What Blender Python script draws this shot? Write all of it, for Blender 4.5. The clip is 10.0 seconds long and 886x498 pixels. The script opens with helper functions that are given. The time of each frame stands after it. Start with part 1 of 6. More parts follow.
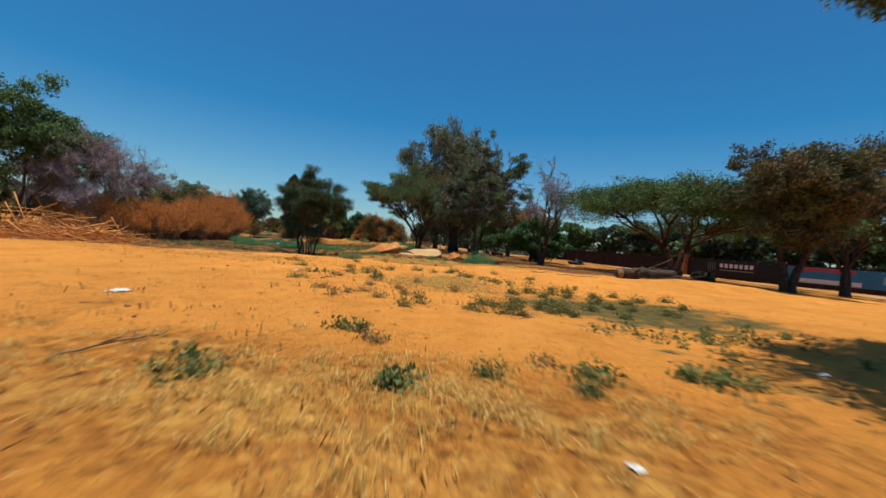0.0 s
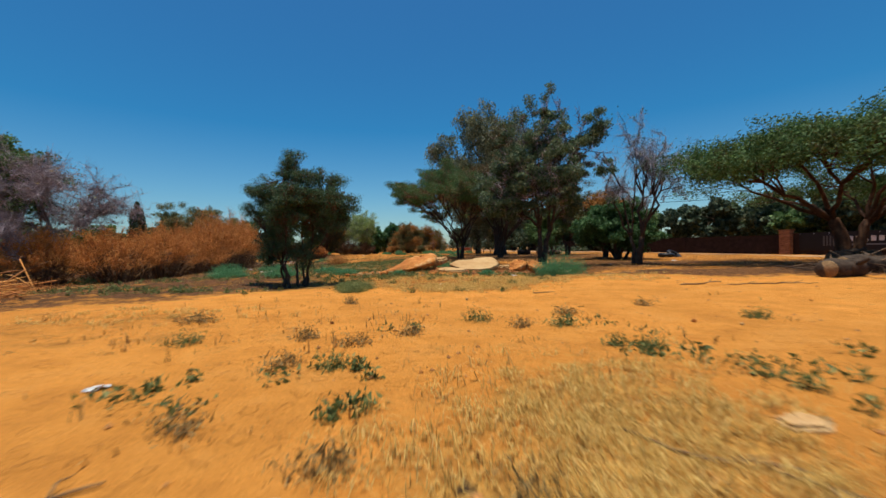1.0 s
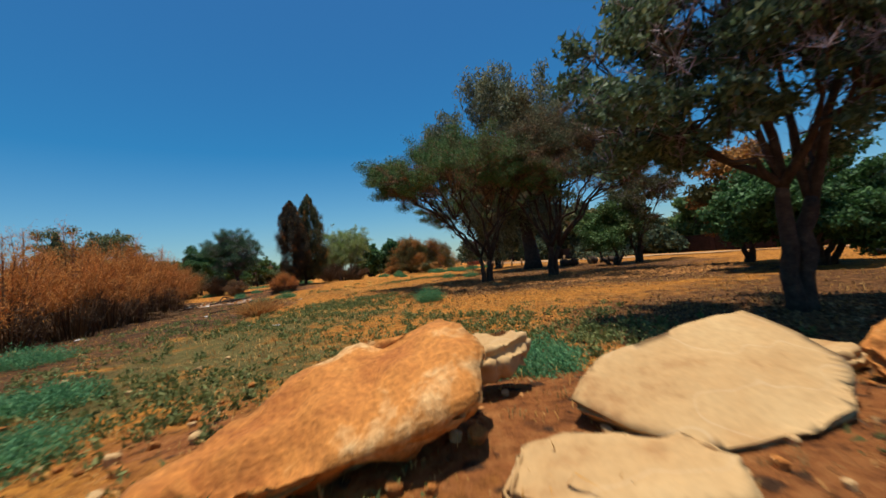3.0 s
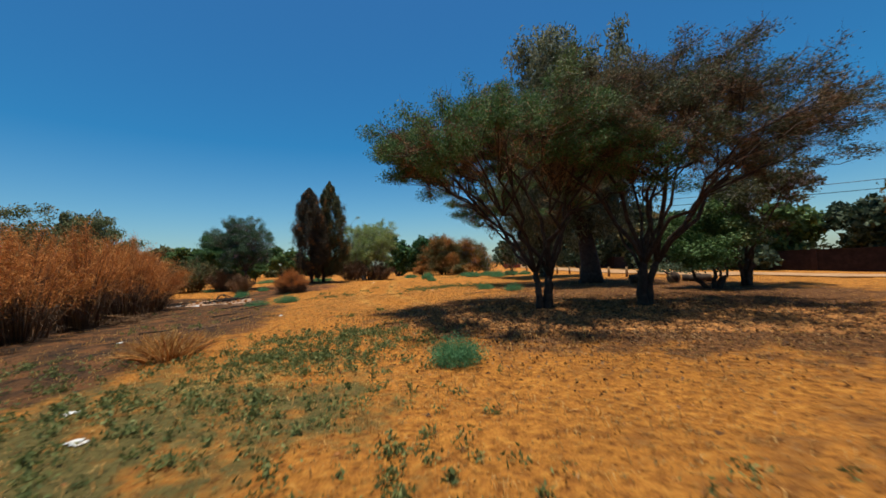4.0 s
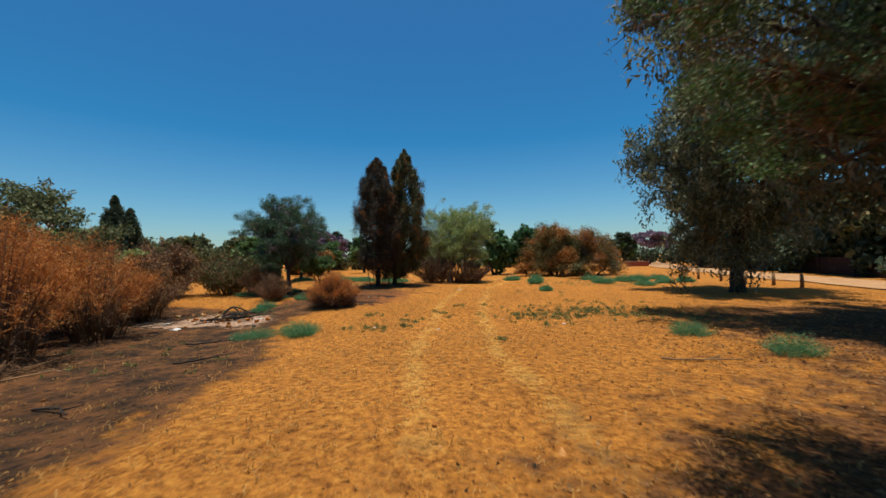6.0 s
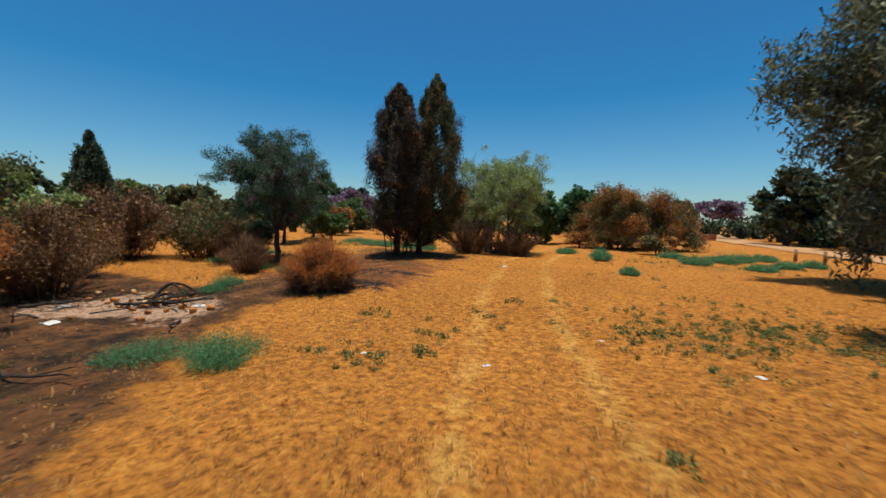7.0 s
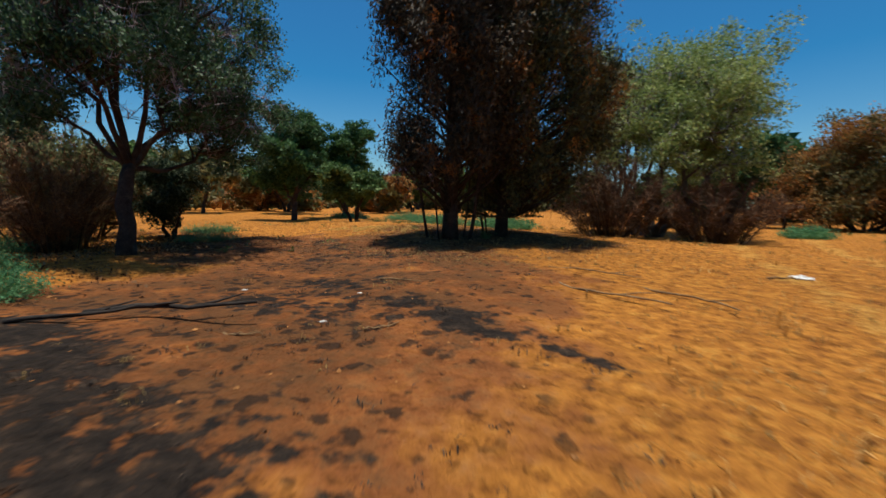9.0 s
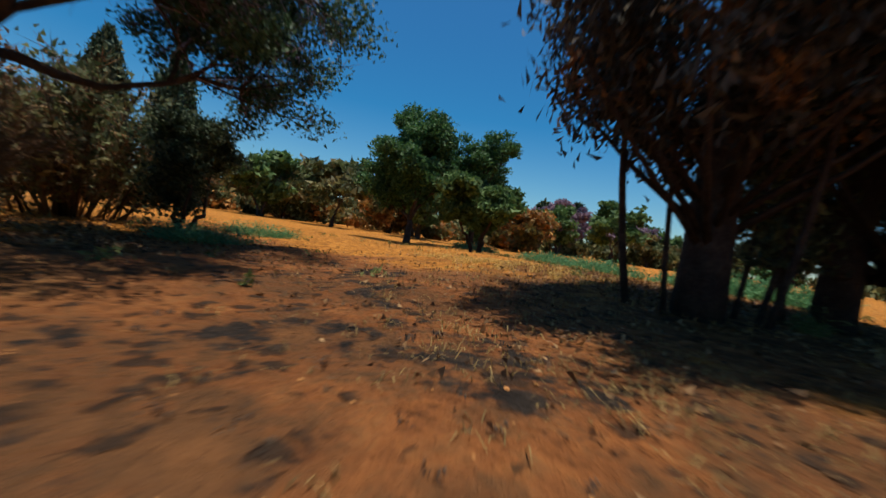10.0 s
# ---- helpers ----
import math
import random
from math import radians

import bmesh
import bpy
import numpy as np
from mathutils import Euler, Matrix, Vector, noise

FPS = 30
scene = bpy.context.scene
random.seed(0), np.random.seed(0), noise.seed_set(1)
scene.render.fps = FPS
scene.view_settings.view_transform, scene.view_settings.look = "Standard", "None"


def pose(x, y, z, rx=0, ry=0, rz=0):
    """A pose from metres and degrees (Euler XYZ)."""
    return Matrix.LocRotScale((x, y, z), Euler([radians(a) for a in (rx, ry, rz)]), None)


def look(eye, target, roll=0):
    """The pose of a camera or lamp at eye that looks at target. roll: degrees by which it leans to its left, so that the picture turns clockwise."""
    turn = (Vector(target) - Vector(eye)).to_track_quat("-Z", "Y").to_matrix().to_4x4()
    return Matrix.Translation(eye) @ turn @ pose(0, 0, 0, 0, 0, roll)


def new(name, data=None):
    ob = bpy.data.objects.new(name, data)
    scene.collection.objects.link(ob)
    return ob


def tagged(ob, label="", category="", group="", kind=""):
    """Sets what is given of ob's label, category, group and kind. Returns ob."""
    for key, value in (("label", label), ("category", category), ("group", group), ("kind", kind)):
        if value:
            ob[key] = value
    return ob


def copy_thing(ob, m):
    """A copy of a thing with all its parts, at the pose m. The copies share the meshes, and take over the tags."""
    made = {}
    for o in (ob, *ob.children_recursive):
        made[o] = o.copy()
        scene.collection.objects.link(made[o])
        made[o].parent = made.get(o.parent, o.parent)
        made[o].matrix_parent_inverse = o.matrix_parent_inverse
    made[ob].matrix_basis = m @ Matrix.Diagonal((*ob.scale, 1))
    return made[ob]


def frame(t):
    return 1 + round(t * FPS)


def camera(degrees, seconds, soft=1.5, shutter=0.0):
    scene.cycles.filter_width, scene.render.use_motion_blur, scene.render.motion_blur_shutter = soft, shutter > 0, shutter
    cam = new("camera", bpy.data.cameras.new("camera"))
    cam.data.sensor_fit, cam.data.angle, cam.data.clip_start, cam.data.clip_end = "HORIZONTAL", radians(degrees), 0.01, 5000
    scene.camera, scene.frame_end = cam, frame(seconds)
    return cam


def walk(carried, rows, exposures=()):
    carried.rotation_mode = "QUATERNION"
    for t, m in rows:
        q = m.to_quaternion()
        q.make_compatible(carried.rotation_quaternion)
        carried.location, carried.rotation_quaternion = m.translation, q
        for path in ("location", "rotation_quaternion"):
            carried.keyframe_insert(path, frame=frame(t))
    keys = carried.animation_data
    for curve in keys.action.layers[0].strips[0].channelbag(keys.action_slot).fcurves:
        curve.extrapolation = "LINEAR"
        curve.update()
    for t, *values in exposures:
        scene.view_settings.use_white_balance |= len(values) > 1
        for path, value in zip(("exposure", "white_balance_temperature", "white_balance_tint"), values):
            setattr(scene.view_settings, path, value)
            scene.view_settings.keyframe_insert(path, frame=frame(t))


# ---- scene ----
# the camera, carried low over the ground by a small drone
cam = camera(96.0, 10.0, soft=1.55, shutter=0.19)
PATH = [
    (0, (0.226, -1.351, 0.711), (0.213, 0.649, 0.684), 4.7),
    (0.5, (0.014, 1.585, 0.728), (-0.138, 3.58, 0.712), 0.1),
    (1, (-0.328, 4.251, 0.757), (-0.54, 6.239, 0.751), -1.2),
    (1.5, (-0.721, 6.901, 0.768), (-0.921, 8.891, 0.773), -3.6),
    (2, (-1.123, 9.664, 0.76), (-1.291, 11.656, 0.801), -5.7),
    (2.5, (-1.46, 12.085, 0.828), (-1.628, 14.077, 0.884), -6.1),
    (3, (-1.695, 14.202, 0.918), (-1.933, 16.187, 0.989), -5.4),
    (4.3, (-2.664, 20.431, 1.459), (-3.127, 22.375, 1.527), -1.8),
    (4.5, (-2.894, 21.491, 1.521), (-3.398, 23.425, 1.587), -1.8),
    (5, (-3.595, 23.872, 1.656), (-4.221, 25.769, 1.735), -1.7),
    (5.5, (-4.433, 26.059, 1.734), (-5.233, 27.89, 1.811), -0.5),
    (5.7, (-4.806, 26.844, 1.756), (-5.642, 28.659, 1.828), -0.9),
    (6.8, (-7.707, 31.857, 1.887), (-8.657, 33.613, 1.777), 0.4),
    (7, (-8.265, 32.94, 1.837), (-9.257, 34.671, 1.689), 1.4),
    (7.5, (-9.631, 35.346, 1.643), (-10.729, 36.993, 1.357), 4.0),
    (8, (-11.207, 37.748, 1.208), (-12.352, 39.358, 0.895), 1.6),
    (8.5, (-12.71, 39.917, 0.954), (-13.879, 41.512, 0.652), -1.8),
    (9, (-14.008, 41.505, 0.845), (-15.309, 43.007, 0.617), 0.9),
    (9.5, (-15.492, 43.052, 0.615), (-17.068, 44.275, 0.468), 7.5),
    (9.8, (-16.525, 43.79, 0.656), (-18.211, 44.859, 0.533), 6.6),
    (10, (-17.432, 44.479, 0.492), (-19.162, 45.481, 0.419), 8.0),
]
walk(cam, [(t, look(eye, at, roll)) for t, eye, at, roll in PATH])
scene.view_settings.exposure = 0.08

# ---- sky and sun ----
SUN_TO = Vector((-0.02, 0.03, 1.0)).normalized()      # from the ground towards the sun
world = bpy.data.worlds.new("sky")
scene.world = world
world.use_nodes = True
wn = world.node_tree
sky = wn.nodes.new("ShaderNodeTexSky")
sky.sky_type = "NISHITA"
sky.sun_disc = False
sky.sun_elevation = math.asin(SUN_TO.z)
sky.sun_rotation = math.atan2(SUN_TO.x, SUN_TO.y)
sky.air_density, sky.dust_density, sky.ozone_density = 1.0, 0.6, 3.0
wn.nodes["Background"].inputs["Strength"].default_value = 0.111
clear = wn.nodes.new("ShaderNodeMix")          # the deep blue of dry upland air
clear.data_type, clear.blend_type = "RGBA", "MULTIPLY"
clear.inputs[0].default_value = 1.0
toward = wn.nodes.new("ShaderNodeTexCoord")
split = wn.nodes.new("ShaderNodeSeparateXYZ")
wn.links.new(toward.outputs["Generated"], split.inputs[0])
deep = wn.nodes.new("ShaderNodeValToRGB")      # paler and greener low down, deep blue high up
stops = deep.color_ramp.elements
stops[0].position, stops[0].color = 0.0, (0.70, 0.86, 0.88, 1)
stops[1].position, stops[1].color = 1.0, (0.80, 0.90, 1.0, 1)
for at, tint in ((0.13, (0.42, 0.76, 0.88, 1)), (0.28, (0.15, 0.63, 0.85, 1)), (0.6, (0.21, 0.62, 0.87, 1))):
    stop = stops.new(at)
    stop.color = tint
wn.links.new(split.outputs["Z"], deep.inputs["Fac"])
wn.links.new(deep.outputs["Color"], clear.inputs[7])
wn.links.new(sky.outputs[0], clear.inputs[6])
wn.links.new(clear.outputs[2], wn.nodes["Background"].inputs["Color"])
sun_data = bpy.data.lights.new("sun", "SUN")
sun_data.energy, sun_data.angle, sun_data.color = 5.0, radians(0.55), (1.0, 0.93, 0.80)
sun = new("sun", sun_data)
sun.matrix_world = look(SUN_TO * 50, (0, 0, 0))


# ---- materials ----
def material(name):
    m = bpy.data.materials.new(name)
    m.use_nodes = True
    nt = m.node_tree
    return m, nt, nt.nodes["Principled BSDF"]


def node(nt, kind, **values):
    n = nt.nodes.new(kind)
    for key, value in values.items():
        n.inputs[key.replace("_", " ")].default_value = value
    return n


def noise_node(nt, scale, detail=4.0, rough=0.6, vec=None):
    n = node(nt, "ShaderNodeTexNoise", Scale=scale, Detail=detail, Roughness=rough)
    if vec is not None:
        nt.links.new(vec, n.inputs["Vector"])
    return n.outputs["Fac"]


def node_color(nt, scale, vec):
    """Coloured noise about nought, to push a pattern about."""
    n = node(nt, "ShaderNodeTexNoise", Scale=scale, Detail=3.0)
    nt.links.new(vec, n.inputs["Vector"])
    off = nt.nodes.new("ShaderNodeVectorMath")
    off.operation = "SUBTRACT"
    off.inputs[1].default_value = (0.5, 0.5, 0.5)
    nt.links.new(n.outputs["Color"], off.inputs[0])
    return off.outputs[0]


def ramp(nt, fac, stops):
    r = nt.nodes.new("ShaderNodeValToRGB")
    els = r.color_ramp.elements
    while len(els) < len(stops):
        els.new(0.5)
    for e, (p, c) in zip(els, stops):
        e.position, e.color = p, (*c, 1)
    nt.links.new(fac, r.inputs["Fac"])
    return r.outputs["Color"]


def mix(nt, fac, a, b, blend="MIX"):
    n = nt.nodes.new("ShaderNodeMix")
    n.data_type, n.blend_type = "RGBA", blend
    for sock, v in (("Factor", fac), ("A", a), ("B", b)):
        s = [i for i in n.inputs if i.name == sock and i.enabled][0]
        if isinstance(v, (int, float)):
            s.default_value = v
        elif isinstance(v, tuple):
            s.default_value = (*v, 1)
        else:
            nt.links.new(v, s)
    return [o for o in n.outputs if o.enabled][0]


def maths(nt, op, a, b=0.0, clamp=False):
    n = nt.nodes.new("ShaderNodeMath")
    n.operation, n.use_clamp = op, clamp
    for i, v in enumerate((a, b)):
        if isinstance(v, (int, float)):
            n.inputs[i].default_value = v
        else:
            nt.links.new(v, n.inputs[i])
    return n.outputs[0]


def remap(nt, v, lo, hi):
    n = node(nt, "ShaderNodeMapRange", From_Min=lo, From_Max=hi)
    nt.links.new(v, n.inputs["Value"])
    return n.outputs["Result"]


def position(nt):
    return nt.nodes.new("ShaderNodeNewGeometry").outputs["Position"]


def bump(nt, bsdf, height, strength=0.4, distance=0.02):
    b = node(nt, "ShaderNodeBump", Strength=strength, Distance=distance)
    nt.links.new(height, b.inputs["Height"])
    nt.links.new(b.outputs[0], bsdf.inputs["Normal"])


def attribute(nt, name):
    a = nt.nodes.new("ShaderNodeAttribute")
    a.attribute_name = name
    return a.outputs["Fac"]


def surface(name, stops, scale=6.0, fine=60.0, rough=0.85, bumps=0.4, depth=0.02, per=None, veins=0.0, grain=(0.7, 1.15)):
    """A matt surface whose colour runs through stops by coarse noise, with a fine grain and a relief."""
    m, nt, b = material(name)
    pos = nt.nodes.new("ShaderNodeTexCoord").outputs["Object"]
    n1 = noise_node(nt, scale, 5, 0.65, pos)
    n2 = noise_node(nt, fine, 3, 0.6, pos)
    col = ramp(nt, n1, stops)
    col = mix(nt, 1.0, col, ramp(nt, n2, [(0.3, (grain[0],) * 3), (0.7, (grain[1],) * 3)]), "MULTIPLY")
    if veins:
        crack = maths(nt, "ABSOLUTE", maths(nt, "SUBTRACT", noise_node(nt, 1.7, 2, 0.5, pos), 0.5))
        col = mix(nt, maths(nt, "MULTIPLY", remap(nt, crack, 0.008, 0.002), veins), col, (0.74, 0.60, 0.42))
    if per:
        info = nt.nodes.new("ShaderNodeObjectInfo").outputs["Random"] if per == "object" else nt.nodes.new("ShaderNodeNewGeometry").outputs["Random Per Island"]
        col = mix(nt, 1.0, col, ramp(nt, info, [(0.0, (0.7, 0.7, 0.7)), (1.0, (1.25, 1.2, 1.15))]), "MULTIPLY")
    nt.links.new(col, b.inputs["Base Color"])
    b.inputs["Roughness"].default_value = rough
    b.inputs["Specular IOR Level"].default_value = 0.25
    bump(nt, b, maths(nt, "ADD", n1, maths(nt, "MULTIPLY", n2, 0.4)), bumps, depth)
    return m


def foliage(name, stops, patch=None, patch_scale=0.8, patch_at=(0.55, 0.7), light=0.32, rough=0.7):
    """Leaves: each leaf its own tone, light coming through; patch: a second tone for whole boughs."""
    m, nt, b = material(name)
    rnd = nt.nodes.new("ShaderNodeNewGeometry").outputs["Random Per Island"]
    col = ramp(nt, rnd, stops)
    if patch:
        big = noise_node(nt, patch_scale, 2, 0.5, position(nt))
        col = mix(nt, remap(nt, big, *patch_at), col, ramp(nt, rnd, patch))
    nt.links.new(col, b.inputs["Base Color"])
    b.inputs["Roughness"].default_value = rough
    b.inputs["Specular IOR Level"].default_value = 0.3
    tr = nt.nodes.new("ShaderNodeBsdfTranslucent")
    nt.links.new(col, tr.inputs["Color"])
    mx = node(nt, "ShaderNodeMixShader", Fac=light)
    out = nt.nodes["Material Output"]
    nt.links.new(b.outputs[0], mx.inputs[1])
    nt.links.new(tr.outputs[0], mx.inputs[2])
    nt.links.new(mx.outputs[0], out.inputs["Surface"])
    return m


def ground_material():
    m, nt, b = material("dry_ground")
    pos = position(nt)
    big = noise_node(nt, 0.35, 5, 0.6, pos)
    mid = noise_node(nt, 1.7, 6, 0.65, pos)
    small = noise_node(nt, 9.0, 5, 0.7, pos)
    fine = noise_node(nt, 55.0, 4, 0.7, pos)
    lumps = noise_node(nt, 13.0, 2, 0.5, pos)
    sand = ramp(nt, mid, [(0.25, (0.62, 0.245, 0.045)), (0.5, (0.80, 0.332, 0.062)), (0.75, (0.86, 0.385, 0.088))])
    straw = ramp(nt, small, [(0.30, (0.15, 0.055, 0.015)), (0.42, (0.42, 0.165, 0.033)), (0.55, (0.61, 0.255, 0.046)), (0.72, (0.75, 0.375, 0.080))])
    straw = mix(nt, 1.0, straw, ramp(nt, lumps, [(0.30, (0.60, 0.56, 0.52)), (0.42, (0.97, 0.96, 0.95)), (0.7, (1.06, 1.05, 1.04))]), "MULTIPLY")
    red = ramp(nt, small, [(0.3, (0.15, 0.055, 0.021)), (0.5, (0.36, 0.13, 0.040)), (0.75, (0.52, 0.225, 0.075))])
    burn = ramp(nt, mid, [(0.34, (0.026, 0.021, 0.016)), (0.47, (0.10, 0.053, 0.026)), (0.64, (0.23, 0.10, 0.038))])
    # brown of fallen leaves, used as well for tree shade painted on the ground
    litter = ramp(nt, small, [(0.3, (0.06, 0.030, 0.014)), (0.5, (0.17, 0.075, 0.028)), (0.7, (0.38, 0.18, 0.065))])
    green = ramp(nt, small, [(0.3, (0.085, 0.075, 0.025)), (0.6, (0.19, 0.155, 0.052)), (0.8, (0.33, 0.21, 0.075))])
    wob = maths(nt, "ADD", maths(nt, "MULTIPLY", maths(nt, "SUBTRACT", mid, 0.5), 1.6), maths(nt, "MULTIPLY", maths(nt, "SUBTRACT", small, 0.5), 0.7))

    blotch = maths(nt, "ADD", wob, maths(nt, "MULTIPLY", maths(nt, "SUBTRACT", noise_node(nt, 5.5, 3, 0.6, pos), 0.55), 1.8))

    def layer(col, under, name, lo=0.35, hi=0.65, edge=wob):
        return mix(nt, remap(nt, maths(nt, "ADD", attribute(nt, name), edge), lo, hi), under, col)

    warp = nt.nodes.new("ShaderNodeVectorMath")
    warp.operation = "MULTIPLY_ADD"
    nt.links.new(node_color(nt, 9.0, pos), warp.inputs[0])
    warp.inputs[1].default_value = (0.20, 0.20, 0.20)
    nt.links.new(pos, warp.inputs[2])
    cells = node(nt, "ShaderNodeTexVoronoi", Scale=6.0, Randomness=1.0)
    cells.voronoi_dimensions = "2D"
    nt.links.new(warp.outputs[0], cells.inputs["Vector"])
    draw = nt.nodes.new("ShaderNodeSeparateColor")
    nt.links.new(cells.outputs["Color"], draw.inputs[0])
    tufts = remap(nt, maths(nt, "SUBTRACT", maths(nt, "MULTIPLY", maths(nt, "POWER", draw.outputs[0], 1.6), 0.36), cells.outputs["Distance"]), -0.06, 0.10)
    straw = mix(nt, maths(nt, "MULTIPLY", tufts, 0.38), straw, (0.24, 0.095, 0.025))
    col = layer(straw, sand, "straw")
    col = layer(ramp(nt, small, [(0.3, (0.52, 0.26, 0.06)), (0.6, (0.76, 0.43, 0.105))]), col, "rut", 0.35, 0.9)
    col = layer(green, col, "green")
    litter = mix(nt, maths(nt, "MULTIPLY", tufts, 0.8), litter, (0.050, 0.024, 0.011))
    red = mix(nt, maths(nt, "MULTIPLY", tufts, 0.85), red, (0.045, 0.030, 0.020))
    burn = mix(nt, maths(nt, "MULTIPLY", tufts, 0.8), burn, (0.030, 0.023, 0.018))
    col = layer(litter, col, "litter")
    col = layer(red, col, "red")
    col = layer(burn, col, "burn")
    col = layer(ramp(nt, small, [(0.3, (0.014, 0.012, 0.011)), (0.55, (0.038, 0.029, 0.023)), (0.75, (0.11, 0.07, 0.045))]), col, "char", 0.38, 0.6, blotch)
    col = layer(ramp(nt, small, [(0.3, (0.20, 0.10, 0.06)), (0.48, (0.50, 0.32, 0.21)), (0.7, (0.68, 0.50, 0.37))]), col, "ash")
    shade = ramp(nt, fine, [(0.3, (0.80, 0.79, 0.78)), (0.5, (1, 1, 1)), (0.75, (1.12, 1.12, 1.12))])
    col = mix(nt, 1.0, col, shade, "MULTIPLY")
    col = mix(nt, 1.0, col, ramp(nt, big, [(0.3, (0.86, 0.84, 0.82)), (0.7, (1.08, 1.06, 1.04))]), "MULTIPLY")
    nt.links.new(col, b.inputs["Base Color"])
    b.inputs["Roughness"].default_value = 0.95
    b.inputs["Specular IOR Level"].default_value = 0.1
    bump(nt, b, maths(nt, "ADD", maths(nt, "ADD", small, maths(nt, "MULTIPLY", maths(nt, "MULTIPLY", lumps, 0.9), attribute(nt, "straw"))), maths(nt, "ADD", maths(nt, "MULTIPLY", fine, 0.35), maths(nt, "MULTIPLY", tufts, 0.35))), 1.0, 0.10)
    return m


GROUND = ground_material()
BARK_DARK = surface("dark_bark", [(0.3, (0.032, 0.022, 0.016)), (0.55, (0.072, 0.049, 0.034)), (0.8, (0.14, 0.098, 0.07))], 7, 45, 0.9, 0.8, 0.03)
BARK_GREY = surface("grey_bark", [(0.3, (0.06, 0.045, 0.035)), (0.55, (0.13, 0.10, 0.08)), (0.8, (0.24, 0.19, 0.15))], 7, 45, 0.9, 0.7, 0.03)
BARK_PALE = surface("pale_lilac_bark", [(0.3, (0.12, 0.10, 0.10)), (0.55, (0.24, 0.21, 0.21)), (0.8, (0.38, 0.34, 0.34))], 7, 45, 0.9, 0.7, 0.03)
BARK_RED = surface("red_bark", [(0.3, (0.045, 0.022, 0.014)), (0.55, (0.105, 0.050, 0.027)), (0.8, (0.21, 0.105, 0.055))], 6, 40, 0.9, 0.7, 0.03)
LEAF_DARK = foliage("dark_green_leaves", [(0, (0.036, 0.064, 0.032)), (0.6, (0.088, 0.142, 0.070)), (1, (0.22, 0.27, 0.15))], rough=0.68)
# darker than LEAF_DARK: the shade on far trees is put into the leaf colour
LEAF_FAR = foliage("far_dark_shaded_leaves", [(0, (0.020, 0.038, 0.020)), (0.6, (0.052, 0.084, 0.042)), (1, (0.13, 0.16, 0.09))], rough=0.75, light=0.2)
LEAF_SMALL = foliage("small_green_leaves", [(0, (0.020, 0.054, 0.025)), (0.6, (0.050, 0.112, 0.050)), (1, (0.13, 0.21, 0.105))], rough=0.6, light=0.25)
LEAF_OLIVE = foliage("olive_leaves", [(0, (0.050, 0.064, 0.024)), (0.6, (0.120, 0.145, 0.056)), (1, (0.27, 0.29, 0.13))], [(0, (0.105, 0.072, 0.024)), (1, (0.30, 0.19, 0.068))], 0.5, (0.5, 0.7))
LEAF_ACACIA = foliage("feathery_acacia_leaves", [(0, (0.032, 0.080, 0.022)), (0.6, (0.078, 0.155, 0.042)), (1, (0.16, 0.26, 0.085))], [(0, (0.050, 0.062, 0.019)), (1, (0.140, 0.145, 0.046))], 0.9, (0.55, 0.7), light=0.2)
LEAF_ACACIA_DRY = foliage("sparse_browning_acacia_leaves", [(0, (0.034, 0.044, 0.018)), (0.6, (0.078, 0.092, 0.037)), (1, (0.16, 0.17, 0.075))], [(0, (0.062, 0.045, 0.018)), (1, (0.17, 0.115, 0.045))], 0.6, (0.45, 0.65), light=0.2)
LEAF_GUM = foliage("grey_green_gum_leaves", [(0, (0.055, 0.070, 0.038)), (0.6, (0.13, 0.155, 0.085)), (1, (0.30, 0.33, 0.20))], [(0, (0.10, 0.075, 0.03)), (1, (0.26, 0.19, 0.08))], 0.5, (0.55, 0.72), rough=0.65)
LEAF_LIGHT = foliage("pale_green_leaves", [(0, (0.12, 0.18, 0.050)), (0.6, (0.26, 0.345, 0.11)), (1, (0.46, 0.53, 0.22))], light=0.35)
LEAF_MID = foliage("mid_green_leaves", [(0, (0.038, 0.076, 0.023)), (0.6, (0.085, 0.156, 0.046)), (1, (0.171, 0.266, 0.085))])
LEAF_GLOSS = foliage("glossy_green_leaves", [(0, (0.023, 0.067, 0.023)), (0.6, (0.053, 0.133, 0.042)), (1, (0.114, 0.228, 0.076))], rough=0.65)
LEAF_ORANGE = foliage("dry_orange_leaves", [(0, (0.17, 0.068, 0.016)), (0.6, (0.38, 0.165, 0.038)), (1, (0.60, 0.31, 0.085))], [(0, (0.060, 0.058, 0.018)), (1, (0.17, 0.150, 0.048))], 0.6, (0.43, 0.56), light=0.3)
LEAF_CYPRESS = foliage("browning_cypress_sprays", [(0, (0.026, 0.023, 0.016)), (0.6, (0.06, 0.050, 0.030)), (1, (0.13, 0.095, 0.05))], [(0, (0.15, 0.062, 0.015)), (1, (0.42, 0.185, 0.045))], 1.7, (0.61, 0.69), 0.1)
LEAF_CYPRESS_GREEN = foliage("green_cypress_sprays", [(0, (0.030, 0.038, 0.018)), (0.6, (0.075, 0.086, 0.034)), (1, (0.16, 0.165, 0.062))], [(0, (0.15, 0.075, 0.017)), (1, (0.42, 0.21, 0.048))], 1.6, (0.56, 0.65), 0.12)
LEAF_PURPLE = foliage("purple_blossom", [(0, (0.12, 0.075, 0.11)), (0.6, (0.23, 0.155, 0.21)), (1, (0.34, 0.26, 0.33))])
WEED = foliage("blue_green_weed", [(0, (0.052, 0.150, 0.064)), (0.6, (0.100, 0.270, 0.112)), (1, (0.190, 0.390, 0.170))], light=0.35)
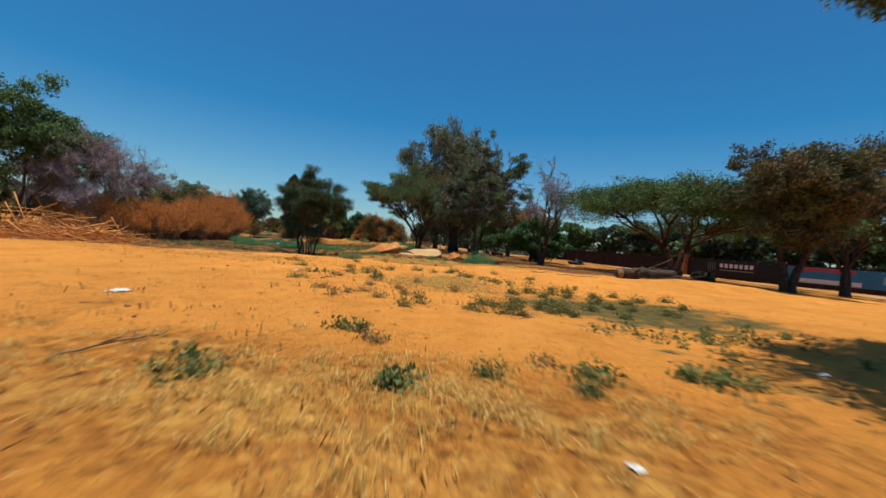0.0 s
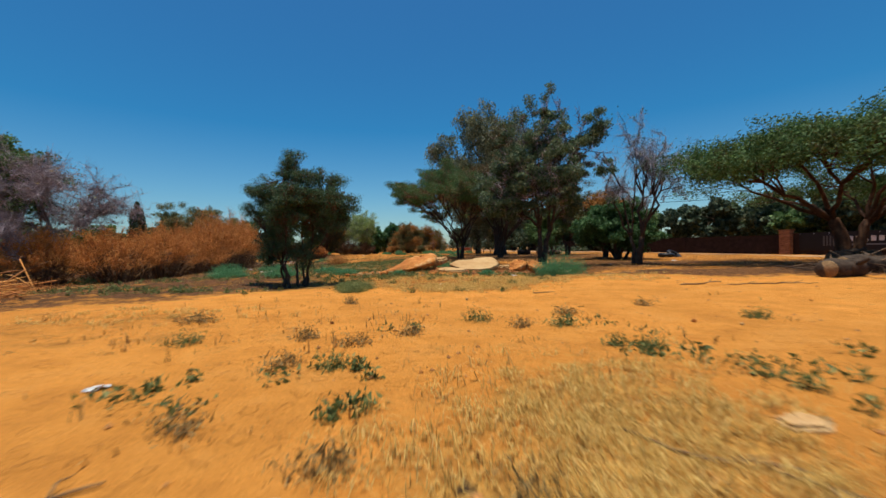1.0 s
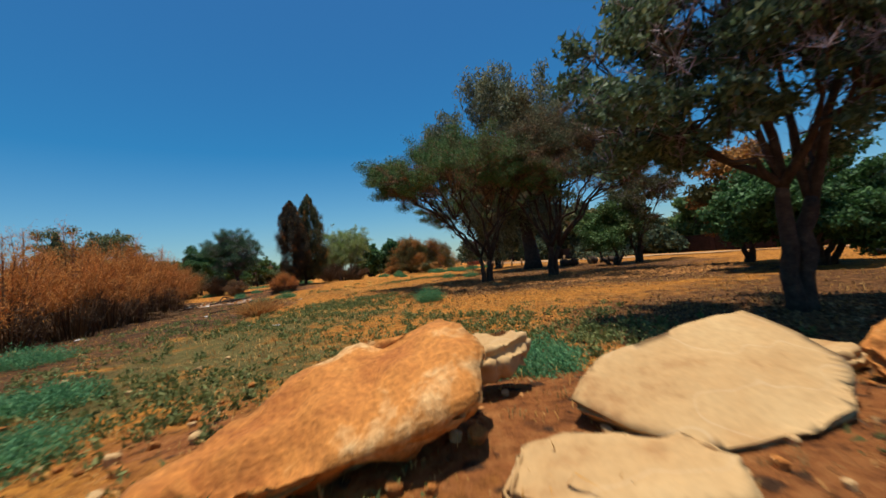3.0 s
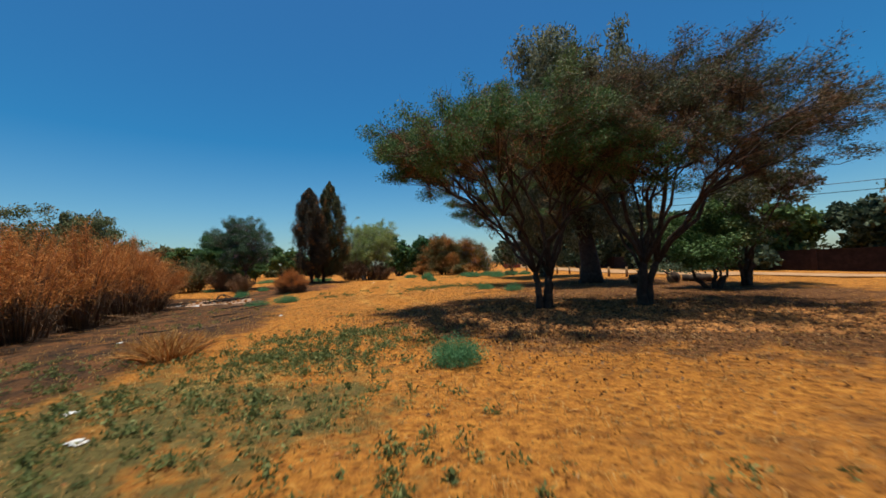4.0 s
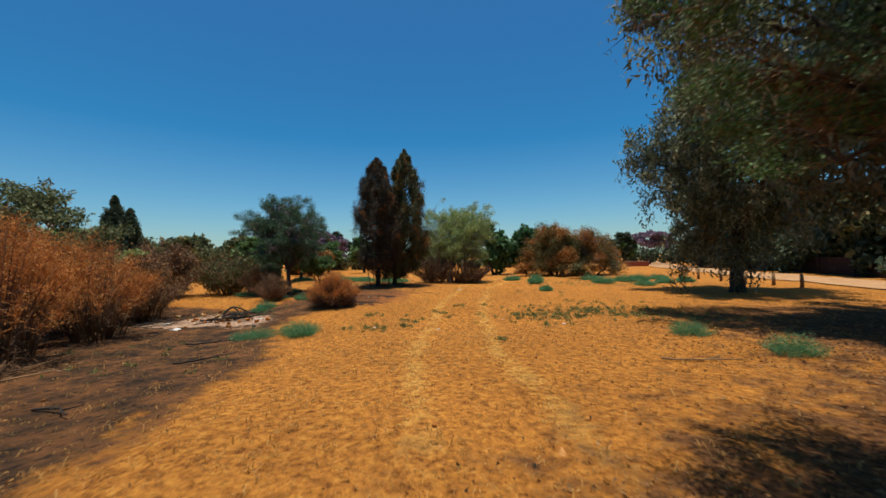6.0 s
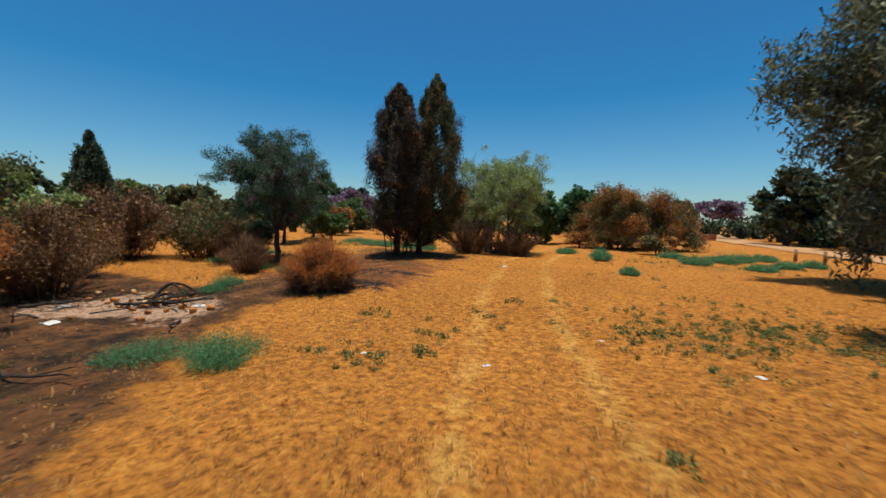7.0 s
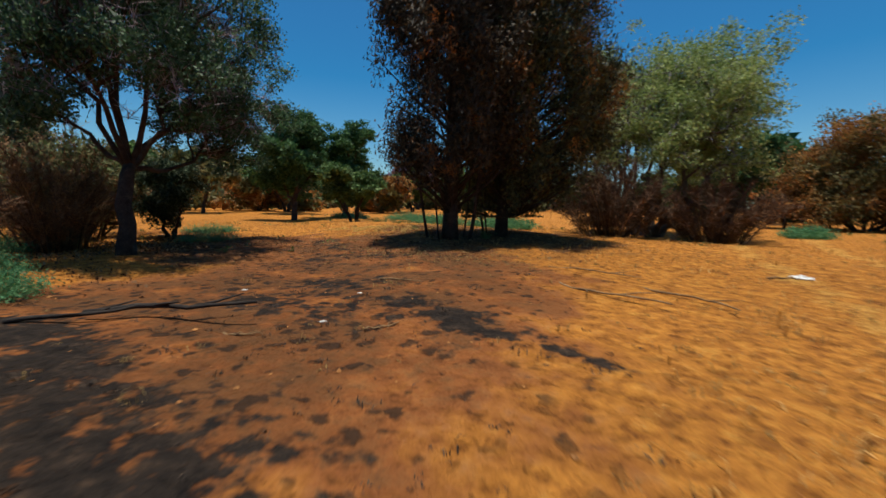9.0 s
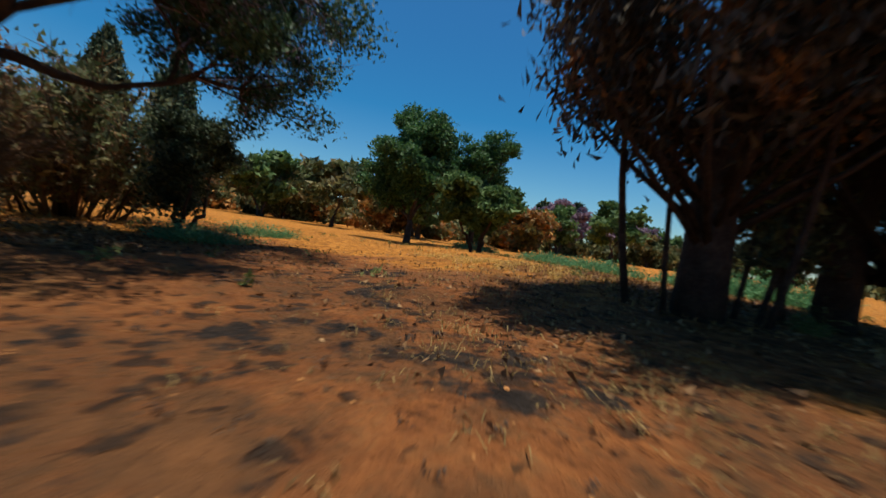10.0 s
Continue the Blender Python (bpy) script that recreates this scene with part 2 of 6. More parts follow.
WEED_DRY = foliage("dry_brown_weed", [(0, (0.13, 0.085, 0.03)), (0.6, (0.28, 0.18, 0.06)), (1, (0.44, 0.30, 0.11))], light=0.2)
WEED_DARK = foliage("dark_leafy_weed", [(0, (0.075, 0.085, 0.022)), (0.6, (0.165, 0.165, 0.045)), (1, (0.33, 0.28, 0.10))], light=0.3)
WEED_PALE = foliage("pale_yellow_green_weed", [(0, (0.12, 0.15, 0.045)), (0.6, (0.22, 0.26, 0.085)), (1, (0.36, 0.37, 0.15))], light=0.35)
WEED_LOW = foliage("green_weed", [(0, (0.075, 0.10, 0.03)), (0.6, (0.15, 0.18, 0.052)), (1, (0.26, 0.27, 0.09))], light=0.3)
BURNT_GRASS = foliage("burnt_grass", [(0, (0.018, 0.014, 0.011)), (0.6, (0.05, 0.036, 0.026)), (1, (0.12, 0.08, 0.05))], light=0.05, rough=0.85)
STRAW_OLIVE = foliage("olive_straw", [(0, (0.40, 0.245, 0.060)), (0.5, (0.66, 0.435, 0.120)), (1, (0.84, 0.62, 0.22))], light=0.42, rough=0.7)
STRAW = foliage("dry_straw", [(0, (0.28, 0.13, 0.030)), (0.5, (0.50, 0.255, 0.060)), (1, (0.68, 0.41, 0.135))], light=0.2, rough=0.7)
TWIG_ORANGE = foliage("dry_orange_twigs", [(0, (0.256, 0.090, 0.027)), (0.6, (0.640, 0.243, 0.057)), (1, (0.900, 0.486, 0.133))], light=0.25, rough=0.7)
TWIG_RUST = foliage("rust_tan_twigs", [(0, (0.32, 0.105, 0.024)), (0.6, (0.60, 0.225, 0.048)), (1, (0.82, 0.40, 0.11))], light=0.25, rough=0.8)
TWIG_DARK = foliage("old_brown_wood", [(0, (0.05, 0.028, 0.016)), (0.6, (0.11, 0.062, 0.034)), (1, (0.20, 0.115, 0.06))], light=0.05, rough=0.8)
TWIG_BROWN = foliage("dry_brown_twigs", [(0, (0.085, 0.046, 0.024)), (0.6, (0.21, 0.112, 0.050)), (1, (0.39, 0.215, 0.092))], light=0.1, rough=0.7)
TWIG_GREY = foliage("bare_grey_twigs", [(0, (0.22, 0.23, 0.28)), (0.6, (0.36, 0.37, 0.44)), (1, (0.52, 0.53, 0.61))], light=0.1, rough=0.7)
TWIG_LILAC = foliage("bare_lilac_twigs", [(0, (0.17, 0.135, 0.150)), (0.6, (0.31, 0.255, 0.278)), (1, (0.47, 0.40, 0.425))], light=0.1, rough=0.7)
STONE = surface("pale_sandstone", [(0.30, (0.32, 0.155, 0.055)), (0.42, (0.46, 0.275, 0.115)), (0.7, (0.54, 0.355, 0.165))], 2.0, 24, 0.85, 0.08, 0.006, veins=0.12, grain=(0.90, 1.05))
STONE_RED = surface("orange_stained_sandstone", [(0.36, (0.38, 0.125, 0.026)), (0.56, (0.56, 0.225, 0.050)), (0.64, (0.62, 0.37, 0.155)), (0.74, (0.66, 0.45, 0.235))], 1.9, 30, 0.85, 0.7, 0.04, "object")
WHITE = surface("crumpled_white_paper", [(0.3, (0.62, 0.60, 0.56)), (0.7, (0.8, 0.79, 0.76))], 9, 60, 0.6, 0.3, 0.01)
BLUE_LITTER = surface("blue_plastic", [(0.3, (0.10, 0.3, 0.42)), (0.7, (0.2, 0.42, 0.52))], 9, 60, 0.5, 0.3, 0.01)
WOOD = surface("weathered_wood", [(0.3, (0.12, 0.07, 0.035)), (0.55, (0.28, 0.17, 0.08)), (0.8, (0.42, 0.29, 0.16))], 6, 70, 0.9, 0.6, 0.02)
CHAR = surface("charred_wood", [(0.3, (0.015, 0.013, 0.012)), (0.6, (0.04, 0.033, 0.028)), (0.85, (0.10, 0.08, 0.065))], 6, 60, 0.9, 0.7, 0.03)


# ---- shapes ----
class Geo:
    """Gathers vertices and faces as arrays and makes one mesh of them."""

    def __init__(self):
        self.v, self.q, self.t, self.n = [], [], [], 0

    def add(self, v, quads=None, tris=None):
        v = np.asarray(v, dtype=np.float32).reshape(-1, 3)
        if quads is not None and len(quads):
            self.q.append(np.asarray(quads, dtype=np.int32).reshape(-1, 4) + self.n)
        if tris is not None and len(tris):
            self.t.append(np.asarray(tris, dtype=np.int32).reshape(-1, 3) + self.n)
        self.v.append(v)
        self.n += len(v)
        return self

    def mesh(self, name, mat, smooth=False):
        v = np.concatenate(self.v)
        q = np.concatenate(self.q) if self.q else np.zeros((0, 4), np.int32)
        t = np.concatenate(self.t) if self.t else np.zeros((0, 3), np.int32)
        me = bpy.data.meshes.new(name)
        me.vertices.add(len(v))
        me.vertices.foreach_set("co", v.ravel())
        loops = np.concatenate([q.ravel(), t.ravel()])
        me.loops.add(len(loops))
        me.loops.foreach_set("vertex_index", loops)
        sizes = np.concatenate([np.full(len(q), 4), np.full(len(t), 3)]).astype(np.int32)
        me.polygons.add(len(sizes))
        me.polygons.foreach_set("loop_start", np.concatenate([[0], np.cumsum(sizes)[:-1]]).astype(np.int32))
        me.polygons.foreach_set("use_smooth", np.full(len(sizes), smooth))
        me.materials.append(mat)
        me.update(calc_edges=True)
        return me

    def tube(self, pts, radii, sides=6):
        pts = np.asarray(pts, float)
        k = len(pts)
        tan = np.gradient(pts, axis=0)
        tan /= np.linalg.norm(tan, axis=1, keepdims=True) + 1e-9
        ref = np.array([0.31, 0.95, 0.05]) if abs(tan[0][2]) > 0.8 else np.array([0.0, 0.05, 1.0])
        a = np.cross(tan, ref)
        a /= np.linalg.norm(a, axis=1, keepdims=True) + 1e-9
        b = np.cross(tan, a)
        ang = np.linspace(0, 2 * np.pi, sides, endpoint=False)
        r = np.asarray(radii, float).reshape(-1, 1, 1)
        ring = pts[:, None, :] + r * (a[:, None, :] * np.cos(ang)[None, :, None] + b[:, None, :] * np.sin(ang)[None, :, None])
        i, j = np.meshgrid(np.arange(k - 1), np.arange(sides), indexing="ij")
        j2 = (j + 1) % sides
        quads = np.stack([i * sides + j, i * sides + j2, (i + 1) * sides + j2, (i + 1) * sides + j], -1).reshape(-1, 4)
        cap = [[(k - 1) * sides, (k - 1) * sides + s, (k - 1) * sides + s + 1] for s in range(1, sides - 1)]
        cap += [[0, s + 1, s] for s in range(1, sides - 1)]
        return self.add(ring, quads, cap)

    def leaves(self, rng, centres, size, aspect=2.0, up=0.0, spread=0.4):
        """Pointed leaves, one island each."""
        n = len(centres)
        d = rng.normal(size=(n, 3))
        d[:, 2] += up
        d /= np.linalg.norm(d, axis=1, keepdims=True)
        s = np.cross(d, rng.normal(size=(n, 3)))
        s /= np.linalg.norm(s, axis=1, keepdims=True) + 1e-9
        ln = (size * 1.25 * (1 + spread * rng.uniform(-1, 1, n)))[:, None]
        c = np.asarray(centres)
        v = np.stack([c - d * ln * 0.4 - s * ln * 0.55 / aspect, c - d * ln * 0.2 + s * ln * 0.6 / aspect, c + d * ln * 0.6], 1)
        return self.add(v, None, np.arange(3 * n).reshape(n, 3))

    def twigs(self, rng, start, end, width, sag=0.1):
        """Thin twigs, each a slender three-sided spike."""
        n = len(start)
        start, end = np.asarray(start, float), np.asarray(end, float)
        d = end - start
        ln = np.linalg.norm(d, axis=1, keepdims=True)
        s = np.cross(d, rng.normal(size=(n, 3)))
        s /= np.linalg.norm(s, axis=1, keepdims=True) + 1e-9
        u = np.cross(d / (ln + 1e-9), s)
        w = np.broadcast_to(np.asarray(width, float).reshape(-1, 1), (n, 1)) / 2
        tip = end + rng.normal(size=(n, 3)) * ln * sag
        v = np.stack([start + s * w, start - s * w * 0.5 + u * w * 0.87, start - s * w * 0.5 - u * w * 0.87, tip], 1)
        t = np.array([[0, 1, 3], [1, 2, 3], [2, 0, 3]])
        return self.add(v, None, (t[None] + (np.arange(n) * 4)[:, None, None]).reshape(-1, 3))

    def blades(self, rng, base, height, lean, width):
        """Grass blades: a bent strip of two pieces each."""
        n = len(base)
        base = np.asarray(base, float)
        ang = rng.uniform(0, 2 * np.pi, n)
        d = np.stack([np.cos(ang), np.sin(ang), np.zeros(n)], 1)
        side = np.stack([-np.sin(ang), np.cos(ang), np.zeros(n)], 1)
        h = np.asarray(height, float).reshape(-1, 1)
        l = np.asarray(lean, float).reshape(-1, 1)
        w = np.broadcast_to(np.asarray(width, float).reshape(-1, 1), (n, 1)) / 2
        up = np.array([[0, 0, 1.0]])
        mid = base + up * h * 0.6 + d * h * l * 0.35
        tip = base + up * h * np.maximum(0.15, 1 - 0.5 * l) + d * h * l
        v = np.stack([base - side * w, base + side * w, mid + side * w * 0.8, mid - side * w * 0.8, tip], 1)
        off = (np.arange(n) * 5)[:, None, None]
        return self.add(v, (np.array([[[0, 1, 2, 3]]]) + off).reshape(-1, 4), (np.array([[[3, 2, 4]]]) + off).reshape(-1, 3))


def part(name, geo, mat, parent, label="", smooth=False):
    ob = new(name, geo.mesh(name, mat, smooth) if isinstance(geo, Geo) else geo)
    ob.parent = parent
    return tagged(ob, label)


def empty(name, x, y, z, label, category, group=""):
    ob = new(name)
    ob.empty_display_size = 0.2
    ob.matrix_world = Matrix.Translation((x, y, z))
    return tagged(ob, label, category, group)


def smoothstep(a, b, x):
    t = np.clip((np.asarray(x, float) - a) / (b - a), 0, 1)
    return t * t * (3 - 2 * t)


def waves(x, y):
    """Gentle unevenness of the soil, in metres."""
    return (0.035 * np.sin(0.9 * x + 0.4 * y + 1.0) * np.sin(0.7 * y - 0.3 * x) + 0.02 * np.sin(2.3 * x + 1.1 * y) * np.sin(1.9 * y - 0.8 * x + 2)
            + 0.008 * np.sin(6.1 * x + 2.0 * y) * np.sin(5.3 * y - 2.2 * x))


def height(x, y):
    x, y = np.asarray(x, float), np.asarray(y, float)
    h = waves(x, y)
    h = h - 0.55 * smoothstep(8, 30, x)                                            # falls away towards the road
    h = h - 0.35 * smoothstep(-8, -17, x) * (1 - smoothstep(36, 41.5, y))          # the low burnt side
    h = h + 0.16 * np.exp(-(((x + 1.2) / 2.2) ** 2 + ((y - 16.4) / 0.9) ** 2))     # rubble mound
    h = h - 0.13 * np.exp(-(((x - 1.9) / 1.5) ** 2 + ((y - 16.5) / 1.5) ** 2))
    h = h + 0.22 * np.exp(-(((x - 8.6) / 2.4) ** 2 + ((y - 12.2 + 0.15 * x) / 0.5) ** 2))   # low bank of dug sand
    h = h + 0.24 * np.exp(-(((x + 20.5) / 6.0) ** 2 + ((y - 49.0) / 3.6) ** 2))    # the rise under the cypresses
    h = h - 0.15 * np.exp(-(((x + 9.8) / 2.8) ** 2 + ((y - 39.4) / 2.6) ** 2))     # a hollow in the track
    h = h - 0.09 * np.exp(-(((x + 4.6) / 1.8) ** 2 + ((y - 13.2) / 1.6) ** 2))
    h = h + 0.10 * np.exp(-(((x + 6.0) / 4.0) ** 2 + ((y - 28.5) / 3.0) ** 2))
    return h


def hz(x, y):
    return float(height(x, y))


# ---- the ground ----
def spaced(lo, hi, step, reach):
    mid = np.arange(lo, hi + step / 2, step)
    grow = step * 1.25 ** np.arange(1, 60)
    out = np.cumsum(grow)
    out = out[out < reach]
    return np.concatenate([lo - out[::-1], mid, hi + out])


def along(x, y, pts):
    """Distance from a broken line, positive on its left."""
    best, sign = np.full(x.shape, 1e9), np.ones(x.shape)
    for (ax, ay), (bx, by) in zip(pts[:-1], pts[1:]):
        dx, dy = bx - ax, by - ay
        s = np.clip(((x - ax) * dx + (y - ay) * dy) / (dx * dx + dy * dy), 0, 1)
        d = np.hypot(x - ax - s * dx, y - ay - s * dy)
        side = np.sign(dx * (y - ay) - dy * (x - ax))
        sign = np.where(d < best - 1e-9, side, sign)
        best = np.minimum(best, d)
    return best * sign


BURN_EDGE = [(-12.0, 7.4), (-7.6, 8.7), (-5.3, 9.6), (-4.5, 10.8), (-4.3, 12.6), (-4.5, 15.0), (-5.2, 17.5), (-6.6, 20.0), (-8.0, 25.5), (-8.7, 28.3), (-9.5, 29.6), (-11.0, 32.0), (-12.0, 34.1), (-13.7, 35.6), (-15.2, 37.0), (-15.8, 38.4), (-15.7, 40.2), (-14.5, 41.1), (-14.3, 42.4), (-14.6, 43.6), (-14.9, 44.6), (-15.6, 45.9), (-17.2, 46.9), (-21.0, 46.9), (-23.2, 45.6), (-27.0, 44.6)]


def blob(x, y, cx, cy, rx, ry=None):
    return np.exp(-(((x - cx) / rx) ** 2 + ((y - cy) / (ry or rx)) ** 2))


def masks(x, y):
    clear = 1 - 0.85 * smoothstep(-18.6, -20.0, x) * smoothstep(38.4, 39.4, y) * (1 - smoothstep(43.0, 45.0, y))     # dry grass behind the burnt strip
    burn = 0.95 * smoothstep(-1.0, 1.4, along(x, y, BURN_EDGE)) * smoothstep(-33, -19, x + 1.5 * np.sin(0.5 * y)) * (0.68 * smoothstep(6.5, 11, y + 1.2 * np.sin(0.6 * x)) + 0.32 * smoothstep(20, 24, y)) * (1 - (0.5 - 0.10 * smoothstep(-14.5, -18, x)) * smoothstep(39.0, 41.0, y)) * (1 - smoothstep(46, 48, y)) * clear
    char = np.clip(sum(w * blob(x, y, cx, cy, r1, r2) for cx, cy, r1, r2, w in ((-16.8, 43.1, 0.7, 0.35, 0.46), (-15.9, 43.6, 0.7, 0.3, 0.66), (-14.8, 43.5, 0.4, 0.25, 0.5), (-15.2, 41.9, 0.55, 0.35, 0.6), (-15.0, 41.2, 0.3, 0.3, 0.5), (-16.0, 40.9, 0.9, 0.35, 0.75), (-15.3, 40.5, 0.4, 0.3, 0.6), (-16.9, 41.7, 0.9, 0.4, 0.6), (-15.7, 41.6, 0.6, 0.3, 0.5), (-17.8, 41.4, 0.8, 0.5, 0.6), (-17.6, 43.9, 0.8, 0.45, 0.45), (-18.2, 45.4, 0.5, 0.4, 0.35), (-17.5, 43.0, 0.45, 0.35, 0.26), (-17.0, 43.2, 0.35, 0.25, 0.22), (-18.0, 42.8, 0.4, 0.3, 0.26), (-19.1, 44.5, 0.8, 0.5, 0.3), (-18.7, 45.3, 0.6, 0.4, 0.27), (-20.5, 45.5, 1.4, 0.6, 0.4), (-13.0, 32.0, 0.9, 0.6, 0.45), (-15.6, 35.4, 0.9, 0.5, 0.5), (-10.5, 27.0, 1.0, 0.8, 0.4))) + 0.14 * smoothstep(-0.4, 0.8, along(x, y, BURN_EDGE)) * smoothstep(39.5, 41, y) * (1 - smoothstep(45.0, 46.5, y)), 0, 1)
    # fallen leaves under trees; blobs beyond x = 3 also paint tree shade into the colour
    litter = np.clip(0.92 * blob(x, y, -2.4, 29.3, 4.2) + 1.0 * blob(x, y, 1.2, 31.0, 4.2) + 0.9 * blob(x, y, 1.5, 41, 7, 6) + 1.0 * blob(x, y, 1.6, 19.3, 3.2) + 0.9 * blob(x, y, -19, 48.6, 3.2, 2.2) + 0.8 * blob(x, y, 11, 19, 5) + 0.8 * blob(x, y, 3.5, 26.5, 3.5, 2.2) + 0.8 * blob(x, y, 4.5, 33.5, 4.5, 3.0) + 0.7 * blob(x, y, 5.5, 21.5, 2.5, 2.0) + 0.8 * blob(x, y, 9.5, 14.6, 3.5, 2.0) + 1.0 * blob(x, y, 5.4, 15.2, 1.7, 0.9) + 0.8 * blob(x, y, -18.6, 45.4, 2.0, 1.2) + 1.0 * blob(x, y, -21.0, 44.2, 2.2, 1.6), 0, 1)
    red = np.clip(1.2 * blob(x, y, -1.6, 16.4, 2.6, 0.9) + 0.9 * blob(x, y, 0.9, 15.6, 1.7, 0.9) + 0.5 * blob(x, y, 0.7, 12.2, 0.35, 0.3) + 0.85 * smoothstep(-1.2, 1.4, along(x, y, BURN_EDGE)) * smoothstep(38.5, 41, y) * (1 - smoothstep(45.5, 48, y)) * clear + 0.4 * blob(x, y, -7.5, 16.2, 1.2, 0.5), 0, 1)
    straw = smoothstep(10.8, 11.9, y + 0.25 * np.minimum(x, 0) - 1.1 * np.minimum(np.maximum(x, 0), 7) * (1 - smoothstep(14.0, 19.0, y + 1.5 * np.sin(0.5 * x)))) * (1 - 0.8 * blob(x, y, 4.5, 14.0, 3.5, 3.0)) * (1 - 0.45 * blob(x, y, -0.5, 12.3, 2.2, 0.9))
    straw = np.clip(straw + 0.75 * blob(x, y, 0.2, 5.6, 1.1, 1.6) + 0.95 * blob(x, y, -0.3, 0.3, 3.0, 1.0) + 0.45 * blob(x, y, -3.0, 2.2, 1.5, 1.5) + 0.5 * blob(x, y, -5, 8, 3.5, 1.6) + 0.3 * blob(x, y, -0.8, 11.8, 1.8, 1.2) + 0.6 * smoothstep(-6, -12, x + 2.0 * np.sin(0.4 * y)), 0, 1)
    green = np.clip(0.36 * blob(x, y, -2.6, 14.4, 1.8, 1.0) + 0.32 * blob(x, y, 0.7, 14.6, 1.8, 0.7) + 0.52 * smoothstep(-2.8, -5.2, x + 0.8 * np.sin(1.3 * y)) * smoothstep(-20, -12, x) * smoothstep(9, 11.5, y) * (1 - smoothstep(22, 27, y)) + 0.3 * blob(x, y, 2.2, 4.6, 1.6, 1.2) + 0.62 * blob(x, y, 3.2, 4.0, 2.4, 1.5) + 0.4 * blob(x, y, 2.4, 1.2, 1.3, 0.9) + 0.25 * blob(x, y, -4.5, 20, 4, 2.5) + 0.45 * blob(x, y, -28, 55, 8, 4) + 0.4 * blob(x, y, -6, 55, 6, 4), 0, 1)
    ash = np.clip(0.4 * blob(x, y, -17.5, 38.0, 0.8, 0.5) + 1.25 * blob(x, y, -18.7, 37.4, 1.7, 0.95) + 1.1 * blob(x, y, -19.9, 36.2, 1.1, 0.55) + 0.5 * blob(x, y, -10.6, 27.8, 0.5, 0.4) + 0.4 * blob(x, y, -7.0, 16.9, 0.9, 0.5), 0, 1)
    way = np.abs(along(x, y, [(-5.5, 30.0), (-8.6, 35.0), (-11.6, 42.5), (-13.8, 50.0), (-14.8, 60.0)]))
    rut = 0.7 * np.exp(-((way - 0.8) / 0.26) ** 2) * smoothstep(28, 33, y) * (1 - smoothstep(58, 64, y)) + 0.75 * blob(x, y, 0.2, 5.7, 1.0, 1.4) + 0.6 * blob(x, y, -0.2, 0.3, 2.0, 0.9) + 0.12 * blob(x, y, -0.8, 12.9, 1.8, 1.2)
    return dict(char=char, ash=ash, rut=rut, burn=burn, litter=litter, red=red, straw=straw, green=green)


def build_ground():
    xs, ys = spaced(-30, 15, 0.24, 1500), spaced(-3, 60, 0.24, 1500)
    gx, gy = np.meshgrid(xs, ys, indexing="xy")
    z = height(gx, gy)
    nx, ny = len(xs), len(ys)
    i, j = np.meshgrid(np.arange(nx - 1), np.arange(ny - 1), indexing="xy")
    a = j * nx + i
    geo = Geo().add(np.stack([gx, gy, z], -1), np.stack([a, a + 1, a + nx + 1, a + nx], -1))
    me = geo.mesh("ground", GROUND, True)
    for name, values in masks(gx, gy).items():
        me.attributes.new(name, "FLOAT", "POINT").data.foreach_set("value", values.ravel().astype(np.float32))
    tagged(new("ground", me), "dry orange sandy ground with straw and burnt patches", "ground", kind="structure")


build_ground()


# ---- trees ----
def curve(a, b, c, n):
    t = np.linspace(0, 1, n)[:, None]
    return (1 - t) ** 2 * a + 2 * t * (1 - t) * b + t * t * c


def in_crown(rng, n, c, r, bottom, shell=0.4, umbrella=0):
    if umbrella:
        a, q = rng.uniform(0, 6.283, n), np.sqrt(rng.uniform(0.02, 1, n))
        z = 1.0 - umbrella * q ** 3 - rng.random(n) * 0.5
        return np.asarray(c) + np.stack([np.cos(a) * q, np.sin(a) * q, z], 1) * np.asarray(r)
    u = rng.normal(size=(n * 8, 3))
    u /= np.linalg.norm(u, axis=1, keepdims=True)
    u *= (rng.uniform(shell ** 3, 1, n * 8) ** (1 / 3))[:, None]
    u = u[u[:, 2] > -bottom][:n]
    return np.asarray(c) + u * np.asarray(r)


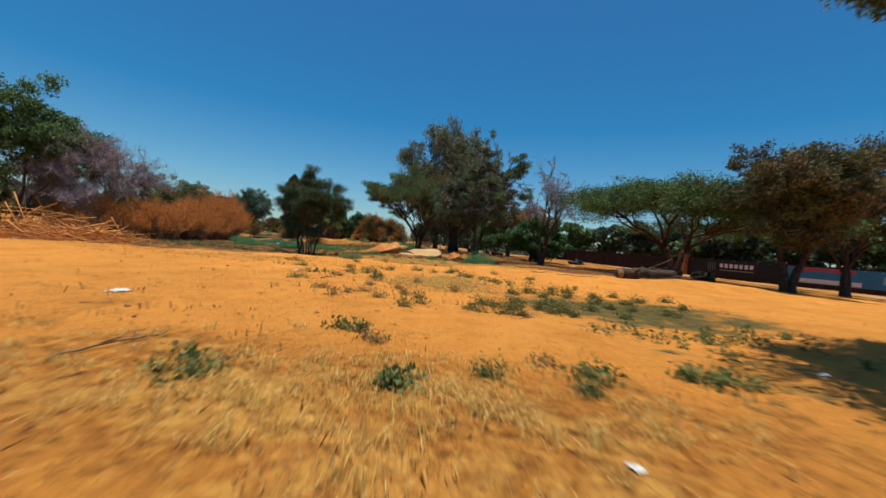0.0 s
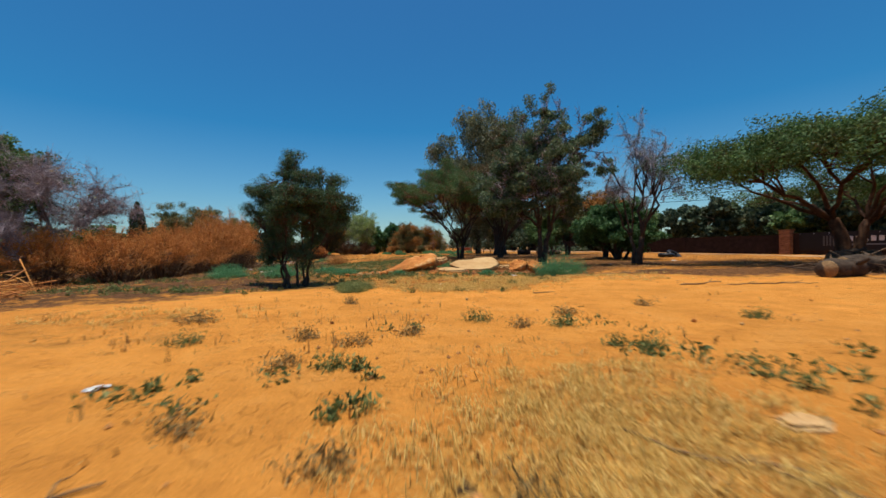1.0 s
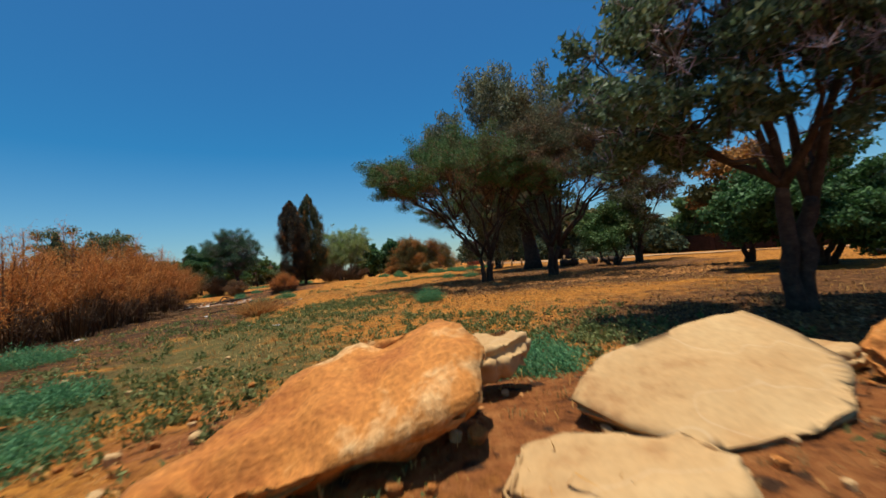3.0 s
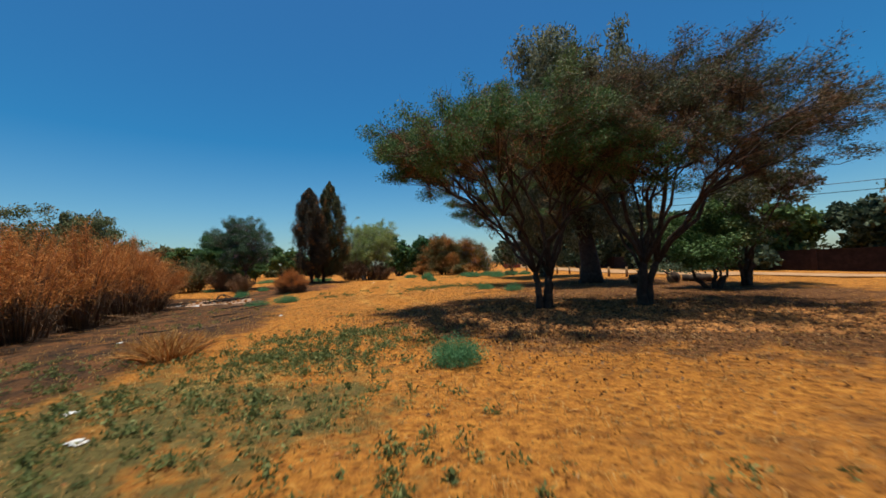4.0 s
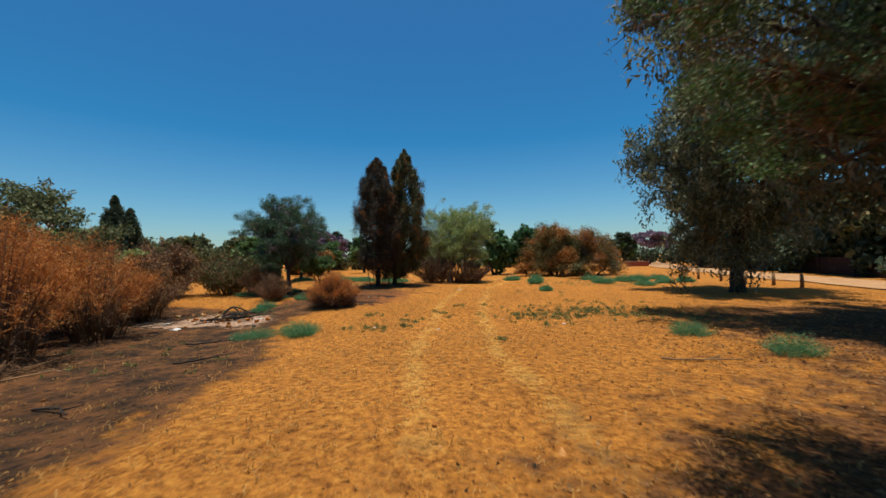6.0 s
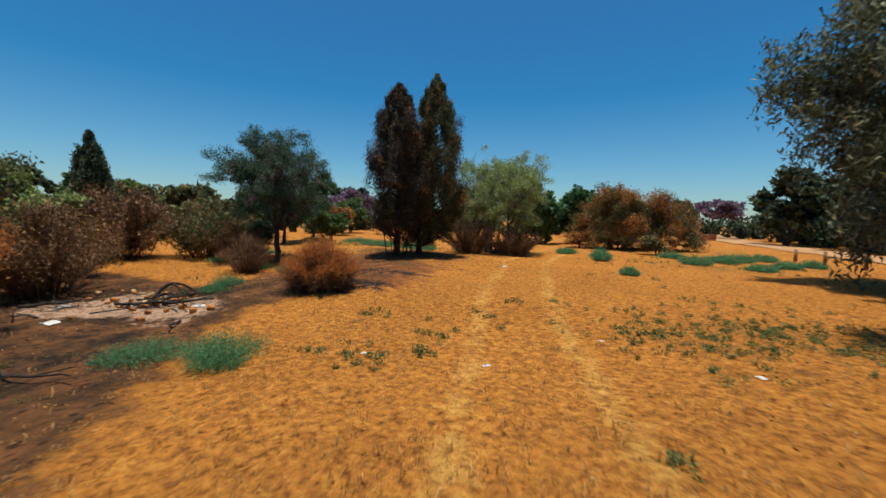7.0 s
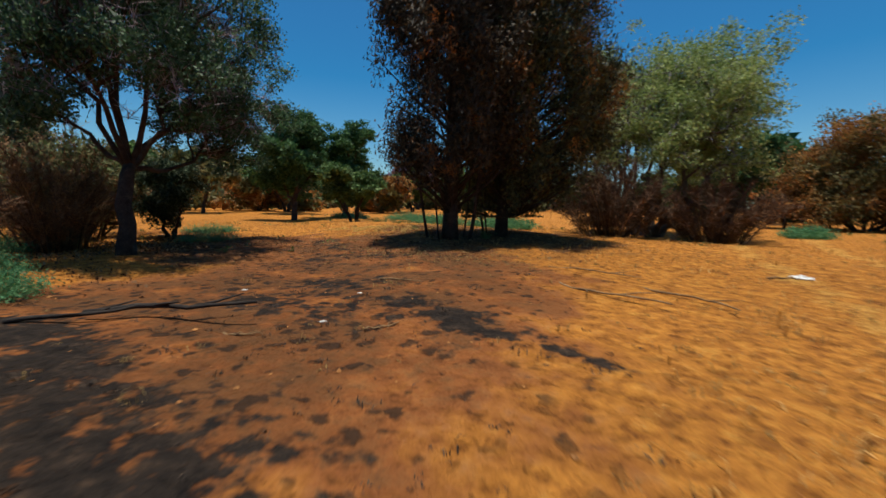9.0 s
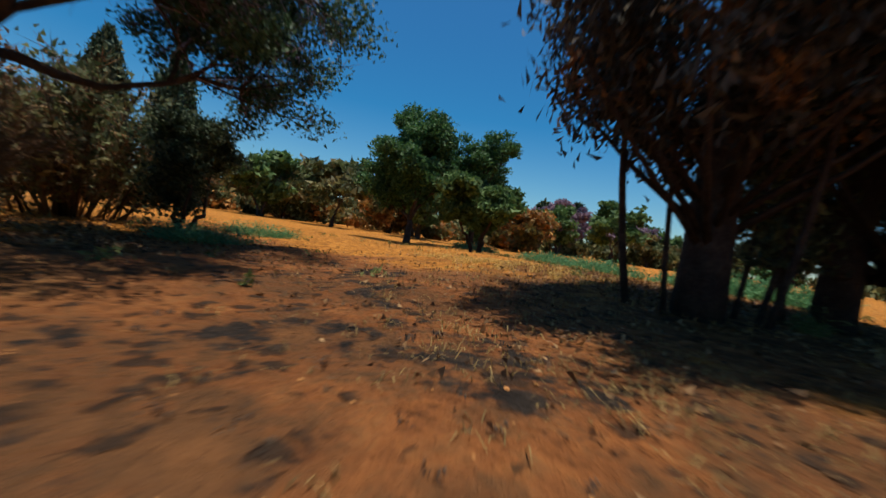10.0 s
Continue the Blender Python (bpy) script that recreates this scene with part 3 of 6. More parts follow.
def tree(name, x, y, tall, crown, fork, stems=1, trunk_r=0.12, limbs=12, twigs=9, leaves=12000, leaf=0.07, clump=0.28, flat=0.6, bottom=0.5, bark=None, leaf_mat=None,
         bare=0, twig_mat=None, seed=0, label="", category="tree", group="", lean=(0, 0), aspect=2.0, droop=0.0, spread=0.12, sides=7, umbrella=0, far=False, stout=0.12, ragged=0.16, fan=3.0, boughs=0, lobes=(), open_tips=0.0):
    """crown: (offset x, offset y, radius x, radius y, radius z); the crown's top is at tall. fork: where the boughs part.
    lobes: more bough tips outside that round form; open_tips: the share of shoots with no leaves."""
    rng = np.random.default_rng(seed)
    ox, oy, rx, ry, rz = crown
    c = np.array([ox, oy, tall - rz])
    ob = empty(name, x, y, hz(x, y), label, category, group)
    tips, dirs, heads, whole, fine = [], [], [], Geo(), Geo()
    for s in range(stems):
        a = (s + rng.uniform(-0.3, 0.3)) * 6.283 / stems
        foot = np.array([np.cos(a), np.sin(a), 0]) * (spread * (0.6 + 0.6 * rng.random()) if stems > 1 else 0)
        head = np.array([lean[0], lean[1], 0]) + foot * (fan if stems > 1 else 1) + np.array([rng.normal() * 0.06, rng.normal() * 0.06, fork * rng.uniform(0.85, 1.15)])
        head[:2] += 0.25 * c[:2]
        p = curve(foot - [0, 0, 0.15], foot * 1.3 + [0, 0, fork * 0.55], head, 7)
        p[1:-1] += rng.normal(size=(5, 3)) * 0.02
        r0 = trunk_r / np.sqrt(stems) * rng.uniform(0.8, 1.2)
        rad = np.linspace(r0, r0 * 0.72, 7)
        rad[0] *= 1.3
        rad[1] *= 1.08
        rad[-1] *= 0.85
        if far:
            whole.tube(p, rad, 5)
        else:
            part("trunk", Geo().tube(p, rad, sides), bark, ob, "", True)
        heads.append((head, r0 * 0.72))
    r3 = np.array([rx, ry, rz])
    targets = in_crown(rng, limbs, c, r3 * (0.80 if umbrella else 0.66), bottom, 0.6, umbrella)
    if not umbrella:
        targets = c + (targets - c) * rng.uniform(1 - ragged, 1 + 1.5 * ragged, (limbs, 1))
    if lobes:
        targets = np.concatenate([targets, np.array(lobes, float)])
    # main boughs towards tips that lie far from one another
    count = boughs or max(stems, int(limbs / 5))
    chosen = [int(np.argmax(np.linalg.norm(targets - c, axis=1)))]
    while len(chosen) < count:
        gap = np.min(np.linalg.norm(targets[:, None] - targets[chosen][None], axis=2), axis=1)
        chosen.append(int(np.argmax(gap)))
    bows = []
    for b in chosen:
        tip = targets[b]
        head, hr = heads[int(np.argmin([np.hypot(*(tip[:2] - h[0][:2])) + rng.random() * 0.4 for h in heads]))]
        d = tip - head
        ctrl = head + d * (np.array([0.38, 0.38, 0.68]) if umbrella else np.array([0.35, 0.35, 0.6])) + rng.normal(size=3) * 0.05 * np.linalg.norm(d)
        p = curve(head - [0, 0, 0.06 * fork], ctrl, tip, 9)
        p[2:-1] += rng.normal(size=(6, 3)) * 0.025 * np.linalg.norm(d)
        r0 = min(hr * rng.uniform(0.62, 0.9), max(stout * 1.3, hr * 0.55))
        bows.append((p, 0.014 + (r0 - 0.014) * np.linspace(1, 0, 9) ** 1.25))
        if far:
            whole.tube(p, bows[-1][1], 5)
        else:
            part("limb", Geo().tube(p, bows[-1][1], 6), bark, ob, "", True)
    for k, tip in enumerate(targets):
        if k in chosen:
            p = bows[chosen.index(k)][0][2:]
        else:
            best = min(range(len(bows)), key=lambda n: np.min(np.linalg.norm(bows[n][0][3:8] - tip, axis=1)) + 0.3 * np.linalg.norm(bows[n][0][4] - tip))
            bp, br = bows[best]
            at = int(rng.integers(3, 7))
            start = bp[at]
            ctrl = (start + tip) / 2 + [0, 0, (-0.05 if umbrella else 0.12) * np.linalg.norm(tip - start)] + rng.normal(size=3) * 0.06 * np.linalg.norm(tip - start)
            p = curve(start, ctrl, tip, 7)
            p[2:-1] += rng.normal(size=(4, 3)) * 0.03 * np.linalg.norm(tip - start)
            rad = np.linspace(min(br[at] * 0.8, stout), 0.010, 7)
            if far:
                whole.tube(p, rad, 4)
            else:
                part("limb", Geo().tube(p, rad, 5), bark, ob, "", True)
        lobe = r3 * rng.uniform(0.24, 0.42) * (np.array([1, 1, 0.9]) if umbrella else 1) * (0.68 if umbrella and k >= limbs else 1)
        u = rng.normal(size=(twigs, 3))
        u *= (rng.random(twigs) ** 0.4 / np.linalg.norm(u, axis=1))[:, None]
        for q in tip + u * lobe:
            s = p[rng.integers(3, 7)]
            m = (s + q) / 2 + rng.normal(size=3) * 0.08 * np.linalg.norm(q - s)
            if not far:
                fine.tube(np.array([s, m, q]), [0.013, 0.009, 0.004], 3)
            tips.append(q)
            dirs.append(q - s)
    if far:
        part("trunk", whole, bark, ob, "", True)
    else:
        tagged(part("branchlet_mass", fine, bark, ob, "", True), kind="stuff")
    tips, dirs = np.array(tips), np.array(dirs)
    if bare:
        k = rng.integers(0, len(tips), bare)
        back = tips[k] - dirs[k] * rng.uniform(0, 0.9, (bare, 1))
        d = rng.normal(size=(bare, 3)) + [0, 0, 0.5]
        d /= np.linalg.norm(d, axis=1, keepdims=True)
        tagged(part("twig_mass", Geo().twigs(rng, back, back + d * rng.uniform(0.2, 0.75, (bare, 1)) * clump * 2, 0.011), twig_mat, ob, "bare fine twigs"), kind="stuff")
    if leaves:
        bough = (0.35 + 1.2 * rng.random(len(tips)) ** 1.8) * (rng.random(len(tips)) >= open_tips)
        k = rng.choice(len(tips), leaves, p=bough / bough.sum())
        off = rng.normal(size=(leaves, 3))
        off *= (rng.random(leaves) ** 0.5 / np.linalg.norm(off, axis=1) * clump * 1.25 * (0.55 + 0.6 * bough[k]))[:, None]
        off[:, 2] *= flat
        if droop:
            off[:, 2] -= rng.random(leaves) ** 2 * 2 * droop
        centre = tips[k] - dirs[k] * rng.uniform(0, 0.3, (leaves, 1)) + off
        part("crown", Geo().leaves(rng, centre, leaf, aspect, up=-1.2 if droop else 0.15), leaf_mat, ob, "")
    return ob


def cypress(x, y, tall, radius, mat, seed, label, skirt=0.7, leaves=26000, trunk_r=0.16, stems=3, leaf=0.11, group="", lean=(0, 0)):
    rng = np.random.default_rng(seed)
    ob = empty("cypress_tree", x, y, hz(x, y), label, "tree", group)
    wood = Geo()
    for s in range(stems):
        a = rng.uniform(0, 6.28)
        f = np.array([np.cos(a), np.sin(a), 0]) * (rng.uniform(0.22, 0.42) if s else 0)
        p = curve(f - [0, 0, 0.1], f * 2.0 + [0, 0, tall * 0.25], f * 1.2 + [lean[0], lean[1], tall * (0.93 if not s else 0.5)], 9)
        wood.tube(p, np.linspace(trunk_r if not s else trunk_r * rng.uniform(0.11, 0.2), 0.012, 9), 7)
    n = 260
    t = rng.random(n) ** 0.85
    prof = np.interp(t, [0, 0.08, 0.25, 0.5, 0.75, 0.9, 1], [0.66, 0.94, 1.04, 0.96, 0.66, 0.36, 0.03])
    a = rng.uniform(0, 6.28, n)
    groove = 0.86 + 0.12 * np.sin(3 * a + 5 * t + seed) + 0.07 * np.sin(7 * a - 9 * t)
    r = radius * prof * groove * rng.uniform(0.78, 1.08, n)
    r[:14] *= rng.uniform(1.05, 1.3, 14)          # a few stray sprays
    low = skirt + rng.uniform(-0.35, 0.45, n) * (t < 0.12)
    zt = low + t * (tall - skirt)
    tipv = np.stack([np.cos(a) * r, np.sin(a) * r, zt], 1)
    axis = np.minimum(zt / 2.5, 1)[:, None] * np.array([lean])
    for q, o in zip(tipv, axis):
        s = np.array([0, 0, max(0.4, q[2] - 0.7 * np.hypot(q[0], q[1]) - 0.25)])
        q, s = q + [*o, 0], s + [*(o * 0.7), 0]
        wood.tube(np.array([s, (s + q) / 2 + [0, 0, -0.05], q]), [0.03, 0.02, 0.006], 4)
    part("trunk", wood, BARK_DARK, ob, "", True)
    k = rng.integers(0, n, leaves)
    deep = rng.random(leaves) ** 1.6
    c = tipv[k].copy()
    c[:, :2] *= (1 - 0.55 * deep)[:, None]
    off = rng.normal(size=(leaves, 3)) * np.array([0.10, 0.10, 0.24]) * (0.2 + 0.8 * prof[k])[:, None]
    c[:, :2] += axis[k]
    c += np.clip(off, -0.5, 0.5)
    c[:, 2] = np.clip(c[:, 2], skirt * 0.7, tall * 1.01)
    part("crown", Geo().leaves(rng, c, leaf, 3.4, up=1.3), mat, ob, "")
    return ob


def shrub(name, x, y, tall, radius, stems, twigs, mat, seed, label, stem_mat=None, lean=0.0, category="shrub", group="", leaf_mat=None, leaves=0, leaf=0.05, low=0.15, width=0.008, under=0, aspect=2.2):
    """Many arching stems from one foot, with fine twigs on their outer half."""
    rng = np.random.default_rng(seed)
    ob = empty(name, x, y, hz(x, y), label, category, group)
    wood, ends, mids = Geo(), [], []
    for s in range(stems):
        a = rng.uniform(0, 6.28)
        rr = radius * np.sqrt(rng.random())
        top = tall * (1 - 0.55 * (rr / radius) ** 2) * rng.uniform(0.7, 1.05)
        foot = np.array([np.cos(a), np.sin(a), 0]) * rr * rng.uniform(0.15, 0.45)
        tip = np.array([np.cos(a) * rr + lean, np.sin(a) * rr, top])
        ctrl = np.array([tip[0] * 0.6, tip[1] * 0.6, top * 0.75])
        p = curve(foot - [0, 0, 0.05], ctrl, tip, 5)
        wood.tube(p, np.linspace(0.018, 0.005, 5), 4)
        ends.append(tip)
        mids.append(p)
    tagged(part("shrub_body", wood, stem_mat or mat, ob, "", True), kind="stuff")
    mids = np.array(mids)
    k = rng.integers(0, stems, twigs)
    u = rng.uniform(low, 1, twigs) * 3.999
    i = u.astype(int)
    f = (u - i)[:, None]
    s = mids[k, i] * (1 - f) + mids[k, i + 1] * f
    d = rng.normal(size=(twigs, 3)) * 0.8 + [0, 0, 0.75]
    d[:, :2] += s[:, :2] / radius * 0.7
    d /= np.linalg.norm(d, axis=1, keepdims=True)
    ln = rng.uniform(0.18, 0.5, (twigs, 1)) * (0.25 + 0.12 * tall)
    e = s + d * ln * 1.5
    tagged(part("twig_mass", Geo().twigs(rng, s, e, width, 0.12), mat, ob, ""), kind="stuff")
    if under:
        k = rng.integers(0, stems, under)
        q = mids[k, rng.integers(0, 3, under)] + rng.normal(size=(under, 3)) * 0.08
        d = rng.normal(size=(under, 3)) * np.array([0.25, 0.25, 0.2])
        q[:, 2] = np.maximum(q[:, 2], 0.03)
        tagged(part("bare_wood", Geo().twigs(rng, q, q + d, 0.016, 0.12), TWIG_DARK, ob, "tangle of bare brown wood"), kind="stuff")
    if leaves:
        k = rng.integers(0, twigs, leaves)
        c = s[k] + (e[k] - s[k]) * rng.uniform(0.2, 1.1, (leaves, 1)) + rng.normal(size=(leaves, 3)) * 0.07
        part("foliage", Geo().leaves(rng, c, leaf, aspect, up=0.6), leaf_mat, ob, "")
    return ob


# ---- near trees ----
tree("small_tree", -5.0, 13.6, 2.8, (-0.02, 0.1, 1.05, 1.0, 0.85), 0.6, stems=9, trunk_r=0.095, limbs=36, twigs=10, leaves=125000, leaf=0.026, clump=0.15, bottom=0.9, bark=BARK_DARK, leaf_mat=LEAF_SMALL, seed=11,
     spread=0.30, fan=1.25, bare=12000, twig_mat=TWIG_DARK, ragged=0.12, stout=0.02, lobes=[(-0.12, 0.0, 2.95), (-0.1, 0.05, 3.2), (-0.15, 0.0, 2.75), (0.6, 0.1, 2.65), (0.95, 0.2, 2.6), (0.35, -0.1, 2.7), (1.15, 0.3, 1.65), (0.95, 0.35, 1.85), (1.0, 0.1, 1.5), (1.25, 0.4, 1.95), (1.25, 0.1, 2.3), (1.15, -0.2, 2.0), (-1.0, 0.0, 2.4), (-1.1, 0.1, 1.9),
     (-0.5, 0.0, 1.0), (0.1, -0.1, 0.9), (-0.7, 0.1, 1.2), (0.4, 0.2, 1.1), (-0.2, 0.3, 0.8), (-0.6, -0.2, 0.75), (0.2, 0.1, 1.3), (-0.3, -0.1, 1.2), (0.3, -0.2, 0.7)], open_tips=0.2,
     label="small multi-stemmed tree with dark green leaves on sandy ground")
tree("broad_tree", 1.75, 19.3, 6.2, (0.15, 0.1, 2.3, 2.4, 2.8), 1.35, stems=2, trunk_r=0.15, limbs=40, twigs=8, leaves=58000, leaf=0.066, clump=0.2, bottom=0.5, bark=BARK_DARK, leaf_mat=LEAF_DARK, seed=12,
     spread=0.06, ragged=0.14, stout=0.05, open_tips=0.58, bare=9000, twig_mat=TWIG_LILAC, lobes=[(-1.4, -0.6, 2.1), (-0.8, -0.9, 2.1), (-1.8, 0.4, 2.7), (-0.9, 0.5, 2.6), (-1.2, -0.9, 3.5), (-0.3, -1.2, 2.6), (-1.6, 0.9, 2.4), (-1.9, -0.7, 2.4), (-1.6, -1.1, 2.8), (-2.0, -0.2, 3.2), (-1.5, 0.3, 2.2), (-1.0, -1.2, 2.3), (-0.7, -0.2, 5.4), (0.7, 0.1, 5.7), (1.5, -0.2, 5.3), (0.1, -0.3, 5.6), (-1.3, -0.3, 4.6), (2.1, -0.2, 4.7), (1.9, -0.4, 5.0), (2.2, 0.0, 3.9)],
     label="broad dark green tree with a forked trunk behind boulders")
tree("acacia_tree", -1.95, 29.9, 6.3, (-0.2, 0.5, 3.9, 4.2, 2.4), 1.0, stems=2, trunk_r=0.17, limbs=50, twigs=9, leaves=210000, leaf=0.042, clump=0.24, flat=0.5, bottom=0.55, bark=BARK_DARK, leaf_mat=LEAF_ACACIA, seed=13, umbrella=1.1,
     aspect=2.5, stout=0.05, spread=0.10, fan=2.2, bare=34000, twig_mat=TWIG_BROWN, open_tips=0.15,
     lobes=[(-3.0, -2.0, 3.85), (-3.35, -1.2, 3.95), (-3.65, -0.3, 4.15), (-3.65, 0.9, 4.3), (-2.7, -2.6, 3.75), (-2.2, -3.2, 3.7), (-1.65, -3.9, 3.9), (-0.65, -4.0, 4.15), (0.35, -3.7, 4.3), (-2.65, -2.3, 4.15), (-3.05, -1.4, 4.35), (-2.0, -2.8, 4.2), (-0.9, 1.6, 6.4), (-2.2, 2.0, 5.9), (-3.75, -1.0, 4.7), (-3.75, -0.3, 4.85), (-3.3, -1.6, 4.45)],
     label="flat-topped acacia with two dark leaning stems", group="acacias beside the track")
tree("acacia_tree", 0.62, 30.2, 6.9, (0.9, 0.5, 4.7, 4.2, 2.6), 1.1, stems=3, trunk_r=0.20, limbs=66, twigs=10, leaves=130000, leaf=0.045, clump=0.26, flat=0.55, bottom=0.7, bark=BARK_DARK, leaf_mat=LEAF_ACACIA_DRY, seed=14, umbrella=1.0,
     aspect=2.6, stout=0.055, spread=0.09, bare=40000, twig_mat=TWIG_BROWN, open_tips=0.2, label="thin-leaved acacia with many bare brown twigs", group="acacias beside the track")
tree("eucalyptus_tree", 1.0, 41.5, 14.8, (-1.4, 0.0, 5.6, 5.2, 6.4), 3.2, stems=1, trunk_r=0.46, limbs=40, twigs=12, leaves=60000, leaf=0.21, clump=0.44, bottom=0.95, bark=BARK_DARK, leaf_mat=LEAF_GUM, seed=15, aspect=3.6, droop=0.6,
     ragged=0.2, label="tall eucalyptus with a thick dark trunk and drooping olive leaves")
tree("eucalyptus_tree", -1.2, 50.6, 12.2, (-0.1, -0.7, 5.0, 5.4, 6.0), 2.0, stems=1, trunk_r=0.34, limbs=38, twigs=11, leaves=52000, leaf=0.20, clump=0.38, bottom=0.9, bark=BARK_DARK, leaf_mat=LEAF_GUM, seed=16, aspect=3.6, droop=0.6,
     ragged=0.22, label="eucalyptus with drooping olive leaves above shaded ground")
tree("thorn_tree", 6.2, 37.0, 5.5, (0.2, 0.0, 2.6, 2.6, 2.2), 1.0, stems=4, trunk_r=0.22, limbs=26, twigs=10, leaves=26000, leaf=0.09, clump=0.26, bottom=0.9, bark=BARK_DARK, leaf_mat=LEAF_ACACIA_DRY, seed=25, bare=7000, twig_mat=TWIG_LILAC, open_tips=0.3,
     label="dark thorn tree with low forked stems near cut logs")
tree("bare_tree", 5.35, 19.9, 5.2, (0.2, 0.1, 1.9, 1.9, 2.3), 1.1, stems=3, trunk_r=0.17, limbs=30, twigs=6, leaves=500, leaf=0.06, clump=0.26, bottom=0.3, bark=BARK_DARK, leaf_mat=LEAF_ACACIA, seed=17, spread=0.11,
     bare=7000, twig_mat=TWIG_GREY, ragged=0.12, stout=0.045, boughs=9, lobes=[(0.3, 0.2, 5.2), (-0.4, 0.0, 5.0), (1.2, 0.3, 4.8), (-1.2, 0.0, 4.2), (1.9, 0.2, 4.0)], label="leafless many-stemmed tree with grey purple twigs")
tree("round_bush", 6.4, 25.2, 3.4, (0, 0, 2.5, 2.3, 1.75), 0.6, stems=5, trunk_r=0.24, limbs=24, twigs=10, leaves=50000, leaf=0.095, clump=0.26, bottom=0.9, bark=BARK_DARK, leaf_mat=LEAF_GLOSS, seed=18, spread=0.2,
     label="round glossy green bush in front of a dark wall", category="bush")
tree("dry_tree", 6.6, 28.2, 4.4, (0, 0, 1.8, 1.7, 1.9), 0.7, stems=3, trunk_r=0.14, limbs=20, twigs=10, leaves=14000, leaf=0.11, clump=0.26, bottom=0.8, bark=BARK_DARK, leaf_mat=LEAF_ORANGE, seed=46, spread=0.12,
     label="small tree with brownish orange leaves behind a bush")
tree("round_bush", 4.6, 36.0, 3.4, (0, 0, 2.0, 1.9, 1.6), 0.4, stems=4, trunk_r=0.18, limbs=16, twigs=10, leaves=20000, leaf=0.09, clump=0.28, bottom=0.95, bark=BARK_DARK, leaf_mat=LEAF_ACACIA, seed=47, spread=0.2,
     label="dark olive bush in deep shade behind trees", category="bush")
tree("umbrella_acacia", 11.7, 18.8, 5.0, (0.2, 0.3, 6.6, 5.8, 1.95), 1.5, stems=2, trunk_r=0.30, limbs=64, twigs=14, leaves=130000, leaf=0.075, clump=0.38, flat=0.6, bottom=0.35, bark=BARK_RED, leaf_mat=LEAF_ACACIA, seed=19, spread=0.12, umbrella=0.85, aspect=2.6, stout=0.06,
     label="wide umbrella acacia with reddish forked trunk by the road")
tree("acacia_tree", 13.2, 13.8, 6.5, (0, 0, 3.2, 3.0, 2.6), 1.2, stems=2, trunk_r=0.24, limbs=34, twigs=11, leaves=56000, leaf=0.085, clump=0.28, bottom=0.8, bark=BARK_DARK, leaf_mat=LEAF_ACACIA_DRY, seed=20,
     label="dense round-topped thorn tree beside the road")
tree("acacia_tree", 21.4, 19.8, 9.2, (0, 0, 4.0, 3.6, 3.6), 1.4, stems=2, trunk_r=0.3, limbs=32, twigs=10, leaves=44000, leaf=0.10, clump=0.32, bottom=0.8, bark=BARK_DARK, leaf_mat=LEAF_ACACIA_DRY, seed=21,
     label="tall thorn tree with a dense brownish crown")
tree("broad_tree", 6.6, 1.0, 5.0, (-2.1, 0.3, 2.4, 2.4, 1.0), 2.2, stems=1, trunk_r=0.17, limbs=48, twigs=11, leaves=80000, leaf=0.065, clump=0.24, bottom=0.8, bark=BARK_DARK, leaf_mat=LEAF_DARK, seed=22,
     stout=0.06, label="dark leafy tree overhanging the sandy ground")
tree("broad_tree", -18.6, 15.4, 7.2, (0.0, -0.2, 4.2, 3.8, 3.3), 0.8, stems=5, trunk_r=0.3, limbs=34, twigs=11, leaves=60000, leaf=0.095, clump=0.3, bottom=0.95, bark=BARK_GREY, leaf_mat=LEAF_MID, seed=23, spread=0.25,
     label="bushy green tree above a pile of dry brush")
tree("bare_tree", -15.6, 16.4, 5.4, (0.0, 0.0, 3.9, 3.6, 2.7), 0.7, stems=4, trunk_r=0.16, limbs=34, twigs=14, leaves=500, leaf=0.08, clump=0.34, bottom=0.8, bark=BARK_PALE, leaf_mat=LEAF_OLIVE, seed=24, spread=0.15,
     bare=22000, twig_mat=TWIG_LILAC, label="leafless tree with dense pale twigs beside the thicket")
cypress(-18.85, 47.3, 7.4, 1.5, LEAF_CYPRESS, 31, "browning cypress with several dark stems", group="pair of cypresses", leaves=150000, leaf=0.067, skirt=1.2, stems=6, trunk_r=0.17)
cypress(-18.55, 48.6, 8.15, 1.6, LEAF_CYPRESS_GREEN, 32, "tall cypress with orange dry tufts on dark green", group="pair of cypresses", leaves=160000, leaf=0.067, skirt=0.6, stems=3, trunk_r=0.15, lean=(0.62, 0.3))
tree("broad_tree", -21.1, 42.8, 5.5, (-0.6, 0.5, 2.7, 2.8, 2.45), 1.4, stems=1, trunk_r=0.12, limbs=54, twigs=9, leaves=105000, leaf=0.042, clump=0.2, flat=0.75, bottom=0.6, bark=BARK_DARK, leaf_mat=LEAF_SMALL, seed=33, spread=0.06,
     bare=10000, twig_mat=TWIG_LILAC, ragged=0.05, stout=0.03, open_tips=0.3, boughs=9, lobes=[(-1.9, 2.3, 1.9), (-1.4, 2.2, 2.2), (-1.0, 2.0, 2.5), (-2.2, 1.9, 2.2), (0.0, 1.4, 1.95), (-0.5, 1.8, 2.1)], label="spreading tree with dark leaves and thin bare outer twigs")
tree("round_bush", -23.9, 44.1, 1.8, (0, 0, 0.75, 0.75, 0.85), 0.3, stems=3, trunk_r=0.08, limbs=22, twigs=9, leaves=16000, leaf=0.05, clump=0.16, bottom=0.9, bark=BARK_DARK, leaf_mat=LEAF_FAR, seed=48, spread=0.12,
     label="small dark round bush behind a spreading tree", category="bush")
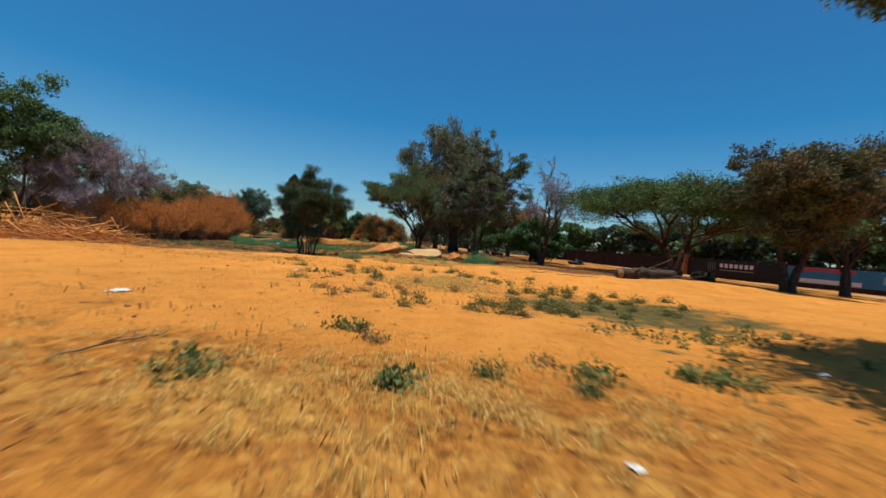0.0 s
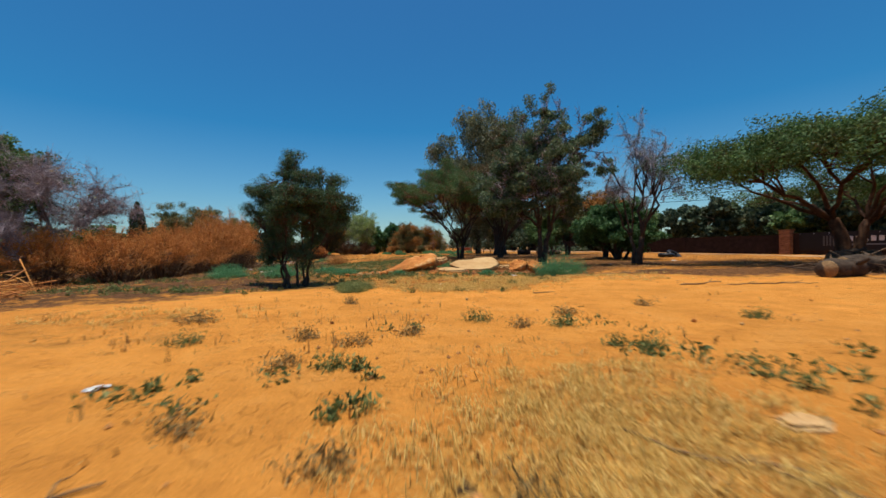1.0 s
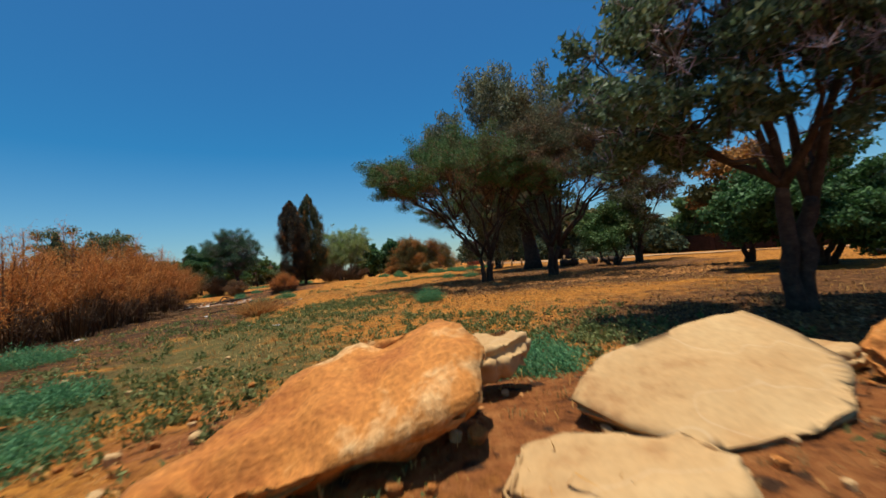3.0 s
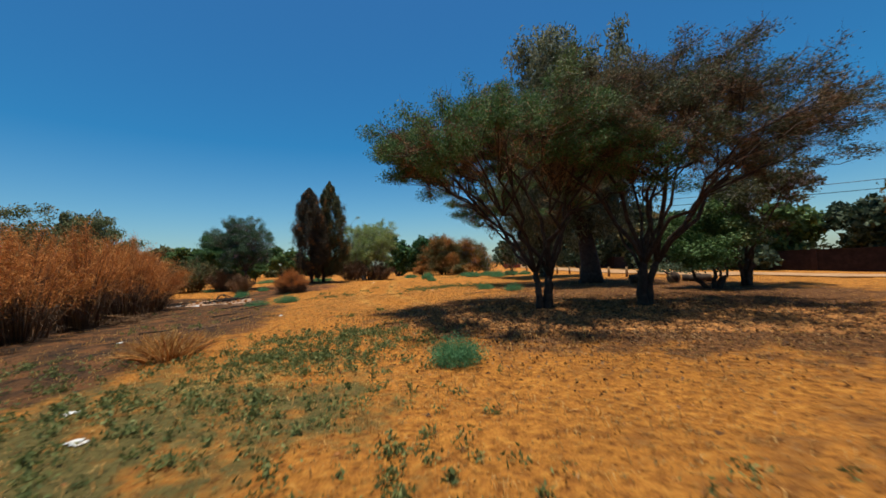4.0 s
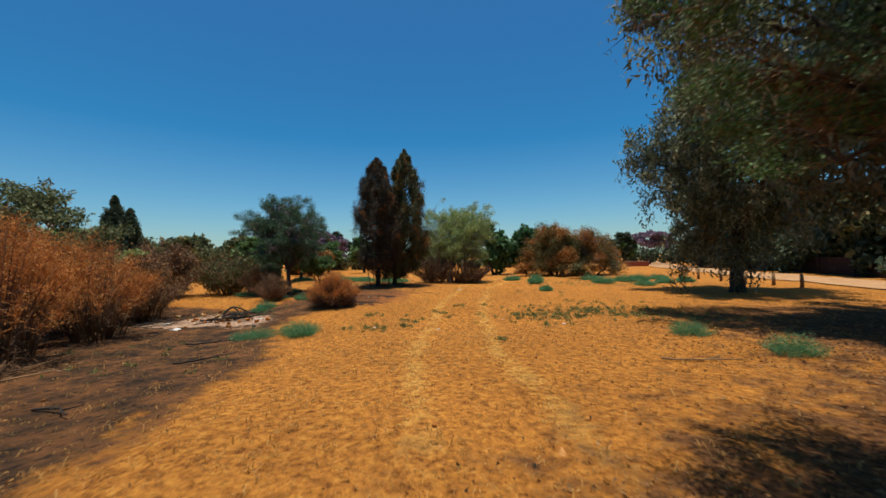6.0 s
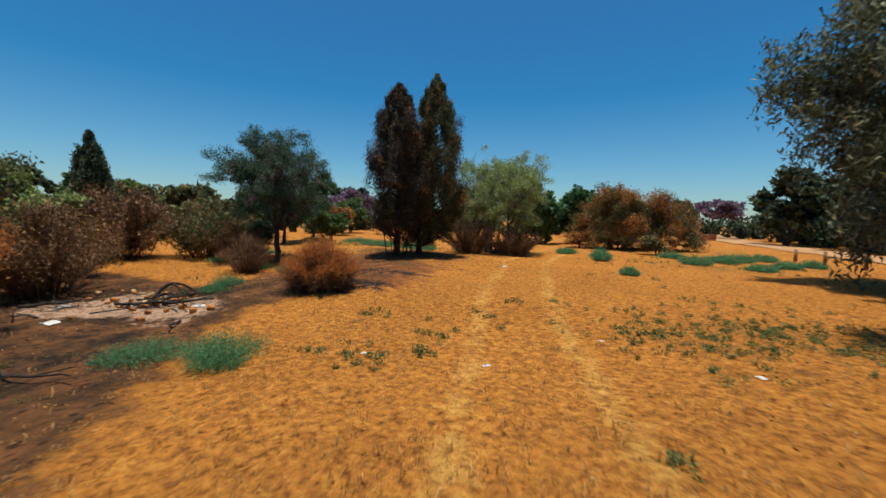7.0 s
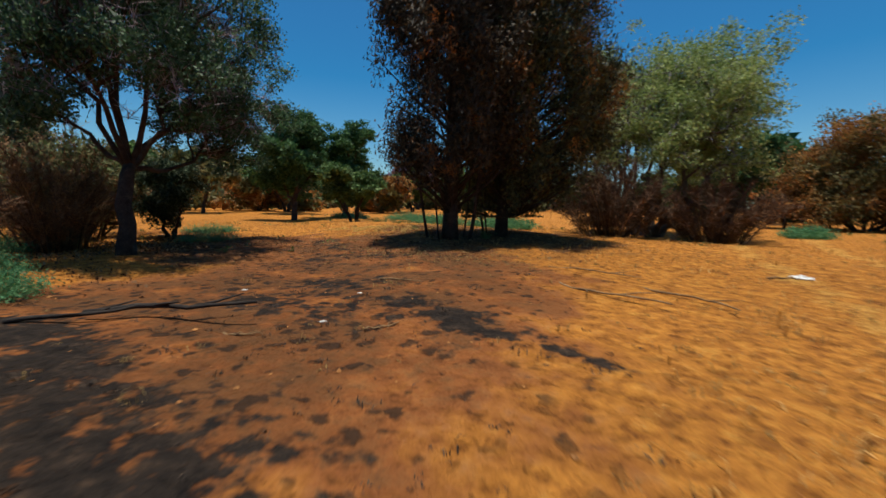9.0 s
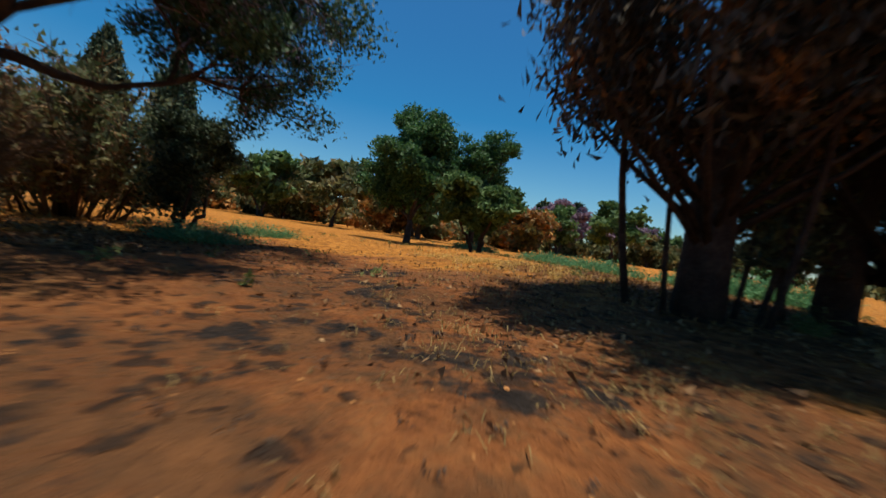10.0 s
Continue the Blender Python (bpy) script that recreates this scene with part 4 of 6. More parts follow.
tree("pale_tree", -17.1, 54.2, 6.2, (0.1, 0, 3.3, 3.3, 3.4), 0.6, stems=8, trunk_r=0.32, limbs=80, twigs=9, leaves=84000, leaf=0.06, clump=0.24, flat=0.8, bottom=0.3, bark=BARK_GREY, leaf_mat=LEAF_LIGHT, seed=35, spread=0.3,
     bare=8000, twig_mat=TWIG_GREY, ragged=0.03, stout=0.045, open_tips=0.12, lobes=[(1.8, 1.3, 4.8), (1.0, 0.8, 5.4), (-1.0, -0.8, 5.4), (2.2, 1.6, 3.8), (-1.8, -1.3, 4.8), (2.0, 0.4, 4.4)], label="rounded pale green tree with many fanning stems")
LOW_RING = [(2.3 * math.cos(k * 0.63), 2.2 * math.sin(k * 0.63), 0.55 + 0.35 * (k % 3)) for k in range(10)]
tree("dry_tree", -11.8, 64.6, 5.2, (0, 0, 3.2, 3.1, 2.9), 0.5, stems=5, trunk_r=0.2, limbs=44, twigs=11, leaves=60000, leaf=0.09, clump=0.34, flat=0.95, bottom=0.95, bark=BARK_DARK, leaf_mat=LEAF_ORANGE, seed=36, spread=0.4, ragged=0.12, lobes=LOW_RING,
     bare=5000, twig_mat=TWIG_BROWN, label="broad tree with dry orange foliage beyond the track")
tree("dry_tree", -8.9, 66.0, 5.2, (0, 0, 2.6, 2.5, 2.8), 0.5, stems=5, trunk_r=0.2, limbs=36, twigs=11, leaves=44000, leaf=0.09, clump=0.34, flat=0.95, bottom=0.95, bark=BARK_DARK, leaf_mat=LEAF_ORANGE, seed=37, spread=0.4, ragged=0.12, lobes=LOW_RING,
     bare=8000, twig_mat=TWIG_GREY, label="dry orange tree with a bare grey top")
tree("young_tree", -26.8, 51.0, 2.9, (0, 0, 1.6, 1.6, 1.25), 0.6, stems=3, trunk_r=0.12, limbs=12, twigs=10, leaves=18000, leaf=0.12, clump=0.2, bottom=0.95, bark=BARK_DARK, leaf_mat=LEAF_MID, seed=38, spread=0.12,
     label="young bushy green tree standing in weeds")
tree("broad_tree", -30.3, 50.4, 4.9, (0, 0, 2.1, 2.1, 2.1), 0.9, stems=1, trunk_r=0.16, limbs=20, twigs=10, leaves=46000, leaf=0.10, clump=0.28, bottom=0.95, bark=BARK_DARK, leaf_mat=LEAF_GLOSS, seed=39,
     label="dense dark green round-topped tree")
tree("broad_tree", -31.2, 53.6, 5.3, (0, 0, 2.2, 2.2, 2.2), 0.9, stems=1, trunk_r=0.16, limbs=20, twigs=10, leaves=40000, leaf=0.10, clump=0.28, bottom=0.95, bark=BARK_DARK, leaf_mat=LEAF_GLOSS, seed=59,
     label="dense dark green tree behind a similar one")
cypress(-36.8, 42.7, 6.2, 0.95, LEAF_FAR, 40, "dark conical conifer behind dry shrubs", leaves=26000, leaf=0.17, skirt=0.3)
cypress(-32.4, 41.4, 4.9, 0.7, LEAF_FAR, 41, "dark conical conifer behind another one", leaves=18000, leaf=0.18, skirt=0.3)
tree("thorn_tree", -22.8, 33.4, 5.2, (0, 0, 3.8, 3.6, 2.5), 0.6, stems=4, trunk_r=0.2, limbs=34, twigs=10, leaves=40000, leaf=0.09, clump=0.28, bottom=0.9, bark=BARK_DARK, leaf_mat=LEAF_OLIVE, seed=42,
     bare=2100, twig_mat=TWIG_BROWN, label="low dark thorn tree rising behind the thicket")
tree("thorn_tree", -26.5, 36.6, 3.9, (0, 0, 2.4, 2.4, 1.7), 0.6, stems=4, trunk_r=0.2, limbs=18, twigs=10, leaves=20000, leaf=0.13, clump=0.28, bottom=0.95, bark=BARK_DARK, leaf_mat=LEAF_LIGHT, seed=43,
     bare=2100, twig_mat=TWIG_BROWN, label="pale green thorn bush at the end of the thicket")

# ---- dry shrubs ----
HEDGE = [(-14.3, 15.4), (-15.8, 16.2), (-12.4, 16.2), (-12.6, 18.2), (-14.4, 17.8), (-12.9, 20.2), (-14.8, 20.0), (-13.4, 22.4), (-15.2, 22.6), (-14.2, 24.6), (-16.2, 25.0), (-15.3, 26.8), (-17.2, 27.4), (-16.6, 29.2), (-18.6, 29.8), (-17.8, 31.6), (-19.8, 32.4), (-19.2, 34.0), (-21.4, 34.6)]
for k, (x, y) in enumerate(HEDGE):
    rusty = k < 18
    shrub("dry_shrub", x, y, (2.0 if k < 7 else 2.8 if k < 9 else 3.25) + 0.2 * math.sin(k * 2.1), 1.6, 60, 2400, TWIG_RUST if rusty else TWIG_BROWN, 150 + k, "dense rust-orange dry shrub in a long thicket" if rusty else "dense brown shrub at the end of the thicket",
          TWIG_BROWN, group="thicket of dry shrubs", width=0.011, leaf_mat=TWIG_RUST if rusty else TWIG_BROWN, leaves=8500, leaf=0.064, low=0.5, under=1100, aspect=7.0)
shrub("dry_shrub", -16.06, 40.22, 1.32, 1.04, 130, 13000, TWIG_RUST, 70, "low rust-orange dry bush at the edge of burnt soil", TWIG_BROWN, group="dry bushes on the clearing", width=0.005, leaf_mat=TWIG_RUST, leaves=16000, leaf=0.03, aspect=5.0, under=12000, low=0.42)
shrub("dry_shrub", -20.1, 40.9, 1.25, 0.9, 70, 7000, TWIG_BROWN, 71, "brown dry bush beside a larger orange one", TWIG_BROWN, group="dry bushes on the clearing")
shrub("dry_shrub", -22.5, 42.2, 1.6, 1.0, 70, 7000, TWIG_BROWN, 69, "brown twiggy bush around a tree trunk", TWIG_BROWN, group="dry bushes on the clearing", width=0.01)
shrub("dry_shrub", -17.25, 51.4, 1.9, 1.5, 90, 9000, TWIG_DARK, 72, "dark leafless shrub under the pale tree", TWIG_BROWN, group="dry bushes under trees", width=0.014)
shrub("dry_shrub", -15.3, 52.8, 1.7, 1.5, 70, 8000, TWIG_DARK, 73, "dark leafless shrub under the pale tree", TWIG_BROWN, group="dry bushes under trees", width=0.014)
shrub("dry_shrub", -24.0, 37.4, 2.3, 1.7, 70, 6000, TWIG_BROWN, 74, "brown thorny shrub with a few green leaves", TWIG_BROWN, leaf_mat=LEAF_ORANGE, leaves=9000, leaf=0.06, group="brown shrubs", width=0.014)
shrub("dry_shrub", -22.0, 36.6, 2.4, 1.6, 70, 6000, TWIG_BROWN, 75, "brown thorny shrub with a few green leaves", TWIG_BROWN, leaf_mat=TWIG_BROWN, leaves=9000, leaf=0.06, group="brown shrubs", width=0.014)
shrub("dry_shrub", -27.2, 40.2, 2.9, 2.5, 80, 7000, TWIG_BROWN, 76, "brown thorny shrub with a few green leaves", TWIG_BROWN, leaf_mat=TWIG_BROWN, leaves=12000, leaf=0.09, group="brown shrubs", width=0.014)
shrub("dry_shrub", -25.4, 42.6, 2.3, 1.9, 70, 7000, TWIG_BROWN, 79, "brown thorny shrub with a few green leaves", TWIG_BROWN, leaf_mat=LEAF_OLIVE, leaves=7000, leaf=0.09, group="brown shrubs", width=0.014)
tree("round_bush", -49.2, 48.8, 5.0, (0, 0, 4.3, 4.3, 3.0), 0.4, stems=5, trunk_r=0.2, limbs=30, twigs=10, leaves=16000, leaf=0.26, clump=0.4, bottom=0.9, bark=BARK_DARK, leaf_mat=LEAF_OLIVE, seed=44, spread=0.3,
     label="wide domed olive-green bush on the far slope", category="bush")
shrub("dry_shrub", -8.0, 24.2, 0.45, 0.8, 60, 2500, STRAW, 77, "low tangle of dry straw-coloured stems", TWIG_ORANGE, group="low dry tangles", width=0.006)

# ---- rocks ----
def rock_mesh(name, outline, thick, mat, seed, rough=0.04, under=0.8, detail=4, worn=0.26):
    """A broken slab: an uneven outline with thickness, worn edges and weathered faces."""
    bm = bmesh.new()
    top = [bm.verts.new((x, y, thick / 2)) for x, y in outline]
    low = [bm.verts.new((x * under, y * under, -thick / 2)) for x, y in outline]
    bm.faces.new(top)
    bm.faces.new(low[::-1])
    n = len(outline)
    for i in range(n):
        bm.faces.new((low[i], low[(i + 1) % n], top[(i + 1) % n], top[i]))
    size = max(abs(c) for p in outline for c in p) * 2
    bmesh.ops.bevel(bm, geom=bm.edges[:], offset=min(0.09, thick * worn), segments=3 if detail > 1 else 1, affect="EDGES", clamp_overlap=True)
    bmesh.ops.triangulate(bm, faces=bm.faces[:])
    for _ in range(detail):
        edges = [e for e in bm.edges if e.calc_length() > size * 0.06]
        bmesh.ops.subdivide_edges(bm, edges=edges, cuts=1)
        bmesh.ops.triangulate(bm, faces=bm.faces[:])
    bm.normal_update()
    for v in bm.verts:
        p = v.co * (1.2 / size) * 1.4 + Vector((seed * 3.1, 0, 0))
        v.co += v.normal * rough * (noise.noise(p * 2.0) + 0.6 * noise.noise(p * 6.0) + 0.18 * noise.noise(p * 15.0))
    me = bpy.data.meshes.new(name)
    bm.to_mesh(me)
    bm.free()
    me.polygons.foreach_set("use_smooth", np.full(len(me.polygons), detail > 1))
    me.materials.append(mat)
    return me


def rock(name, x, y, z, outline, thick, turn, tilt, mat, seed, label, group="", rough=0.04, under=0.8, worn=0.26):
    ob = new(name, rock_mesh(name, outline, thick, mat, seed, rough, under, 4, worn))
    ob.matrix_world = pose(x, y, z, tilt[0], tilt[1], turn)
    return tagged(ob, label, "rock", group)


rock("boulder", -2.46, 16.02, 0.17, [(-0.90, -0.10), (-0.62, -0.40), (0.05, -0.36), (0.60, -0.42), (0.76, 0.0), (0.66, 0.34), (0.2, 0.42), (-0.40, 0.22)], 0.36, 20, (20, -15), STONE_RED, 81,
     "tilted orange-stained sandstone slab on a rubble mound", "boulders on the mound", 0.10, 0.32, 0.12)
rock("boulder", -1.80, 16.60, 0.33, [(-0.3, -0.16), (0.02, -0.24), (0.3, -0.12), (0.26, 0.14), (-0.05, 0.22), (-0.28, 0.12)], 0.22, 20, (8, -8), STONE, 87,
     "small pale rock wedged behind a tilted slab", "boulders on the mound", 0.05)
rock("boulder", -0.63, 16.36, 0.13, [(-0.84, -0.33), (-0.58, -0.46), (-0.27, -0.56), (0.16, -0.36), (0.46, -0.20), (0.62, 0.02), (0.72, 0.24), (0.60, 0.56), (0.46, 0.80), (-0.10, 0.42), (-0.66, 0.04)], 0.27, 0, (20, 9), STONE, 82,
     "large pale flat sandstone slab leaning on soil", "boulders on the mound", 0.022, 0.66, 0.14)
rock("boulder", -1.32, 15.72, 0.05, [(-0.48, -0.10), (-0.2, -0.26), (0.35, -0.24), (0.48, 0.0), (0.30, 0.24), (-0.35, 0.2)], 0.2, 6, (9, 0), STONE, 83,
     "low pale sandstone slab in front of a larger one", "boulders on the mound", 0.03, 0.7, 0.18)
rock("boulder", 0.64, 16.74, 0.10, [(-0.36, -0.16), (-0.1, -0.28), (0.2, -0.26), (0.30, 0.0), (0.2, 0.3), (-0.2, 0.24)], 0.26, 12, (26, -24), STONE_RED, 84,
     "rust-orange sandstone block beside pale slabs", "boulders on the mound", 0.05, 0.55, 0.2)
rock("boulder", 1.13, 16.62, 0.11, [(-0.24, -0.22), (0.06, -0.3), (0.36, -0.12), (0.40, 0.1), (0.12, 0.28), (-0.22, 0.2)], 0.24, -20, (24, 20), STONE_RED, 85,
     "rust-orange sandstone block leaning against another", "boulders on the mound", 0.05, 0.55, 0.2)
rock("boulder", 0.36, 17.15, 0.04, [(-0.34, -0.16), (0.1, -0.22), (0.36, 0.0), (0.1, 0.2), (-0.3, 0.16)], 0.2, 5, (6, 4), STONE, 88,
     "flat pale stone lying behind orange blocks", "boulders on the mound", 0.05)
rock("flat_slab", 2.05, 16.95, -0.07, [(-0.38, -0.2), (0.34, -0.22), (0.38, 0.2), (-0.32, 0.22)], 0.06, 15, (5, 0), STONE, 86, "thin pale concrete slab lying on the soil", "", 0.015, 0.97)
rock("flat_stone", 0.92, 5.97, 0.02, [(-0.12, -0.05), (0.03, -0.08), (0.13, 0.0), (0.05, 0.08), (-0.09, 0.06)], 0.06, 10, (0, 0), STONE, 89, "flat pale stone half sunk in sand", "", 0.015, 0.9)

STONES = [rock_mesh("stone", [(math.cos(a) * r, math.sin(a) * r * 0.75) for a, r in zip(np.linspace(0, 5.4, 7), 0.5 * np.random.default_rng(s).uniform(0.7, 1.1, 7))], 0.55, STONE_RED if s % 3 else STONE, s, 0.07, 0.75, 0) for s in range(6)]
STONE_LABEL = ("pale sandstone rubble stone lying on loose soil", "orange sandstone rubble stone lying on loose soil")
rng = np.random.default_rng(5)
spots = [(-3.85, 15.15, 0.20), (-3.55, 15.25, 0.18), (-3.15, 15.15, 0.24), (-3.05, 15.45, 0.2), (-2.95, 15.65, 0.22), (-3.3, 14.7, 0.12), (-2.2, 15.1, 0.14), (-2.05, 14.85, 0.11), (-3.6, 15.2, 0.13), (0.55, 15.5, 0.16), (1.35, 15.8, 0.28), (1.5, 15.3, 0.13)]
spots += [(-3.4 + rng.normal() * 0.45, 15.3 + rng.normal() * 0.2, rng.uniform(0.08, 0.22)) for _ in range(26)]
spots += [(-5.0 + rng.normal() * 1.3, 17.0 + rng.normal() * 1.0, rng.uniform(0.03, 0.11)) for _ in range(40)]
spots += [(-7.4 + rng.normal() * 1.1, 16.6 + rng.normal() * 0.5, rng.uniform(0.05, 0.2)) for _ in range(26)]
spots += [(-1.4 + rng.normal() * 1.5, 15.9 + rng.normal() * 0.6, rng.uniform(0.05, 0.14)) for _ in range(62)]
spots += [(-18.7 + rng.normal() * 0.9, 37.5 + rng.normal() * 0.5, rng.uniform(0.08, 0.26)) for _ in range(55)]
spots += [(rng.uniform(-5, 4), rng.uniform(0, 14), rng.uniform(0.03, 0.07)) for _ in range(30)]
spots += [(rng.uniform(-18, -7), rng.uniform(17, 36), rng.uniform(0.03, 0.09)) for _ in range(32)]
for k, (x, y, s) in enumerate(spots):
    ob = new("stone", STONES[k % 6])
    ob.matrix_world = pose(x, y, hz(x, y) + 0.12 * s, rng.uniform(-20, 20), rng.uniform(-20, 20), rng.uniform(0, 360)) @ Matrix.Diagonal((s, s, s, 1))
    tagged(ob, STONE_LABEL[1 if (k % 6) % 3 else 0], "stone", "rubble stones")

# ---- wall, signs and road ----
BRICK = surface("dark_brick", [(0.3, (0.022, 0.013, 0.010)), (0.55, (0.04, 0.023, 0.017)), (0.8, (0.07, 0.04, 0.03))], 3, 30, 0.9, 0.4, 0.02, "object")
BRICK_PIER = surface("orange_brick", [(0.3, (0.24, 0.10, 0.05)), (0.55, (0.36, 0.17, 0.085)), (0.8, (0.46, 0.25, 0.14))], 3, 30, 0.9, 0.4, 0.02, "object")
ROAD = surface("pale_gravel_road", [(0.3, (0.34, 0.175, 0.075)), (0.55, (0.46, 0.26, 0.12)), (0.8, (0.54, 0.34, 0.18))], 0.8, 14, 0.95, 0.3, 0.02)


def box(geo, x0, x1, y0, y1, z0, z1):
    v = [(x, y, z) for x in (x0, x1) for y in (y0, y1) for z in (z0, z1)]
    return geo.add(v, [[0, 1, 3, 2], [4, 6, 7, 5], [0, 4, 5, 1], [2, 3, 7, 6], [0, 2, 6, 4], [1, 5, 7, 3]])


def wall_run(name, a, b, tall, thick, label):
    """A boundary wall from a to b with a coping and shallow piers."""
    (ax, ay), (bx, by) = a, b
    length = math.hypot(bx - ax, by - ay)
    ob = tagged(new(name), label, "wall", kind="structure")
    ob.matrix_world = pose(ax, ay, min(hz(ax, ay), hz(bx, by)) - 0.15, 0, 0, math.degrees(math.atan2(by - ay, bx - ax)))
    part("wall_face", box(Geo(), 0, length, -thick / 2, thick / 2, 0, tall), BRICK, ob)
    part("coping", box(Geo(), -0.02, length + 0.02, -thick / 2 - 0.04, thick / 2 + 0.04, tall, tall + 0.07), BRICK, ob)
    for k in range(int(length // 4) + 1):
        part("pier", box(Geo(), k * 4.0 - 0.17, k * 4.0 + 0.17, -thick / 2 - 0.08, thick / 2 + 0.08, 0, tall + 0.1), BRICK, ob)
    return ob


wall_run("wall_east", (27.6, 44.3), (38.5, 23.5), 2.1, 0.25, "dark brick boundary wall behind the road")
wall_run("wall_north", (27.2, 45.0), (9.0, 61.0), 1.9, 0.25, "dark brick boundary wall behind the road")
gate_post = tagged(empty("brick_pillar", 27.3, 44.2, hz(27.3, 44.2) - 0.1, "square orange brick gate pillar with a flat cap", "pillar"))
gate_post.rotation_euler = (0, 0, radians(30))
for row in range(27):
    for side in range(4):
        for half in range(2):
            u = (half - 0.5) * 0.36 + (0.05 if row % 2 else -0.05)
            g = box(Geo(), u - 0.17, u + 0.17, -0.41, -0.28, row * 0.085, row * 0.085 + 0.074)
            b = part("brick", g, BRICK_PIER, gate_post)
            b.rotation_euler = (0, 0, side * math.pi / 2)
part("mortar_core", box(Geo(), -0.37, 0.37, -0.37, 0.37, 0, 2.29), ROAD, gate_post)
part("cap", box(Geo(), -0.46, 0.46, -0.46, 0.46, 2.30, 2.4), BRICK_PIER, gate_post)


def panel(name, at, length, z0, z1, mat, label, marks):
    """A banner on the wall: a thin sheet with hem and plain shapes on it. at: metres along the wall."""
    ax, ay, bx, by = 27.6, 44.3, 38.5, 23.5
    a = math.atan2(by - ay, bx - ax)
    x, y = ax + math.cos(a) * at, ay + math.sin(a) * at
    ob = empty(name, x, y, -0.7, label, "banner")
    ob.rotation_euler = (0, 0, a)
    part("sheet", box(Geo(), 0, length, -0.26, -0.22, z0, z1), mat, ob)
    for u0, u1, v0, v1, m in marks:
        part("printed_shape", box(Geo(), u0, u1, -0.27, -0.264, v0, v1), m, ob)
    for k in range(int(length) + 1):
        part("eyelet", box(Geo(), k * (length - 0.1) / int(length) + 0.02, k * (length - 0.1) / int(length) + 0.08, -0.268, -0.264, z1 - 0.1, z1 - 0.04), PRINT_WHITE, ob)


def paint(name, c, rough=0.5):
    return surface(name, [(0.3, tuple(v * 0.85 for v in c)), (0.7, c)], 2, 30, rough, 0.1, 0.005)


PRINT_BLACK, PRINT_WHITE = paint("black_banner", (0.012, 0.012, 0.014)), paint("white_print", (0.6, 0.6, 0.6))
PRINT_BLUE, PRINT_RED = paint("blue_banner", (0.03, 0.17, 0.30)), paint("red_print", (0.45, 0.05, 0.035))
bars = [(2.9 + 0.46 * k, 3.2 + 0.46 * k, 1.32, 1.72, PRINT_WHITE) for k in range(7)] + [(2.9, 6.0, 1.0, 1.10, paint("grey_print", (0.2, 0.2, 0.2)))] + [(1.7 + 0.22 * k, 1.82 + 0.22 * k, 0.95, 1.8, paint("dull_grey_print", (0.09, 0.09, 0.09))) for k in range(4)]
panel("black_banner", 0.9, 8.4, 0.55, 2.1, PRINT_BLACK, "black banner with pale bars of print on a wall", bars)
panel("blue_banner", 9.6, 8.2, 0.55, 2.0, PRINT_BLUE, "blue banner with red and white bars on a wall", [(0.4, 4.6, 1.66, 1.94, PRINT_RED), (0.3, 5.0, 0.62, 0.98, PRINT_WHITE), (6.2, 7.2, 1.0, 1.6, paint("pale_blue_print", (0.2, 0.4, 0.55)))])


def strip(name, pts, wide, lift, mat, label, category):
    """A road laid along a broken line over the ground."""
    p = np.array(pts, float)
    out = []
    for a, b in zip(p[:-1], p[1:]):
        n = max(2, int(np.linalg.norm(b - a) / 1.0))
        out += [a + (b - a) * k / n for k in range(n)]
    out = np.array(out + [p[-1]])
    for _ in range(6):
        out[1:-1] = (out[:-2] + 2 * out[1:-1] + out[2:]) / 4
    tan = np.gradient(out, axis=0)
    tan /= np.linalg.norm(tan, axis=1, keepdims=True)
    nor = np.stack([-tan[:, 1], tan[:, 0]], 1)
    cols = [out + nor * wide * s for s in (-0.5, -0.25, 0, 0.25, 0.5)]
    v = np.stack([np.column_stack([c, height(c[:, 0], c[:, 1]) + lift]) for c in cols], 1)
    m = len(out)
    i, j = np.meshgrid(np.arange(m - 1), np.arange(4), indexing="ij")
    a = (i * 5 + j).ravel()
    g = Geo().add(v, np.stack([a, a + 1, a + 6, a + 5], -1))
    tagged(new(name, g.mesh(name, mat, True)), label, category, kind="structure")


strip("road", [(40, 5), (33, 20), (24, 33), (15, 41), (9, 47.5), (5.5, 57), (2, 72), (-1.5, 92), (-2, 140)], 4.2, 0.05, ROAD, "pale gravel road along the boundary wall", "road")


def post(x, y):
    ob = empty("wooden_post", x, y, hz(x, y) - 0.05, "short weathered wooden post beside the road", "post", "roadside posts")
    part("shaft", Geo().tube(np.array([[0, 0, 0], [0.01, 0, 0.35], [0, 0.01, 0.72]]), [0.085, 0.08, 0.075], 8), WOOD, ob, "", True)


for x, y in ((-2.4, 61.2), (-1.6, 59.6), (-0.6, 58.0), (0.3, 56.4), (1.2, 54.8), (1.9, 53.2), (3.2, 48.5), (4.0, 46.9)):
    post(x, y)


def cable(name, a, b, sag):
    t = np.linspace(0, 1, 24)[:, None]
    p = np.array(a) * (1 - t) + np.array(b) * t
    p[:, 2] -= (4 * sag * t * (1 - t))[:, 0]
    ob = new(name, Geo().tube(p, np.full(24, 0.025), 4).mesh(name, PRINT_BLACK))
    tagged(ob, "thin black overhead power cable beyond the wall", "cable", "overhead cables")


cable("power_cable", (12.0, 66.0, 6.6), (60.0, 40.0, 7.2), 0.8)
cable("power_cable", (12.0, 66.0, 7.3), (60.0, 40.0, 8.1), 0.8)


